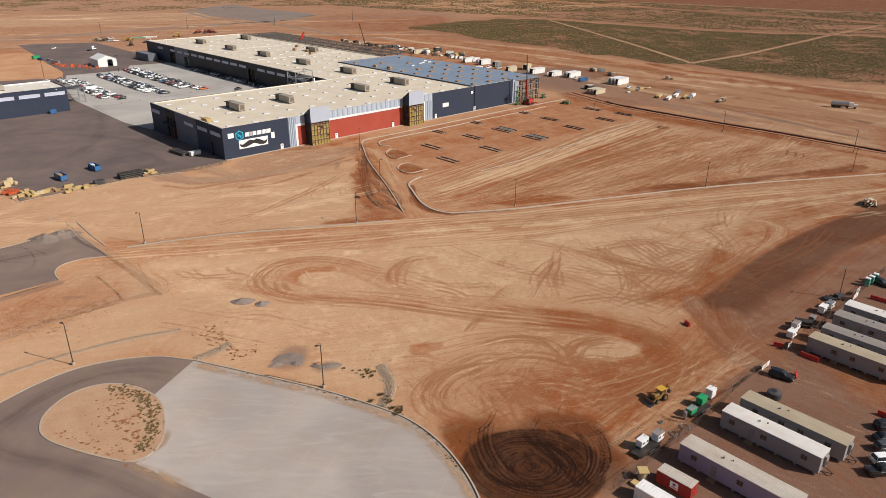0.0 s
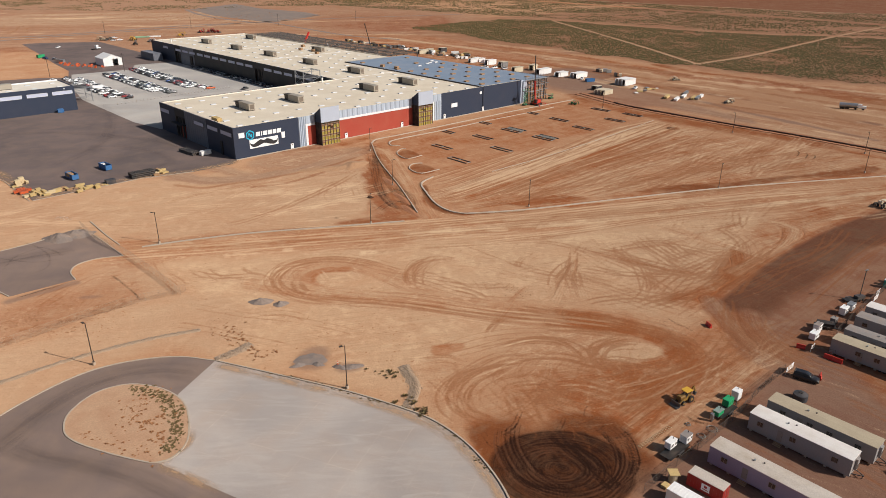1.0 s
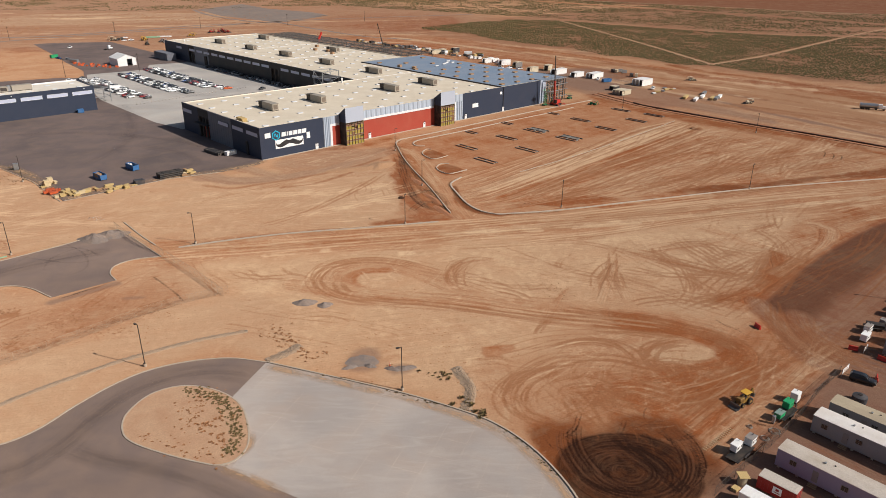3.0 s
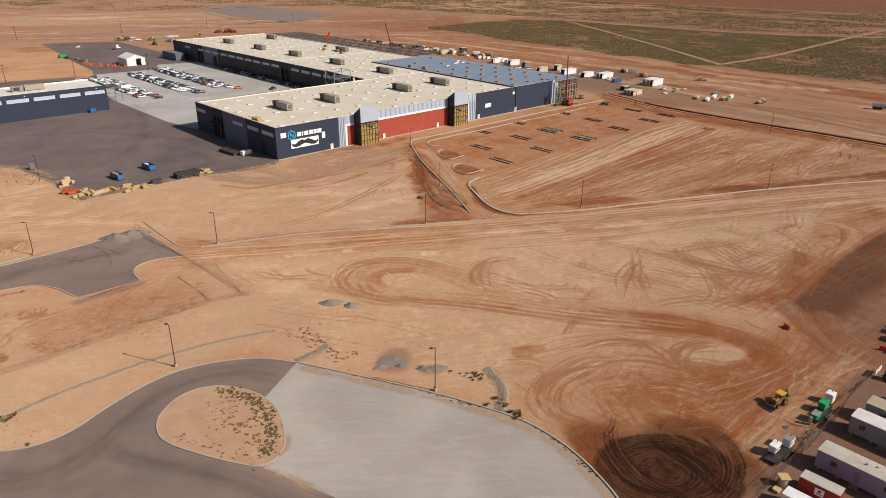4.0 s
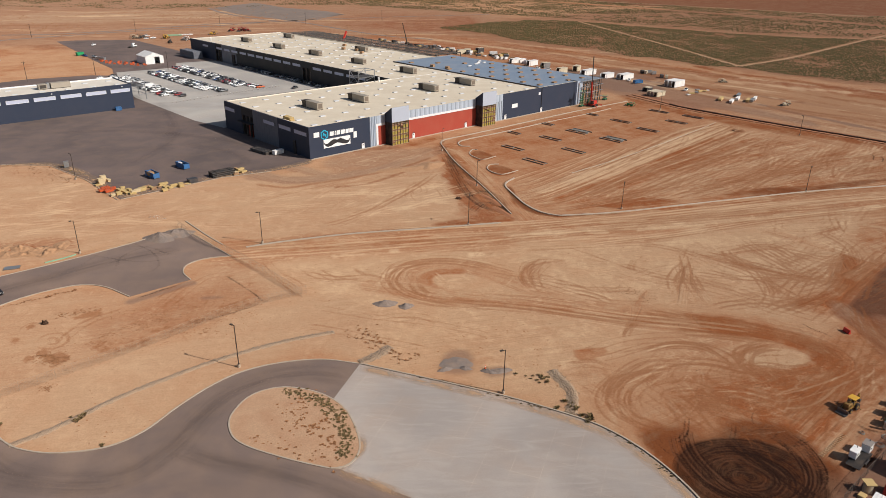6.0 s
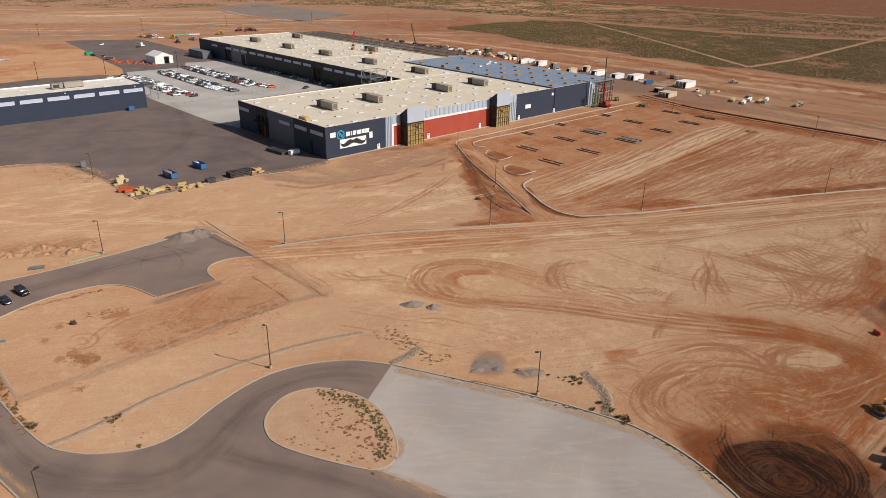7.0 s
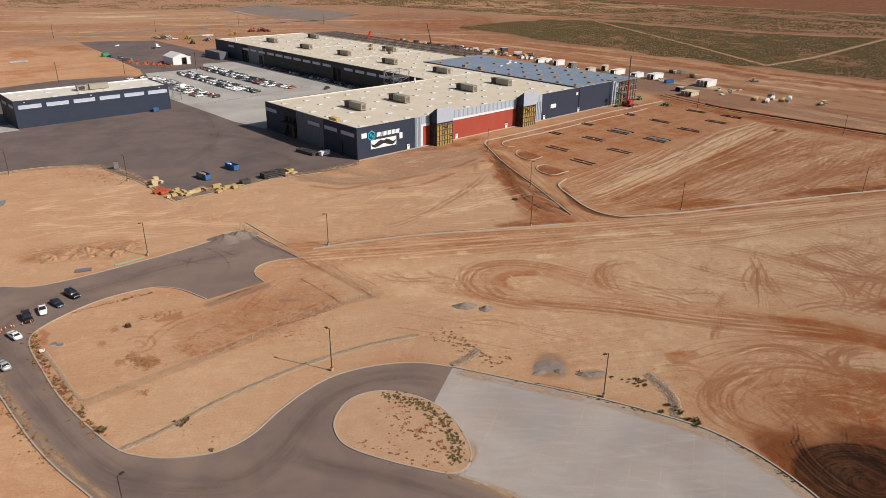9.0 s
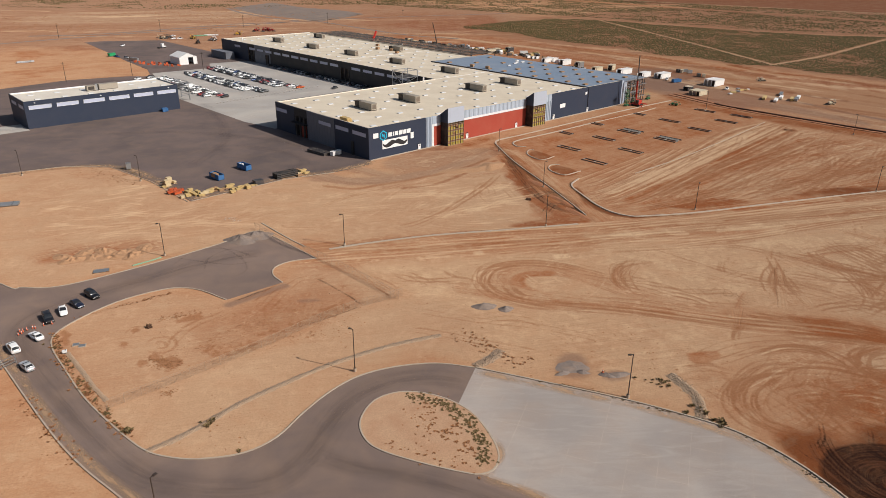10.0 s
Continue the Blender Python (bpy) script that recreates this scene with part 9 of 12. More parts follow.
for _x in (-0.5, 0.5):
    part("wheel", tube(bm_new(), (_x, -0.9, 0.33), (_x, -0.71, 0.33), 0.33, 10), M["rubber"], mast)
part("mast", tube(bm_new(), (0, 0, 1.3), (0, 0, 8.2), 0.1, 8), M["steel"], mast)
for _x in (-0.7, -0.25, 0.25, 0.7):
    part("lamp", box(bm_new(), _x * 0.6 - 0.12, -0.12, 8.2, _x * 0.6 + 0.12, 0.1, 8.45), M["galv"], mast)
crate(at_px((88, 143.7), 40), (1.6, 1.2, 1.6), "office_grey", "grey generator by the office row")
crate(at_px((93, 148.6), 42), (2.6, 1.4, 1.9), "white_paint", "white generator with a pale lid")
crate(at_px((96, 150.9), 42), (2.4, 1.4, 1.7), "white_paint", "white generator by the fence", roof_mat="galv")
flat_trailer(at_px((85, 141.8), -20), 4.6, "black tarped equipment trailer", 2.0)
crate(at_px((85, 141.8), -20, 0.62), (3.6, 1.8, 0.8), "black", "heap of equipment under a black tarpaulin", "tarped_load", "load")
flat_trailer(at_px((98.7, 155.5), 10), 4.2, "light-tower trailer with dark frame", 1.8)


def toilet(m):
    ob = thing("portable_toilet", "teal portable toilet with a white roof", "portable toilet", m, "portable toilets")
    part("cabin", box(bm_new(), -0.58, -0.58, 0.1, 0.58, 0.58, 2.1), M["teal"], ob)
    part("base", box(bm_new(), -0.6, -0.62, 0, 0.6, 0.62, 0.1), M["black"], ob)
    part("roof", prism(bm_new(), [(-0.62, 2.1), (0.62, 2.1), (0.5, 2.3), (-0.5, 2.3)], -0.62, 0.62, "y"), M["white_paint"], ob, "white translucent roof")
    d = part("door", box(bm_new(), -0.42, -0.62, 0.2, 0.42, -0.585, 2.0), M["teal"], ob)
    part("handle", box(bm_new(), 0.25, -0.66, 1.0, 0.35, -0.625, 1.15), M["white_paint"], d)
    part("vent", tube(bm_new(), (0.45, 0.45, 2.3), (0.45, 0.45, 2.55), 0.06, 6), M["white_paint"], ob)
    return ob


tl = toilet(at_px((112.2, 163.4), 42))
copy_thing(tl, at_px((114, 164.7), 42))
copy_thing(tl, at_px((115.9, 166.1), 42))


def tank(m):
    ob = thing("water_tank", "round dark plastic water tank beside the offices", "tank", m)
    part("shell", tube(bm_new(), (0, 0, 0), (0, 0, 1.55), 1.35, 24), M["tank_grey"], ob, smooth=False)
    part("dome", tube(bm_new(), (0, 0, 1.55), (0, 0, 1.9), 1.33, 24, 0.45), M["tank_grey"], ob)
    part("lid", tube(bm_new(), (0, 0, 1.9), (0, 0, 2.0), 0.4, 12), M["black"], ob)
    for z in (0.35, 0.8, 1.25):
        part("hoop", tube(bm_new(), (0, 0, z), (0, 0, z + 0.08), 1.38, 24), M["tank_grey"], ob)
    return ob


tank(at_px((65.5, 113.3)) @ Matrix.Diagonal((1.0, 1.0, 0.82, 1)))
bucket = thing("water_tank", "small beige round tank with a timber lid", "tank", at_px((33.4, 90.3)))
part("shell", tube(bm_new(), (0, 0, 0), (0, 0, 1.7), 0.75, 16), M["office_beige"], bucket)
part("lid", box(bm_new(), -0.85, -0.85, 1.7, 0.85, 0.85, 1.8), M["timber"], bucket, "square timber lid")
timber_stack(at_px((31.8, 88.9), 40), (1.4, 1.0, 0.5), "small yellow pallet on the ground", 2)


def barrier(m, n=2, paint="barrier_red"):
    ob = thing("traffic_barrier", "red plastic water-filled traffic barrier", "barrier", m, "red barriers")
    for k in range(n):
        bm = prism(bm_new(), [(-0.3, 0), (0.3, 0), (0.3, 0.25), (0.12, 0.5), (0.1, 1.0), (-0.1, 1.0), (-0.12, 0.5), (-0.3, 0.25)], k * 1.9, k * 1.9 + 1.85, "x")
        part("segment", bm, M[paint], ob)
    return ob


barrier(at_px((57.6, 143), -75), 1)
barrier(at_px((74.1, 133.0), -32), 1)
barrier(at_px((78.2, 128.9), -48), 2)
barrier(at_px((69.4, 122.6), -30), 1)
barrier(at_px((72.8, 119.9), 60), 1)
barrier(at_px((82.8, 107.9), -46), 3)
barrier(at_px((109.1, 156.2), -46), 4)


def sign_panel(m, label, size=(2.4, 1.4), paint="sign_white"):
    ob = thing("sign", label, "sign", m)
    for x in (-size[0] / 2 + 0.1, size[0] / 2 - 0.1):
        part("post", box(bm_new(), x - 0.05, 0.03, 0, x + 0.05, 0.13, size[1] + 0.7), M["galv"], ob)
    b = part("board", box(bm_new(), -size[0] / 2, -0.03, 0.7, size[0] / 2, 0.03, 0.7 + size[1]), M[paint], ob)
    for k in range(3):
        part("text_bar", box(bm_new(), -size[0] * 0.35, -0.05, 0.95 + 0.35 * k, size[0] * (0.35 - 0.1 * k), -0.033, 1.1 + 0.35 * k), M["ply"], b)
    return ob


sign_panel(at_px((67.8, 122.8), 42), "white site notice board beside the gate", (3.4, 1.1))
sign_panel(at_px((76.9, 131.4), 42), "white banner on the fence gate", (1.8, 1.0))
sign_panel(at_px((104.4, 154.9), 42), "white banner fixed to the fence", (3.2, 1.2))
sign_panel(at_px((106.8, 158.1), 42), "white banner fixed to the fence", (2.6, 1.2))


# stakes laid out in a row, and coils of hose by the fence
_p, _q = (30.2, 98.9), (37.2, 104.5)
for _k in range(15):
    _f = _k / 14
    _s = thing("timber_stake", "short pale timber stake lying on red soil", "stake", pose(_p[0] + (_q[0] - _p[0]) * _f, _p[1] + (_q[1] - _p[1]) * _f, 0, 0, 0, -50 + 9 * math.sin(5 * _k)), "stakes laid in a row")
    part("shaft", box(bm_new(), -0.4, -0.035, 0, 0.35, 0.035, 0.05), M["timber_pale"], _s)
    part("point", prism(bm_new(), [(0.352, 0), (0.5, 0.02), (0.5, 0.03), (0.352, 0.05)], -0.035, 0.035, "y"), M["timber_pale"], _s)
for _px, _r in (((44.9, 103.9), 0.9), ((42.2, 101.9), 0.7), ((40.9, 105.2), 0.45)):
    _c = thing("hose_coil", "coil of dusty grey hose lying by the fence", "hose", at_px(_px), "hose coils")
    for _k in range(4):
        _rr, _z, _n = _r * (1.15 - 0.13 * _k), 0.03 + 0.07 * _k, 20
        bm = bm_new()
        _rings = [[bm.verts.new(((_rr + 0.03 * math.cos(_b)) * math.cos(2 * math.pi * _i / _n), (_rr + 0.03 * math.cos(_b)) * math.sin(2 * math.pi * _i / _n), _z + 0.03 * math.sin(_b)))
                   for _b in (0, 1.2566, 2.5133, 3.7699, 5.0265)] for _i in range(_n)]
        for _i in range(_n):
            for _j in range(5):
                bm.faces.new((_rings[_i][_j], _rings[(_i + 1) % _n][_j], _rings[(_i + 1) % _n][(_j + 1) % 5], _rings[_i][(_j + 1) % 5]))
        part("loop", bm, M["sheet_grey"], _c)


# ---- fences ----
def chain_fence(knots, label, height=2.2, gap=3.2, mesh=0.11, screen=False, tone="fence_wire"):
    """A chain-link fence: tubular posts, a top rail and woven wire."""
    line = curved(knots, False, 1.0)
    seg = np.r_[0, np.cumsum(np.hypot(*np.diff(line, axis=0).T))]
    total = seg[-1]
    n = max(1, round(total / gap))
    spots = [(np.interp(s, seg, line[:, 0]), np.interp(s, seg, line[:, 1])) for s in np.linspace(0, total, n + 1)]
    ob = thing("fence", label, "fence", pose(*spots[0], 0))
    ox, oy = spots[0]
    post = mesh_of(tube(bm_new(), (0, 0, 0), (0, 0, height), 0.032, 6), "post", M[tone])
    wire = bm_new()
    for k, (x, y) in enumerate(spots):
        p = new("post", post)
        p.parent, p.location = ob, (x - ox, y - oy, 0)
        if k < n:
            a, b = Vector((x - ox, y - oy, 0)), Vector((spots[k + 1][0] - ox, spots[k + 1][1] - oy, 0))
            part("rail", bar(bm_new(), a + Vector((0, 0, height - 0.05)), b + Vector((0, 0, height - 0.05)), 0.035), M[tone], ob)
            d, ln = (b - a).normalized(), (b - a).length
            if screen:
                nn = Vector((-d.y, d.x, 0)) * 0.01
                vs = [wire.verts.new(q) for q in (a + nn + Vector((0, 0, 0.05)), b + nn + Vector((0, 0, 0.05)), b + nn + Vector((0, 0, height - 0.1)), a + nn + Vector((0, 0, height - 0.1)))]
                wire.faces.new(vs)
                continue
            for sgn in (1, -1):
                for s in np.arange(-height, ln, mesh * 2.2):
                    s0, s1 = max(s, 0), min(s + height, ln)
                    if s1 - s0 < 0.1:
                        continue
                    z0, z1 = s0 - s, s1 - s
                    if sgn < 0:
                        z0, z1 = height - z0, height - z1
                    p0, p1 = a + d * s0 + Vector((0, 0, z0)), a + d * s1 + Vector((0, 0, z1))
                    bar(wire, p0, p1, 0.009)
    part("wire_mesh", wire, M["shadecloth"] if screen else M[tone], ob, "dark screen cloth" if screen else "woven wire mesh")
    return ob


chain_fence([(-123.2, 110.6), (-114.5, 118.7), (-101, 131.7), (-85.1, 148.9), (-70.6, 158.8)], "chain-link fence across the sandy lot")
chain_fence([(-119.5, 203.9), (-108.2, 191.8), (-96.5, 182.5), (-81.9, 168.1), (-71.3, 156.9)], "chain-link fence beside the road end")
chain_fence([(27.9, 87.5), (35.8, 94.3), (42.3, 99.7), (51.8, 108.4)], "chain-link fence in front of the site offices", 1.9, tone="fence_dark")
chain_fence([(51.8, 108.4), (58.8, 115.8), (66.9, 123)], "fence with torn dark screen by the offices", 1.9, tone="fence_dark")
chain_fence([(76.7, 130.5), (79.1, 129.8), (80.6, 129.1)], "metal site gate standing open", 1.6, tone="fence_dark")
chain_fence([(85.9, 138.4), (96.5, 148.6), (110.6, 161.4), (123.4, 173.4)], "chain-link fence behind the generators", 1.9, tone="fence_dark")


# ---- heaps, rocks and riprap ----
def heap(m, rx, ry, h, label, material, seed, name="gravel_mound", rough=0.35):
    bm = bm_new()
    n, rings = 32, 9
    rng = random.Random(seed)
    ph = [rng.random() * 6.28 for _ in range(4)]
    prev = None
    for r in range(rings + 1):
        f = r / rings
        row = []
        for k in range(n):
            a = 2 * math.pi * k / n
            w = 1 + 0.12 * math.sin(2 * a + ph[0]) + 0.08 * math.sin(3 * a + ph[1]) + 0.05 * math.sin(7 * a + ph[2])
            z = h * max(0.0, (1 - f) ** 1.15 * (1 + 0.15 * math.sin(3 * a + ph[3]) * f)) - (0.06 if f > 0.99 else 0)
            x, y = rx * f * w * math.cos(a), ry * f * w * math.sin(a)
            z += h * rough * (1 - f) * noise.noise(Vector((x * 1.1, y * 1.1, seed))) + rng.uniform(-0.09, 0.09) * h * (1 - f)
            row.append(bm.verts.new((x, y, max(z, 0.0) if f < 0.99 else z)) if r else None)
        if r == 0:
            top = bm.verts.new((0, 0, h))
        elif r == 1:
            for k in range(n):
                bm.faces.new((top, row[k], row[(k + 1) % n]))
        else:
            for k in range(n):
                bm.faces.new((prev[k], row[k], row[(k + 1) % n], prev[(k + 1) % n]))
        prev = row
    return thing(name, label, "heap", m, bm=bm, material=material, smooth=True)


heap(at_px((-50, 153.5), 0), 2.9, 1.9, 1.1, "grey gravel heap on the sand", M["gravel_heap"], 1)
heap(at_px((-44.9, 152.3), 0), 2.0, 1.5, 0.9, "grey gravel heap on the sand", M["gravel_heap"], 2)
heap(at_px((-32.9, 126.9), 0), 3.3, 2.8, 0.22, "low spread of grey gravel on pale sand", M["gravel_heap"], 3)
heap(at_px((-35.2, 124.5), 20), 1.7, 0.8, 0.65, "small grey gravel heap tipped by a loader", M["gravel_heap"], 14)
heap(at_px((-31.1, 125), -25), 1.5, 0.7, 0.6, "small grey gravel heap tipped by a loader", M["gravel_heap"], 15)
heap(at_px((-26.3, 123.9), -15), 1.7, 0.8, 0.7, "small grey gravel heap tipped by a loader", M["gravel_heap"], 16)
heap(at_px((-23.7, 124.3), 10), 2.2, 1.2, 0.4, "low grey gravel heap", M["gravel_heap"], 4)
heap(at_px((-121.3, 194.2), 0), 5.4, 3.6, 1.9, "large grey gravel heap beside the road", M["gravel_heap"], 5)
heap(at_px((-117.8, 197.4), 10), 6.4, 3.2, 1.7, "large grey gravel heap beside the road", M["gravel_heap"], 6)


def brush_pile(m, r, h, label, count, seed):
    """Cut branches thrown together: dark sticks leaning inwards over a dark core."""
    rng = random.Random(seed)
    ob = thing("brush_pile", label, "brush", m)
    bm = bm_new()
    for _ in range(count):
        a, b = rng.uniform(0, 6.28), rng.uniform(0, 6.28)
        p = Vector((r * rng.uniform(0.4, 1) * math.cos(a), r * 0.75 * rng.uniform(0.4, 1) * math.sin(a), 0.0))
        q = Vector((r * 0.5 * math.cos(b), r * 0.4 * math.sin(b), h * rng.uniform(0.5, 1.1)))
        tube(bm, p, q, rng.uniform(0.03, 0.07), 5, 0.02)
    part("brush", bm, M["dead_wood"], ob)
    part("root_ball", tube(bm_new(), (-0.1, 0, -0.05), (0.1, 0, h * 0.6), r * 0.62, 9, r * 0.3), M["dead_wood"], ob)
    return ob


brush_pile(at_px((-127.7, 141.5), 20), 0.95, 0.95, "dark uprooted brush pile lying on pale sand", 60, 8)
brush_pile(at_px((-30.7, 234.3), -30), 1.5, 0.8, "dark pile of debris and brush on red soil", 60, 9)
for _k, (_x, _y) in enumerate([(-168.1, 180.7), (-164, 178.8), (-163.2, 183.6), (-159.4, 180.9), (-158.1, 185), (-153.9, 181), (-152.9, 184.3), (-148.8, 182.4), (-147.6, 187.3)]):
    heap(pose(_x, _y, 0, 0, 0, 37 * _k), 3.2 + 0.7 * (_k % 3), 2.2 + 0.4 * (_k % 2), 0.75 if _k % 3 == 1 else 0.45, "low mound of churned soil", M["soil_heap"], 50 + _k, "soil_mound", 1.6)
for _k, (_x, _y) in enumerate([(-51.9, 270.4), (-45.4, 273.5)]):
    heap(pose(_x, _y, 0, 0, 0, 20 + 12 * _k), 11.0, 4.0, 0.45, "low bank of pale graded soil", M["soil_heap"], 90 + _k, "soil_mound")
for _x, _y in [(-41.4, 276.2)]:
    heap(pose(_x, _y, -0.05, 0, 0, 60), 8.5, 4.5, 1.1, "smooth pale bank of graded soil", M["soil_heap"], 95, "soil_mound")
for _k, (_x, _y) in enumerate([(-25, 253.2), (-18.8, 233.2), (-16, 221.3)]):
    heap(pose(_x, _y, -0.05, 0, 0, -65), 7.5, 1.5, 0.4, "red soil windrow beside the drive", M["red_heap"], 20 + _k, "soil_mound")


def stone_bed(knots, width, label, rise=0.14):
    """The silted bed under a line of broken stone, a low bank, with an uneven edge."""
    line = curved(knots, False, 0.6)
    t = np.gradient(line, axis=0)
    t /= np.maximum(np.linalg.norm(t, axis=1, keepdims=True), 1e-6)
    nrm = np.stack([-t[:, 1], t[:, 0]], 1)
    rng = random.Random(int(width * 100) + len(line))
    co, faces = [], []
    for i, (q, k) in enumerate(zip(line, nrm)):
        for c, (f, z) in enumerate(((-0.6, -0.04), (-0.36, 0.6 * rise), (0, rise), (0.36, 0.6 * rise), (0.6, -0.04))):
            p = q + k * width * (f + (rng.uniform(-0.1, 0.1) if c in (0, 1, 3, 4) else 0))
            co.append((p[0], p[1], z + rng.uniform(-0.1, 0.1) * rise))
            if i and c:
                a = len(co) - 1
                faces.append((a, a - 1, a - 6, a - 5))
    me = bpy.data.meshes.new("stone_bed")
    me.from_pydata(co, [], faces)
    me.materials.append(M["stone_bed"])
    return tagged(new("stone_bed", me), label, "riprap", kind="structure")


def rocks(name, knots, width, label, density, size, seed, material="rock", rise=0.0):
    """Broken stone laid along a line: each stone a small faceted block."""
    rng = random.Random(seed)
    line = curved(knots, False, 0.5)
    bm = bm_new()
    for a, b in zip(line[:-1], line[1:]):
        d = b - a
        ln = np.hypot(*d)
        nrm = np.array([-d[1], d[0]]) / max(ln, 1e-6)
        for _ in range(max(1, int(ln * width * density))):
            off = rng.gauss(0, 0.3)
            p = a + d * rng.random() + nrm * off * width
            s = size * rng.uniform(0.5, 1.4)
            m = Matrix.Translation((p[0], p[1], s * 0.2 + rise * max(0.0, 1 - (off / 0.6) ** 2))) @ Euler((rng.random() * 6, rng.random() * 6, rng.random() * 6)).to_matrix().to_4x4() @ Matrix.Diagonal((s * rng.uniform(0.7, 1.3), s * rng.uniform(0.7, 1.2), s * 0.6, 1))
            vs = [bm.verts.new(m @ Vector(c)) for c in ((0.5, 0, 0), (-0.5, 0.1, 0), (0, 0.5, 0.1), (0.1, -0.5, 0), (0, 0, 0.5), (0, 0.1, -0.5))]
            for i, j, k in ((0, 2, 4), (2, 1, 4), (1, 3, 4), (3, 0, 4), (2, 0, 5), (1, 2, 5), (3, 1, 5), (0, 3, 5)):
                bm.faces.new((vs[i], vs[j], vs[k]))
    return thing(name, label, "riprap", kind="stuff", bm=bm, material=M[material])


for _l, _w in (([(-111.1, 98.7), (-105.8, 103.7), (-98.3, 113.3), (-90.2, 121.2), (-82, 128.1), (-70.6, 135.2), (-60.6, 139.4)], 1.35), ([(-53.2, 126.7), (-49.9, 129.9), (-47.4, 133.3)], 2.2), ([(-11.6, 109.9), (-10.5, 113.6), (-10.3, 117.1), (-11.8, 121.6), (-13.2, 124.6)], 2.1)):
    stone_bed(_l, _w, "silted bed of pale broken stone")
rocks("riprap", [(-111.1, 98.7), (-105.8, 103.7), (-98.3, 113.3), (-90.2, 121.2), (-82, 128.1), (-70.6, 135.2), (-60.6, 139.4)], 1.3, "line of broken grey stone across the sand", 26, 0.14, 1, rise=0.14)
rocks("riprap", [(-53.2, 126.7), (-49.9, 129.9), (-47.4, 133.3)], 2.0, "broken grey stone spillway at the apron corner", 40, 0.16, 2, rise=0.14)
rocks("riprap", [(-11.6, 109.9), (-10.5, 113.6), (-10.3, 117.1), (-11.8, 121.6), (-13.2, 124.6)], 1.9, "broken grey stone channel down to the apron", 44, 0.18, 3, rise=0.14)
stone_bed([(-140.9, 130.4), (-138.6, 128), (-135.6, 124.8), (-132.2, 121.1), (-129.8, 118.4), (-124.5, 113.2)], 0.9, "silted bed of pale broken stone", 0.1)
rocks("riprap", [(-140.9, 130.4), (-138.6, 128), (-135.6, 124.8), (-132.2, 121.1), (-129.8, 118.4), (-124.5, 113.2)], 0.9, "thin line of broken stone inside the kerb", 9, 0.12, 4, rise=0.1)
# low dark brown strip that follows the trench line
bm = ribbon(bm_new(), curved([(97.5, 411.0), (103.9, 399.6), (139.2, 360), (169.6, 329.3), (197.4, 298.2), (229.7, 264.2)]), 0.9, -0.05, 0.75)
bmesh.ops.recalc_face_normals(bm, faces=bm.faces)
thing("silt_fence", "long black silt sheet staked along a trench", "silt fence", bm=bm, material=M["membrane"])
for _o, _hh, _ww in ((2.4, 0.55, 2.6), (-2.2, 0.35, 2.2)):
    bm = bm_new()
    _l = curved([(81.3, 440.3), (103.9, 399.6), (139.2, 360), (169.6, 329.3), (197.4, 298.2), (229.7, 264.2)], False, 2.0)
    ribbon(bm, _l, _ww, -0.05, 0.3, off=_o)
    for _vtx in bm.verts:
        if _vtx.co.z > 0.1:
            _vtx.co.z = _hh * (0.6 + 0.5 * noise.noise(_vtx.co * 0.3))
    bmesh.ops.recalc_face_normals(bm, faces=bm.faces)
    thing("soil_windrow", "ridge of red spoil beside the trench", "windrow", bm=bm, material=M["red_heap"])


# ---- the half-built car park ----
def steel_base(sheets):
    """Two channel beams with end ties; some carry stacked sheets."""
    ob = thing("steel_base_frame", "dark steel carport base frame with sheets" if sheets else "dark steel carport base frame lying on soil", "steel frame", group="carport frames")
    for x in (-1.3, 1.3):
        part("beam", box(bm_new(), x - 0.17, -5.8, 0, x + 0.17, 5.8, 0.36), M["rusty"], ob)
    for y in (-5.6, 0, 5.6):
        part("tie", box(bm_new(), -1.08, y - 0.12, 0.1, 1.08, y + 0.12, 0.3), M["sheet_grey"], ob)
    if sheets:
        for k in range(3):
            part("sheet", box(bm_new(), 1.7 + 0.9 * k, -5.2 + 0.3 * k, 0.05, 2.45 + 0.9 * k, 5.5 - 0.2 * k, 0.2 + 0.06 * k), M["sheet_grey"], ob)
        part("beam", box(bm_new(), 4.6, -5.6, 0, 4.95, 5.7, 0.45), M["steel"], ob)
    return ob


bare, loaded = steel_base(False), steel_base(True)
_rows = [(79, -43.2), (69.5, -64), (96.2, -64), (106, -43), (164.3, -43.2), (157.7, -63.6), (185.5, -63.6), (202.6, -42.8), (204.2, -62.8)]
bare.matrix_basis = SITE @ pose(*_rows[0], 0)
for _s in _rows[1:]:
    copy_thing(bare, SITE @ pose(*_s, 0))
loaded.matrix_basis = SITE @ pose(126.5, -43, 0)
copy_thing(loaded, SITE @ pose(126, -63.5, 0))
for _u, _v in ((166.3, -23.6), (129, -22.6), (101, -24.5)):
    ob = thing("steel_base_frame", "short dark steel carport base frame lying on soil", "steel frame", SITE @ pose(_u, _v, 0), "carport frames")
    for x in (-1.2, 1.2):
        part("beam", box(bm_new(), x - 0.17, -3.4, 0, x + 0.17, 3.4, 0.36), M["rusty"], ob)
    for y in (-3.2, 3.2):
        part("tie", box(bm_new(), -0.98, y - 0.12, 0.1, 0.98, y + 0.12, 0.3), M["galv"], ob)


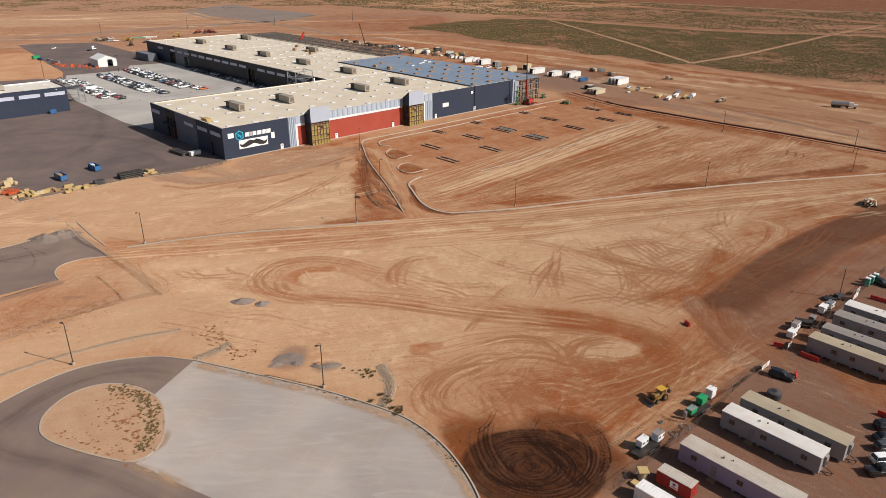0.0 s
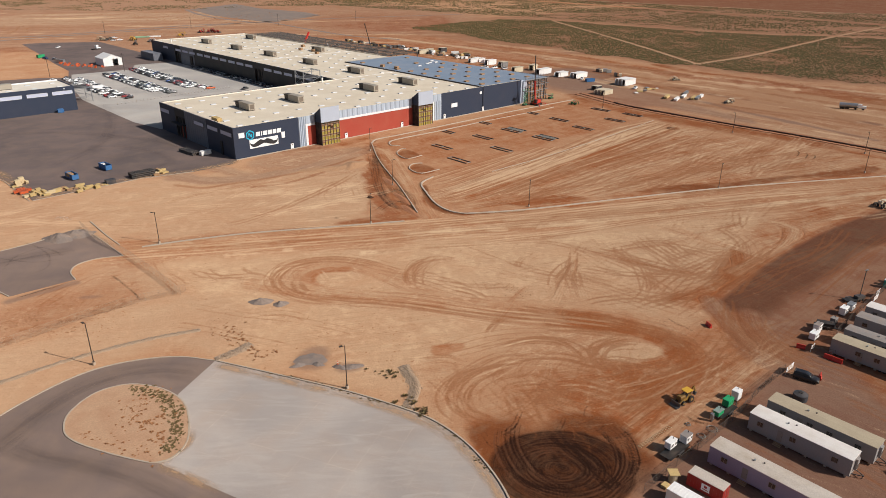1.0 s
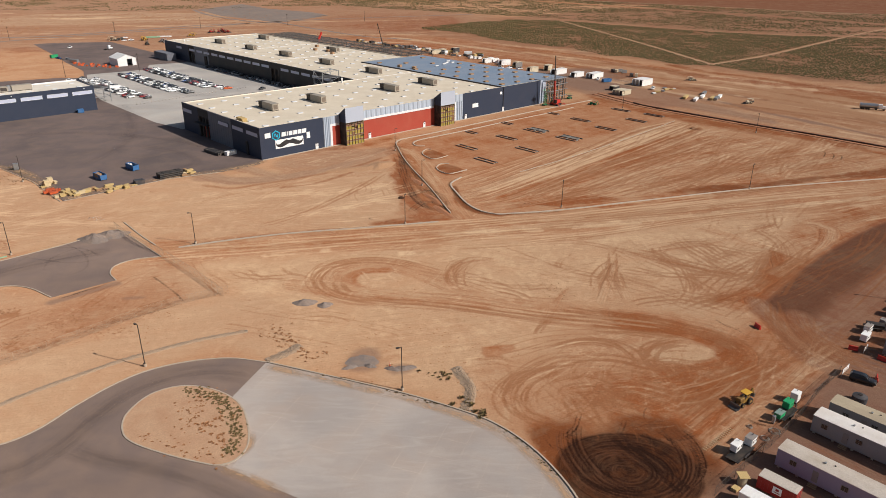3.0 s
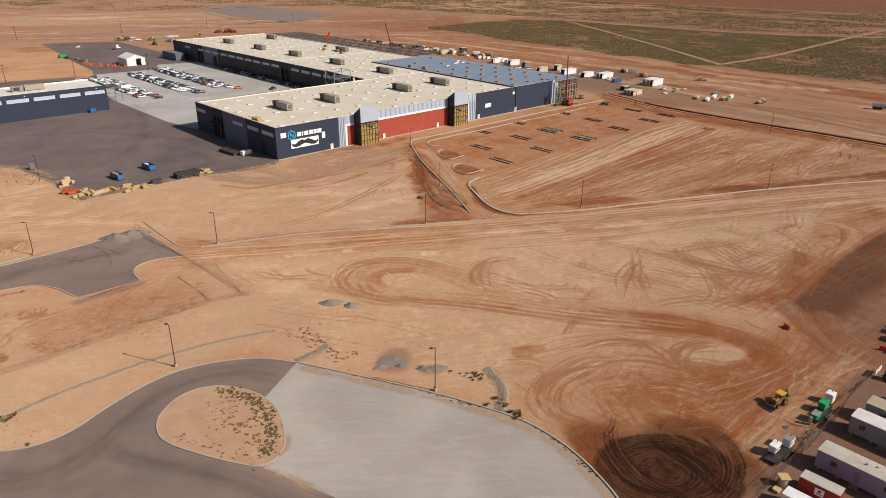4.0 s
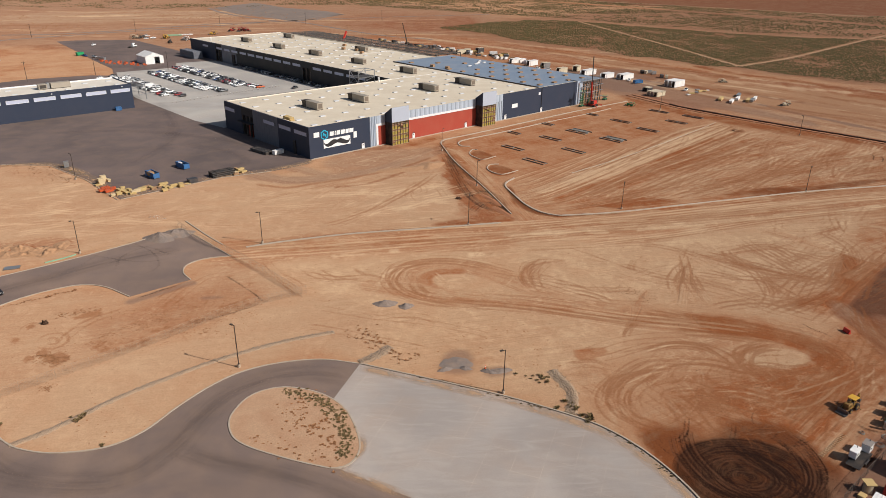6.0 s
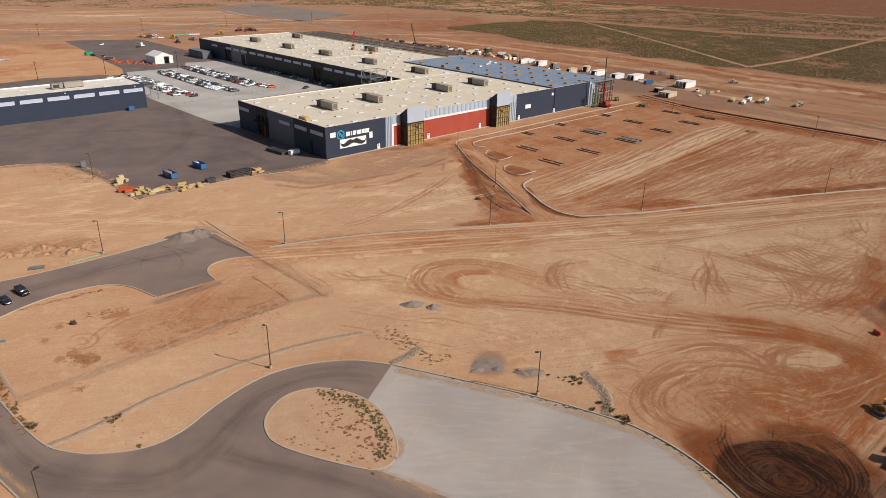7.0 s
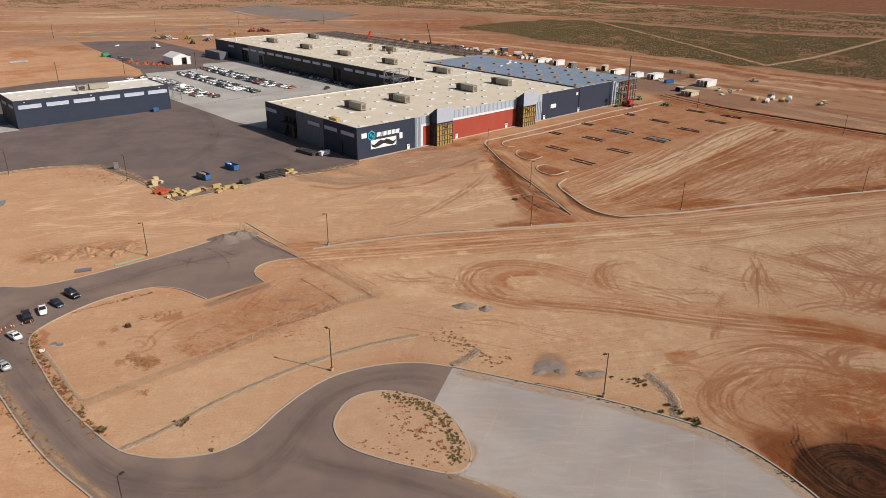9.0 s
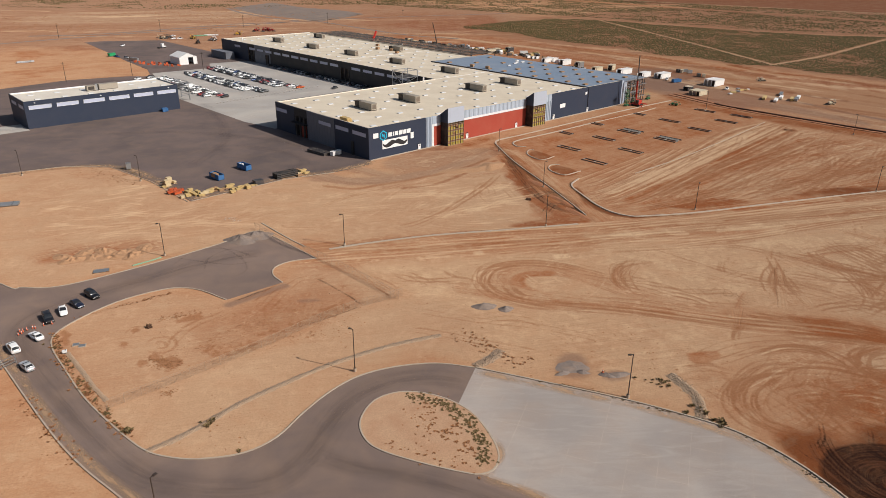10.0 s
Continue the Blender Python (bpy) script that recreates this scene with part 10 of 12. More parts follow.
# ---- steel going up behind the factory ----
def frame_of_steel(m, us, vs, z, label, joists=True):
    ob = thing("steel_skeleton", label, "steel frame", m)
    col = mesh_of(box(bm_new(), -0.22, -0.22, 0, 0.22, 0.22, z), "column", M["steel"])
    for a in us:
        for b in vs:
            c = new("column", col)
            c.parent, c.location = ob, (a, b, 0)
    for b in vs:
        part("beam", box(bm_new(), us[0], b - 0.18, z, us[-1], b + 0.18, z + 0.6), M["steel"], ob)
    for a in us:
        part("girder", box(bm_new(), a - 0.18, vs[0], z + 0.004 - 0.7, a + 0.18, vs[-1], z - 0.004), M["steel"], ob)
    if joists:
        for i in range(int((vs[-1] - vs[0]) / 2.1)):
            b = vs[0] + 2.1 * (i + 0.5)
            j = bm_new()
            box(j, us[0], b - 0.06, z + 0.2, us[-1], b + 0.06, z + 0.32)
            box(j, us[0], b - 0.05, z - 0.4, us[-1], b + 0.05, z - 0.3)
            for k in range(int((us[-1] - us[0]) / 2.5)):
                bar(j, (us[0] + 2.5 * k, b, z - 0.35), (us[0] + 2.5 * k + 1.25, b, z + 0.25), 0.06)
                bar(j, (us[0] + 2.5 * k + 1.25, b, z + 0.25), (us[0] + 2.5 * k + 2.5, b, z - 0.35), 0.06)
            part("joist", j, M["steel"], ob)
    return ob


frame_of_steel(SITE, [191, 203, 215, 228], [144 + 12.4 * k for k in range(17)], 11.8, "bare dark steel frame going up behind the hall")
corner = frame_of_steel(SITE, [187, 196, 205], [0.5, 9, 18, 27], 12.2, "bare steel frame at the open end of the hall", False)
for _a, _b in (((187, 0.5, 0), (196, 0.5, 12)), ((196, 0.5, 0), (187, 0.5, 12)), ((205, 0.5, 0), (205, 9, 12)), ((196, 9, 6), (205, 0.5, 12)), ((187, 9, 0), (187, 0.5, 12))):
    part("brace", bar(bm_new(), _a, _b, 0.2), M["galv"], corner)
for _z in (4.2, 8.4):
    part("beam", box(bm_new(), 187, 0.35, _z, 205, 0.65, _z + 0.35), M["galv"], corner)
    part("beam", box(bm_new(), 204.85, 0.7, _z, 205.15, 27, _z + 0.35), M["steel"], corner)
for _k in range(9):
    _x = 185.5 + 2.4 * _k
    part("stud", box(bm_new(), _x - 0.12, -1.2, 0, _x + 0.12, -0.9, 9.0 + 3.5 * ((_k * 7) % 3) / 2), M["steel"], corner)
for _z in (2.5, 6.2, 9.6, 12.9):
    part("rail", box(bm_new(), 185, -1.5, _z, 206, -1.25, _z + 0.3), M["galv"], corner)
    part("rail", box(bm_new(), 206.2, -1.5, _z, 206.5, 26, _z + 0.3), M["galv"], corner)
stair = thing("steel_tower", "pale galvanised steel platform tower in the courtyard", "steel tower", SITE @ pose(91, 88.5, 0))
for _x in (0, 11.6):
    for _y in (0, 9):
        part("leg", box(bm_new(), _x - 0.2, _y - 0.2, 0, _x + 0.2, _y + 0.2, 17.2), M["galv"], stair)
for _z in (5.0, 9.5, 13.2, 17.0):
    for _a, _b in (((0, 0), (11.6, 0)), ((0, 9), (11.6, 9)), ((0, 0), (0, 9)), ((11.6, 0), (11.6, 9))):
        part("rail", bar(bm_new(), (*_a, _z), (*_b, _z), 0.3), M["galv"], stair)
for _a, _b in (((0, 0, 9.5), (11.6, 0, 13.2)), ((11.6, 0, 13.2), (0, 0, 17)), ((0, 9, 9.5), (11.6, 9, 17)), ((0, 0, 9.5), (0, 9, 17))):
    part("brace", bar(bm_new(), _a, _b, 0.22), M["galv"], stair)
part("platform", box(bm_new(), 0.3, 0.3, 13.3, 11.3, 8.7, 13.4), M["steel"], stair)


def boom_crane(m, z1, label, tip, paint, mast="steel"):
    ob = thing("crane", label, "crane", m)
    for x in (-1.9, 1.9):
        part("track", prism(bm_new(), [(-3, 0.3), (-2.6, 0), (2.6, 0), (3, 0.3), (3, 0.8), (2.6, 1.1), (-2.6, 1.1), (-3, 0.8)], x - 0.4, x + 0.4, "x"), M["black"], ob)
    part("chassis", box(bm_new(), -1.45, -2.0, 0.5, 1.45, 2.0, 1.4), M[paint], ob)
    part("upper", box(bm_new(), -1.4, -3.0, 1.4, 1.4, 1.2, 3.0), M[paint], ob)
    part("cab", box(bm_new(), -1.35, 1.2, 1.5, 0.1, 2.6, 3.4), M["car_glass"], ob)
    if paint == "barrier_red":
        for x, y in ((-4.2, -3.6), (4.2, -3.6), (-4.2, 3.6), (4.2, 3.6)):
            leg = part("outrigger", bar(bm_new(), (x * 0.3, y * 0.5, 1.2), (x, y, 0.9), 0.35), M[paint], ob)
            part("foot", tube(bm_new(), (x, y, 0), (x, y, 0.9), 0.3, 8, 0.14), M[paint], leg)
    part("counterweight", box(bm_new(), -1.4, -3.9, 1.6, 1.4, -3.0, 3.2), M["steel"], ob)
    b = bm_new()
    mid = Vector((0.7, 0.8, 2.4)).lerp(Vector(tip), 0.45)
    bar(b, (0.7, 0.8, 2.4), mid, 0.8)
    part("boom", b, M[paint], ob)
    part("fly_boom", bar(bm_new(), mid, tip, 0.45), M[mast], ob)
    part("ram", tube(bm_new(), (0.7, 1.2, 1.8), Vector((0.7, 0.8, 2.4)).lerp(Vector(tip), 0.25), 0.2, 8), M["galv"], ob)
    part("hook_line", tube(bm_new(), tip, Vector(tip) - Vector((0, 0, z1 * 0.3)), 0.05, 5), M["steel"], ob)
    return ob


boom_crane(at_px((50.1, 404), SITE_TURN + 100), 28, "red crawler boom lift with a black mast", (0.3, 3.2, 28.3), "barrier_red")
boom_crane(SITE @ pose(262, 245, 0, 0, 0, 30), 24, "dark crawler crane behind the steel frame", (-8, 3, 25), "steel", "pole")
boom = thing("boom_lift", "red telescopic boom lift reaching over the steel", "boom lift", SITE @ pose(205, 272, 0))
part("chassis", box(bm_new(), -1.3, -2.6, 0.5, 1.3, 2.6, 2.3), M["barrier_red"], boom)
part("boom", bar(bm_new(), (0, 0, 2.3), (14, 8, 17), 1.3), M["barrier_red"], boom)
for _x in (-1.3, 1.3):
    for _y in (-1.9, 1.9):
        part("wheel", tube(bm_new(), (_x - 0.25, _y, 0.6), (_x + 0.25, _y, 0.6), 0.6, 12), M["rubber"], boom)


# ---- yard things ----
def skip(m):
    """An open roll-off bin with ribs, tapered ends and a mixed load."""
    ob = thing("roll_off_bin", "blue steel roll-off waste bin with an open top", "waste bin", m, "blue waste bins")
    L, W, z = 6.6, 2.4, 2.2
    for y in (0, W - 0.08):
        part("side", box(bm_new(), 0, y, 0.2, L, y + 0.08, z), M["blue_bin"], ob)
        for k in range(7):
            part("rib", box(bm_new(), 0.2 + k, y - 0.07 if y == 0 else y + 0.084, 0.25, 0.35 + k, y - 0.004 if y == 0 else y + 0.15, z - 0.05), M["blue_bin"], ob)
    part("floor", box(bm_new(), 0, 0.085, 0.2, L, W - 0.085, 0.32), M["steel"], ob)
    for x in (0, L - 0.08):
        part("end", box(bm_new(), x, 0.085, 0.33, x + 0.08, W - 0.085, z), M["blue_bin"], ob)
    for y in (-0.06, W - 0.1):
        part("rim", box(bm_new(), -0.04, y, z + 0.003, L + 0.04, y + 0.16, z + 0.12), M["blue_bin"], ob)
    for x in (0.8, L - 0.8):
        part("roller", tube(bm_new(), (x, 0.2, 0.1), (x, W - 0.2, 0.1), 0.1, 8), M["steel"], ob)
    return ob


_p, _q = (-146.5, 252.2), (-142.5, 250.1)
bin_ob = skip(at_px((-150.7, 256.5), -42))
copy_thing(bin_ob, at_px((-143.8, 269.6), -42))
_s = on_site(-19, 150)
copy_thing(bin_ob, SITE @ pose(-27, 148.5, 0, 0, 0, 0) @ Matrix.Diagonal((0.46, 0.8, 0.9, 1)))
timber_stack(at_px((-148, 255), -42, 0.7), (3.0, 1.7, 1.6), "broken timber waste inside a blue bin", 3, "ply", name="waste_timber", category="waste")
crate(at_px((-142.2, 269.7), -42, 0.33), (1.6, 1.6, 1.5), "white_paint", "pale packaging waste inside a blue bin", "waste_carton", "waste")
rng = random.Random(9)
for _px in [(-163.2, 244.4), (-162.2, 246.4), (-153.2, 237.2), (-150.5, 235.3), (-151.6, 232.2), (-149.6, 236.6), (-146.1, 234.7), (-146.2, 237.9), (-143.4, 237.3), (-143.5, 240.5), (-141.9, 239.9), (-139.6, 243.2), (-136.9, 239.9), (-135.9, 241.2), (-135.3, 244.6), (-133.4, 244.6), (-131.9, 246), (-117.6, 264.3), (-114.1, 263.6), (-117, 260.5)]:
    for _d in range(2):
        timber_stack(at_px((_px[0] + rng.uniform(-1.2, 1.2), _px[1] + rng.uniform(-1.2, 1.2) + 1.6 * _d), rng.choice((42, 48, -40, 55))), (rng.uniform(1.6, 3.4), rng.uniform(0.9, 1.5), rng.uniform(0.3, 1.3)), "pallet of pale sawn timber on the yard edge", rng.choice((2, 3, 4)), rng.choice(("timber", "timber", "timber_pale", "ply")), "timber pallets in the yard")
for _px in [(-162.7, 245.7), (-163.4, 249.2)]:
    timber_stack(at_px(_px, 42), (2.0, 1.8, 2.4), "crate of pale goods on the yard edge", 2, "timber_pale", "pale crates in the yard")
for _px in [(-158.6, 239.7), (-155.7, 236.5), (-155.9, 239.1), (-158.1, 237.2)]:
    crate(at_px(_px, rng.uniform(20, 60)), (2.8, 1.5, 1.0), "orange", "rust-orange bundled scaffold parts", "scaffold_bundle", "scaffold", group="orange bundles")


def pipe_bundle(m, n, length, label, material="black"):
    ob = thing("pipe_bundle", label, "pipes", m)
    for k in range(n):
        part("pipe", tube(bm_new(), (-length / 2, (k % 5) * 0.75 - 1.5, 0.38 + (k // 5) * 0.68), (length / 2, (k % 5) * 0.75 - 1.5, 0.38 + (k // 5) * 0.68), 0.36, 10), M[material], ob)
    for x in (-length * 0.3, length * 0.3):
        part("strap", box(bm_new(), x - 0.06, -1.9, 0.001, x + 0.06, 1.9, 0.05 + 0.72 * ((n + 4) // 5)), M["steel"], ob)
    return ob


pipe_bundle(at_px((-122.1, 259), 42), 15, 9, "stacked black pipes in frames on the yard")
crate(at_px((-130.2, 249.5), 42), (3.4, 2.6, 1.5), "tank_grey", "dark grey tarped stack on the yard edge", "tarped_stack", "stack")
pipe_bundle(at_px((-115.2, 293.3), 140), 10, 11, "dark steel lengths stacked by the end wall", "steel")
van = crate(at_px((-107.4, 290.6), 50), (4.8, 2.0, 1.9), "white_paint", "white enclosed trailer parked by the end wall", "cargo_trailer", "trailer")


def tent(m):
    """A white frame tent, its door open."""
    ob = thing("frame_tent", "white frame tent with an open dark doorway", "tent", m)
    W, L, e, r = 14.0, 18.0, 5.4, 8.4
    bm = prism(bm_new(), [(0, 0), (0, e), (0.12, e), (0.12, 0)], 0, L, "y")
    part("side", bm, M["white_paint"], ob)
    part("side", prism(bm_new(), [(W - 0.12, 0), (W - 0.12, e), (W, e), (W, 0)], 0, L, "y"), M["white_paint"], ob)
    part("roof", prism(bm_new(), [(-0.25, e - 0.05), (W / 2, r), (W + 0.25, e - 0.05), (W + 0.25, e + 0.12), (W / 2, r + 0.17), (-0.25, e + 0.12)], -0.2, L + 0.2, "y"), M["white_paint"], ob, "pitched white fabric roof")
    for y in (0.0, L - 0.12):
        part("gable", prism(bm_new(), [(0.13, 0), (W * 0.5, 0), (W * 0.5, 5.2), (W * 0.78, 5.2), (W * 0.78, 0), (W - 0.13, 0), (W - 0.13, e - 0.02), (W / 2, r - 0.02), (0.13, e - 0.02)], y, y + 0.1, "y"), M["white_paint"], ob)
    for k in range(1, 5):
        part("roof_seam", box(bm_new(), -0.26, L * k / 5 - 0.06, e + 0.1, -0.2, L * k / 5 + 0.06, e + 0.2), M["galv"], ob)
    return ob


tent(SITE @ pose(51.0, 308, 0.03))
crate(SITE @ pose(13, 208, 0.055, 0, 0, 10), (7.0, 2.4, 2.8), "white_paint", "white enclosed box trailer in the staff lot", "cargo_trailer", "trailer")
grey = container(SITE @ pose(92, 340, 0.05, 0, 0, -90), 26, "dim_panel", "long blue-grey storage box against the hall", width=7.5, top=5.6)
rng = random.Random(77)
for _u, _v in [(31 + 2.0 * (_k % 8) + rng.uniform(-0.6, 0.6), 334 - 4.2 * (_k % 8) + 9 * (_k // 8) + rng.uniform(-1, 1)) for _k in range(24)] + [(46, 312), (48.5, 308), (50, 304)]:
    ob = barrier(SITE @ pose(_u, _v, 0.03, 0, 0, rng.uniform(0, 180)), 1, "orange")
    tagged(ob, "orange site barrier in the back yard", group="orange barriers")
    ob.scale = (1.0, 1.5, 1.0)
for _u, _v, _p, _k in ((30, 384, "blue", "pickup"), (34, 372, "silver", "suv"), (60, 455, "white", "pickup"), (118, 480, "white", "suv"), (128, 505, "white", "pickup")):
    _q = on_site(_u, _v)
    park(_q.x, _q.y, rng.uniform(0, 360), _p, _k)
crate(SITE @ pose(29, 392, 0.03, 0, 0, 20), (6.0, 2.4, 2.6), "green_paint", "green tank container at the yard edge", "tank_container", "container")
crate(SITE @ pose(33, 353, 0.03, 0, 0, 115), (8.0, 2.3, 2.4), "galv", "grey tanker body in the back yard", "tanker", "tanker")
BEYOND = [(-346.5, 716.6), (-341.7, 722.2), (-316.5, 719.6), (-298.4, 682.3), (-291.4, 704.5), (-282, 761.1), (-272.6, 797.9), (-265, 798.8), (-262.1, 805.4), (-257, 799.6)]
pipe_bundle(at_px([(-317.8, 746.1)][0], 20), 6, 14, "pale green pipes lying beyond the yard", "pale_green")
pipe_bundle(at_px([(-308.3, 752.7)][0], 20), 6, 14, "white pipes lying beyond the yard", "white_paint")
park(*[(-328.8, 718.4)][0], 30, "white", "pickup")

# ---- containers and stores past the hall ----
def shed(px, size, paint, label, turn=0.0, doors=2):
    ob = thing("storage_shed", label, "shed", at_px(px, SITE_TURN + turn))
    x, y, z = size
    part("body", box(bm_new(), -x / 2, -y / 2, 0.15, x / 2, y / 2, z - 0.1), M[paint], ob)
    part("roof", box(bm_new(), -x / 2 - 0.15, -y / 2 - 0.15, z - 0.1, x / 2 + 0.15, y / 2 + 0.15, z), M["white_paint" if paint == "white_paint" else "cream_paint"], ob)
    part("skid", box(bm_new(), -x / 2 + 0.2, -y / 2 + 0.2, 0, x / 2 - 0.2, y / 2 - 0.2, 0.15), M["steel"], ob)
    for k in range(doors):
        w = y / doors
        c = -y / 2 + w * (k + 0.5)
        # every third panel is near-black, painting the darkness of an open doorway
        part("doorway", box(bm_new(), -x / 2 - 0.05, c - w * 0.4, 0.3, -x / 2 - 0.004, c + w * 0.4, z - 0.35), M["shed_door" if k % 3 else "dark_void"], ob, "open dark doorway" if k % 3 == 0 else "dull grey closed door")
        for sgn in (-1, 1):
            part("door", box(bm_new(), -x / 2 - w * 0.36, c + sgn * w * 0.42 - 0.04, 0.3, -x / 2 - 0.06, c + sgn * w * 0.42 + 0.04, z - 0.35), M[paint], ob)
    for k in range(int(x / 1.2)):
        part("side_rib", box(bm_new(), -x / 2 + 0.5 + 1.2 * k, -y / 2 - 0.06, 0.2, -x / 2 + 0.7 + 1.2 * k, -y / 2 - 0.003, z - 0.12), M[paint], ob)
    return ob


shed((97.3, 439.8), (9, 7.5, 3.0), "cream_paint", "cream site store with dark openings", 0, 3)
shed((96.3, 455.5), (5, 4, 2.6), "tank_grey", "dark steel store box", 0, 1)
shed((119.9, 475.7), (12, 8.2, 4.2), "white_paint", "row of white open-ended containers", 0, 3)
shed((93.4, 504.5), (12, 6, 3.6), "white_paint", "white storage container on the gravel", 0, 2)
shed((81.6, 508.8), (9, 5, 3.4), "white_paint", "white storage container on the gravel", 0, 1)
shed((70.2, 521), (12, 5, 3.8), "white_paint", "long white trailer body on the gravel", 0, 1)
shed((64.7, 539.7), (8, 4, 4.0), "cream_paint", "cream machine body behind the hall", 20, 1)
copy_thing(bin_ob, at_px((95.1, 483.3), SITE_TURN - 20))
park(*(93.8, 494.9), 70, "white", "pickup")
park(*(122.4, 458.9), 60, "white", "pickup")
for _px in [(112.9, 531.5), (114.6, 528.9), (118.1, 531.8), (119.8, 526.5), (121.4, 511.1), (124.2, 508.7)]:
    crate(at_px(_px, rng.uniform(0, 90)), (3.5, 2.0, 2.2), rng.choice(("steel", "cream_paint", "dark_green", "galv")), "small stored machine on the gravel", "stored_machine", "machine", group="stored machines")
for _px in [(118.6, 442.8), (122.5, 446.8), (126.5, 450.9), (130.5, 455.1), (134.4, 457.3), (136.9, 459.4), (130.7, 461.4)]:
    timber_stack(at_px(_px, rng.uniform(0, 90)), (rng.uniform(2, 4.5), rng.uniform(1, 2), rng.uniform(0.6, 1.5)), "pale stacked building goods on bare soil", 2, rng.choice(("white_paint", "timber", "galv")), "stores on the soil")
for _px, _mm in zip([(137.5, 420.5), (144.8, 429.8), (149, 424.3), (149.9, 441.3), (155.4, 429.9), (151.5, 424.3), (133.7, 427.7)], ("white_paint", "white_paint", "timber", "galv", "white_paint", "galv", "timber")):
    timber_stack(at_px(_px, 60), (9.0, 1.8, 1.5), "long bundle of pale panels on bare soil", 3, _mm, "panel bundles")
# more steel at the open end: secondary columns, roof trusses, hung cladding strips and a working platform
for _k, _u in enumerate((189.5, 192.5, 199, 202)):
    for _v in (0.5, 9, 18):
        part("column", box(bm_new(), _u - 0.14, _v - 0.14, 0, _u + 0.14, _v + 0.14, 12.2), M["galv" if _k % 2 else "steel"], corner)
for _v in (0.5, 9, 18, 27):
    _j = bm_new()
    for _k in range(6):
        bar(_j, (187 + 3 * _k, _v, 10.4), (188.5 + 3 * _k, _v, 12.8), 0.16)
        bar(_j, (188.5 + 3 * _k, _v, 12.8), (190 + 3 * _k, _v, 10.4), 0.16)
    box(_j, 187, _v - 0.12, 10.2, 205, _v + 0.12, 10.4)
    part("truss", _j, M["galv"], corner)
for _u in (187, 196, 205):
    _j = bm_new()
    for _k in range(6):
        bar(_j, (_u, 0.5 + 4.4 * _k, 8.8), (_u, 2.7 + 4.4 * _k, 11.6), 0.15)
        bar(_j, (_u, 2.7 + 4.4 * _k, 11.6), (_u, 4.9 + 4.4 * _k, 8.8), 0.15)
    part("truss", _j, M["steel"], corner)
for _k in range(4):
    part("cladding_strip", box(bm_new(), 183.9 + 0.75 * _k, -0.75, 0.1 + 0.5 * _k, 184.5 + 0.75 * _k, -0.55, 12.6), M["tower_panel"], corner, "pale hung cladding strip")
part("platform", box(bm_new(), 188, -3.4, 6.3, 196, -1.6, 6.45), M["galv"], corner)
for _u in (188, 192, 196):
    part("platform_leg", box(bm_new(), _u - 0.1, -3.4, 0, _u + 0.1, -3.2, 7.4), M["galv"], corner)
for _z in (14.6, 13.7):
    part("guard_rail", bar(bm_new(), (187, 0.5, _z), (205, 0.5, _z), 0.12), M["galv"], corner)
for _k in range(7):
    part("guard_post", bar(bm_new(), (187 + 3 * _k, 0.5, 12.8), (187 + 3 * _k, 0.5, 14.7), 0.12), M["galv"], corner)


def scissor_lift(m, z, label):
    """A green scissor lift, its platform raised."""
    ob = thing("scissor_lift", label, "lift", m)
    part("chassis", box(bm_new(), -1.6, -0.8, 0.3, 1.6, 0.8, 0.95), M["dark_green"], ob)
    for x in (-1.1, 1.1):
        for y in (-0.8, 0.8):
            part("wheel", tube(bm_new(), (x, y - 0.15, 0.4), (x, y + 0.15, 0.4), 0.4, 10), M["rubber"], ob)
    n = max(1, int(z / 1.6))
    for k in range(n):
        z0, z1 = 0.95 + (z - 0.95) * k / n, 0.95 + (z - 0.95) * (k + 1) / n
        for y in (-0.55, 0.55):
            part("scissor_arm", bar(bm_new(), (-1.4, y, z0), (1.4, y, z1), 0.14), M["dark_green"], ob)
            part("scissor_arm", bar(bm_new(), (1.4, y + 0.16, z0), (-1.4, y + 0.16, z1), 0.14), M["dark_green"], ob)
    part("platform", box(bm_new(), -1.8, -0.85, z, 1.8, 0.85, z + 0.15), M["steel"], ob)
    for y in (-0.82, 0.82):
        for zz in (0.6, 1.1):
            part("rail", bar(bm_new(), (-1.8, y, z + zz), (1.8, y, z + zz), 0.07), M["green_paint"], ob)
    return ob


scissor_lift(at_px((43.4, 402.1), SITE_TURN), 8.0, "raised dark green scissor lift by the open hall")
scissor_lift(at_px((49.7, 410.6), SITE_TURN + 90), 5.0, "half-raised dark green scissor lift by the open hall")
scissor_lift(at_px((61.4, 423.3), SITE_TURN), 2.0, "lowered dark green scissor lift beside the steel")
# clutter behind the steel
rng = random.Random(21)
BACK = curved([(-99.5, 723.4), (-82.1, 704.3), (-63.7, 686.1), (-46.4, 671.8), (-27.7, 649.7), (-8.4, 624), (8.1, 614.5), (19.3, 607.5)], False, 2.0)
for _k in range(80):
    _t = _k / 79
    _q = Vector((*BACK[int(_t * (len(BACK) - 1))], 0)) + Vector((rng.uniform(-4, 4), rng.uniform(-5, 5), 0))
    _kind = rng.choice(("steel", "timber", "white_paint", "cream_paint", "steel", "galv", "black", "ply"))
    timber_stack(pose(_q.x, _q.y, 0, 0, 0, rng.uniform(0, 180)), (rng.uniform(2, 6), rng.uniform(1.2, 2.6), rng.uniform(0.8, 2.6)), "stacked building goods behind the steel frame", 3, _kind, "stores behind the steel")
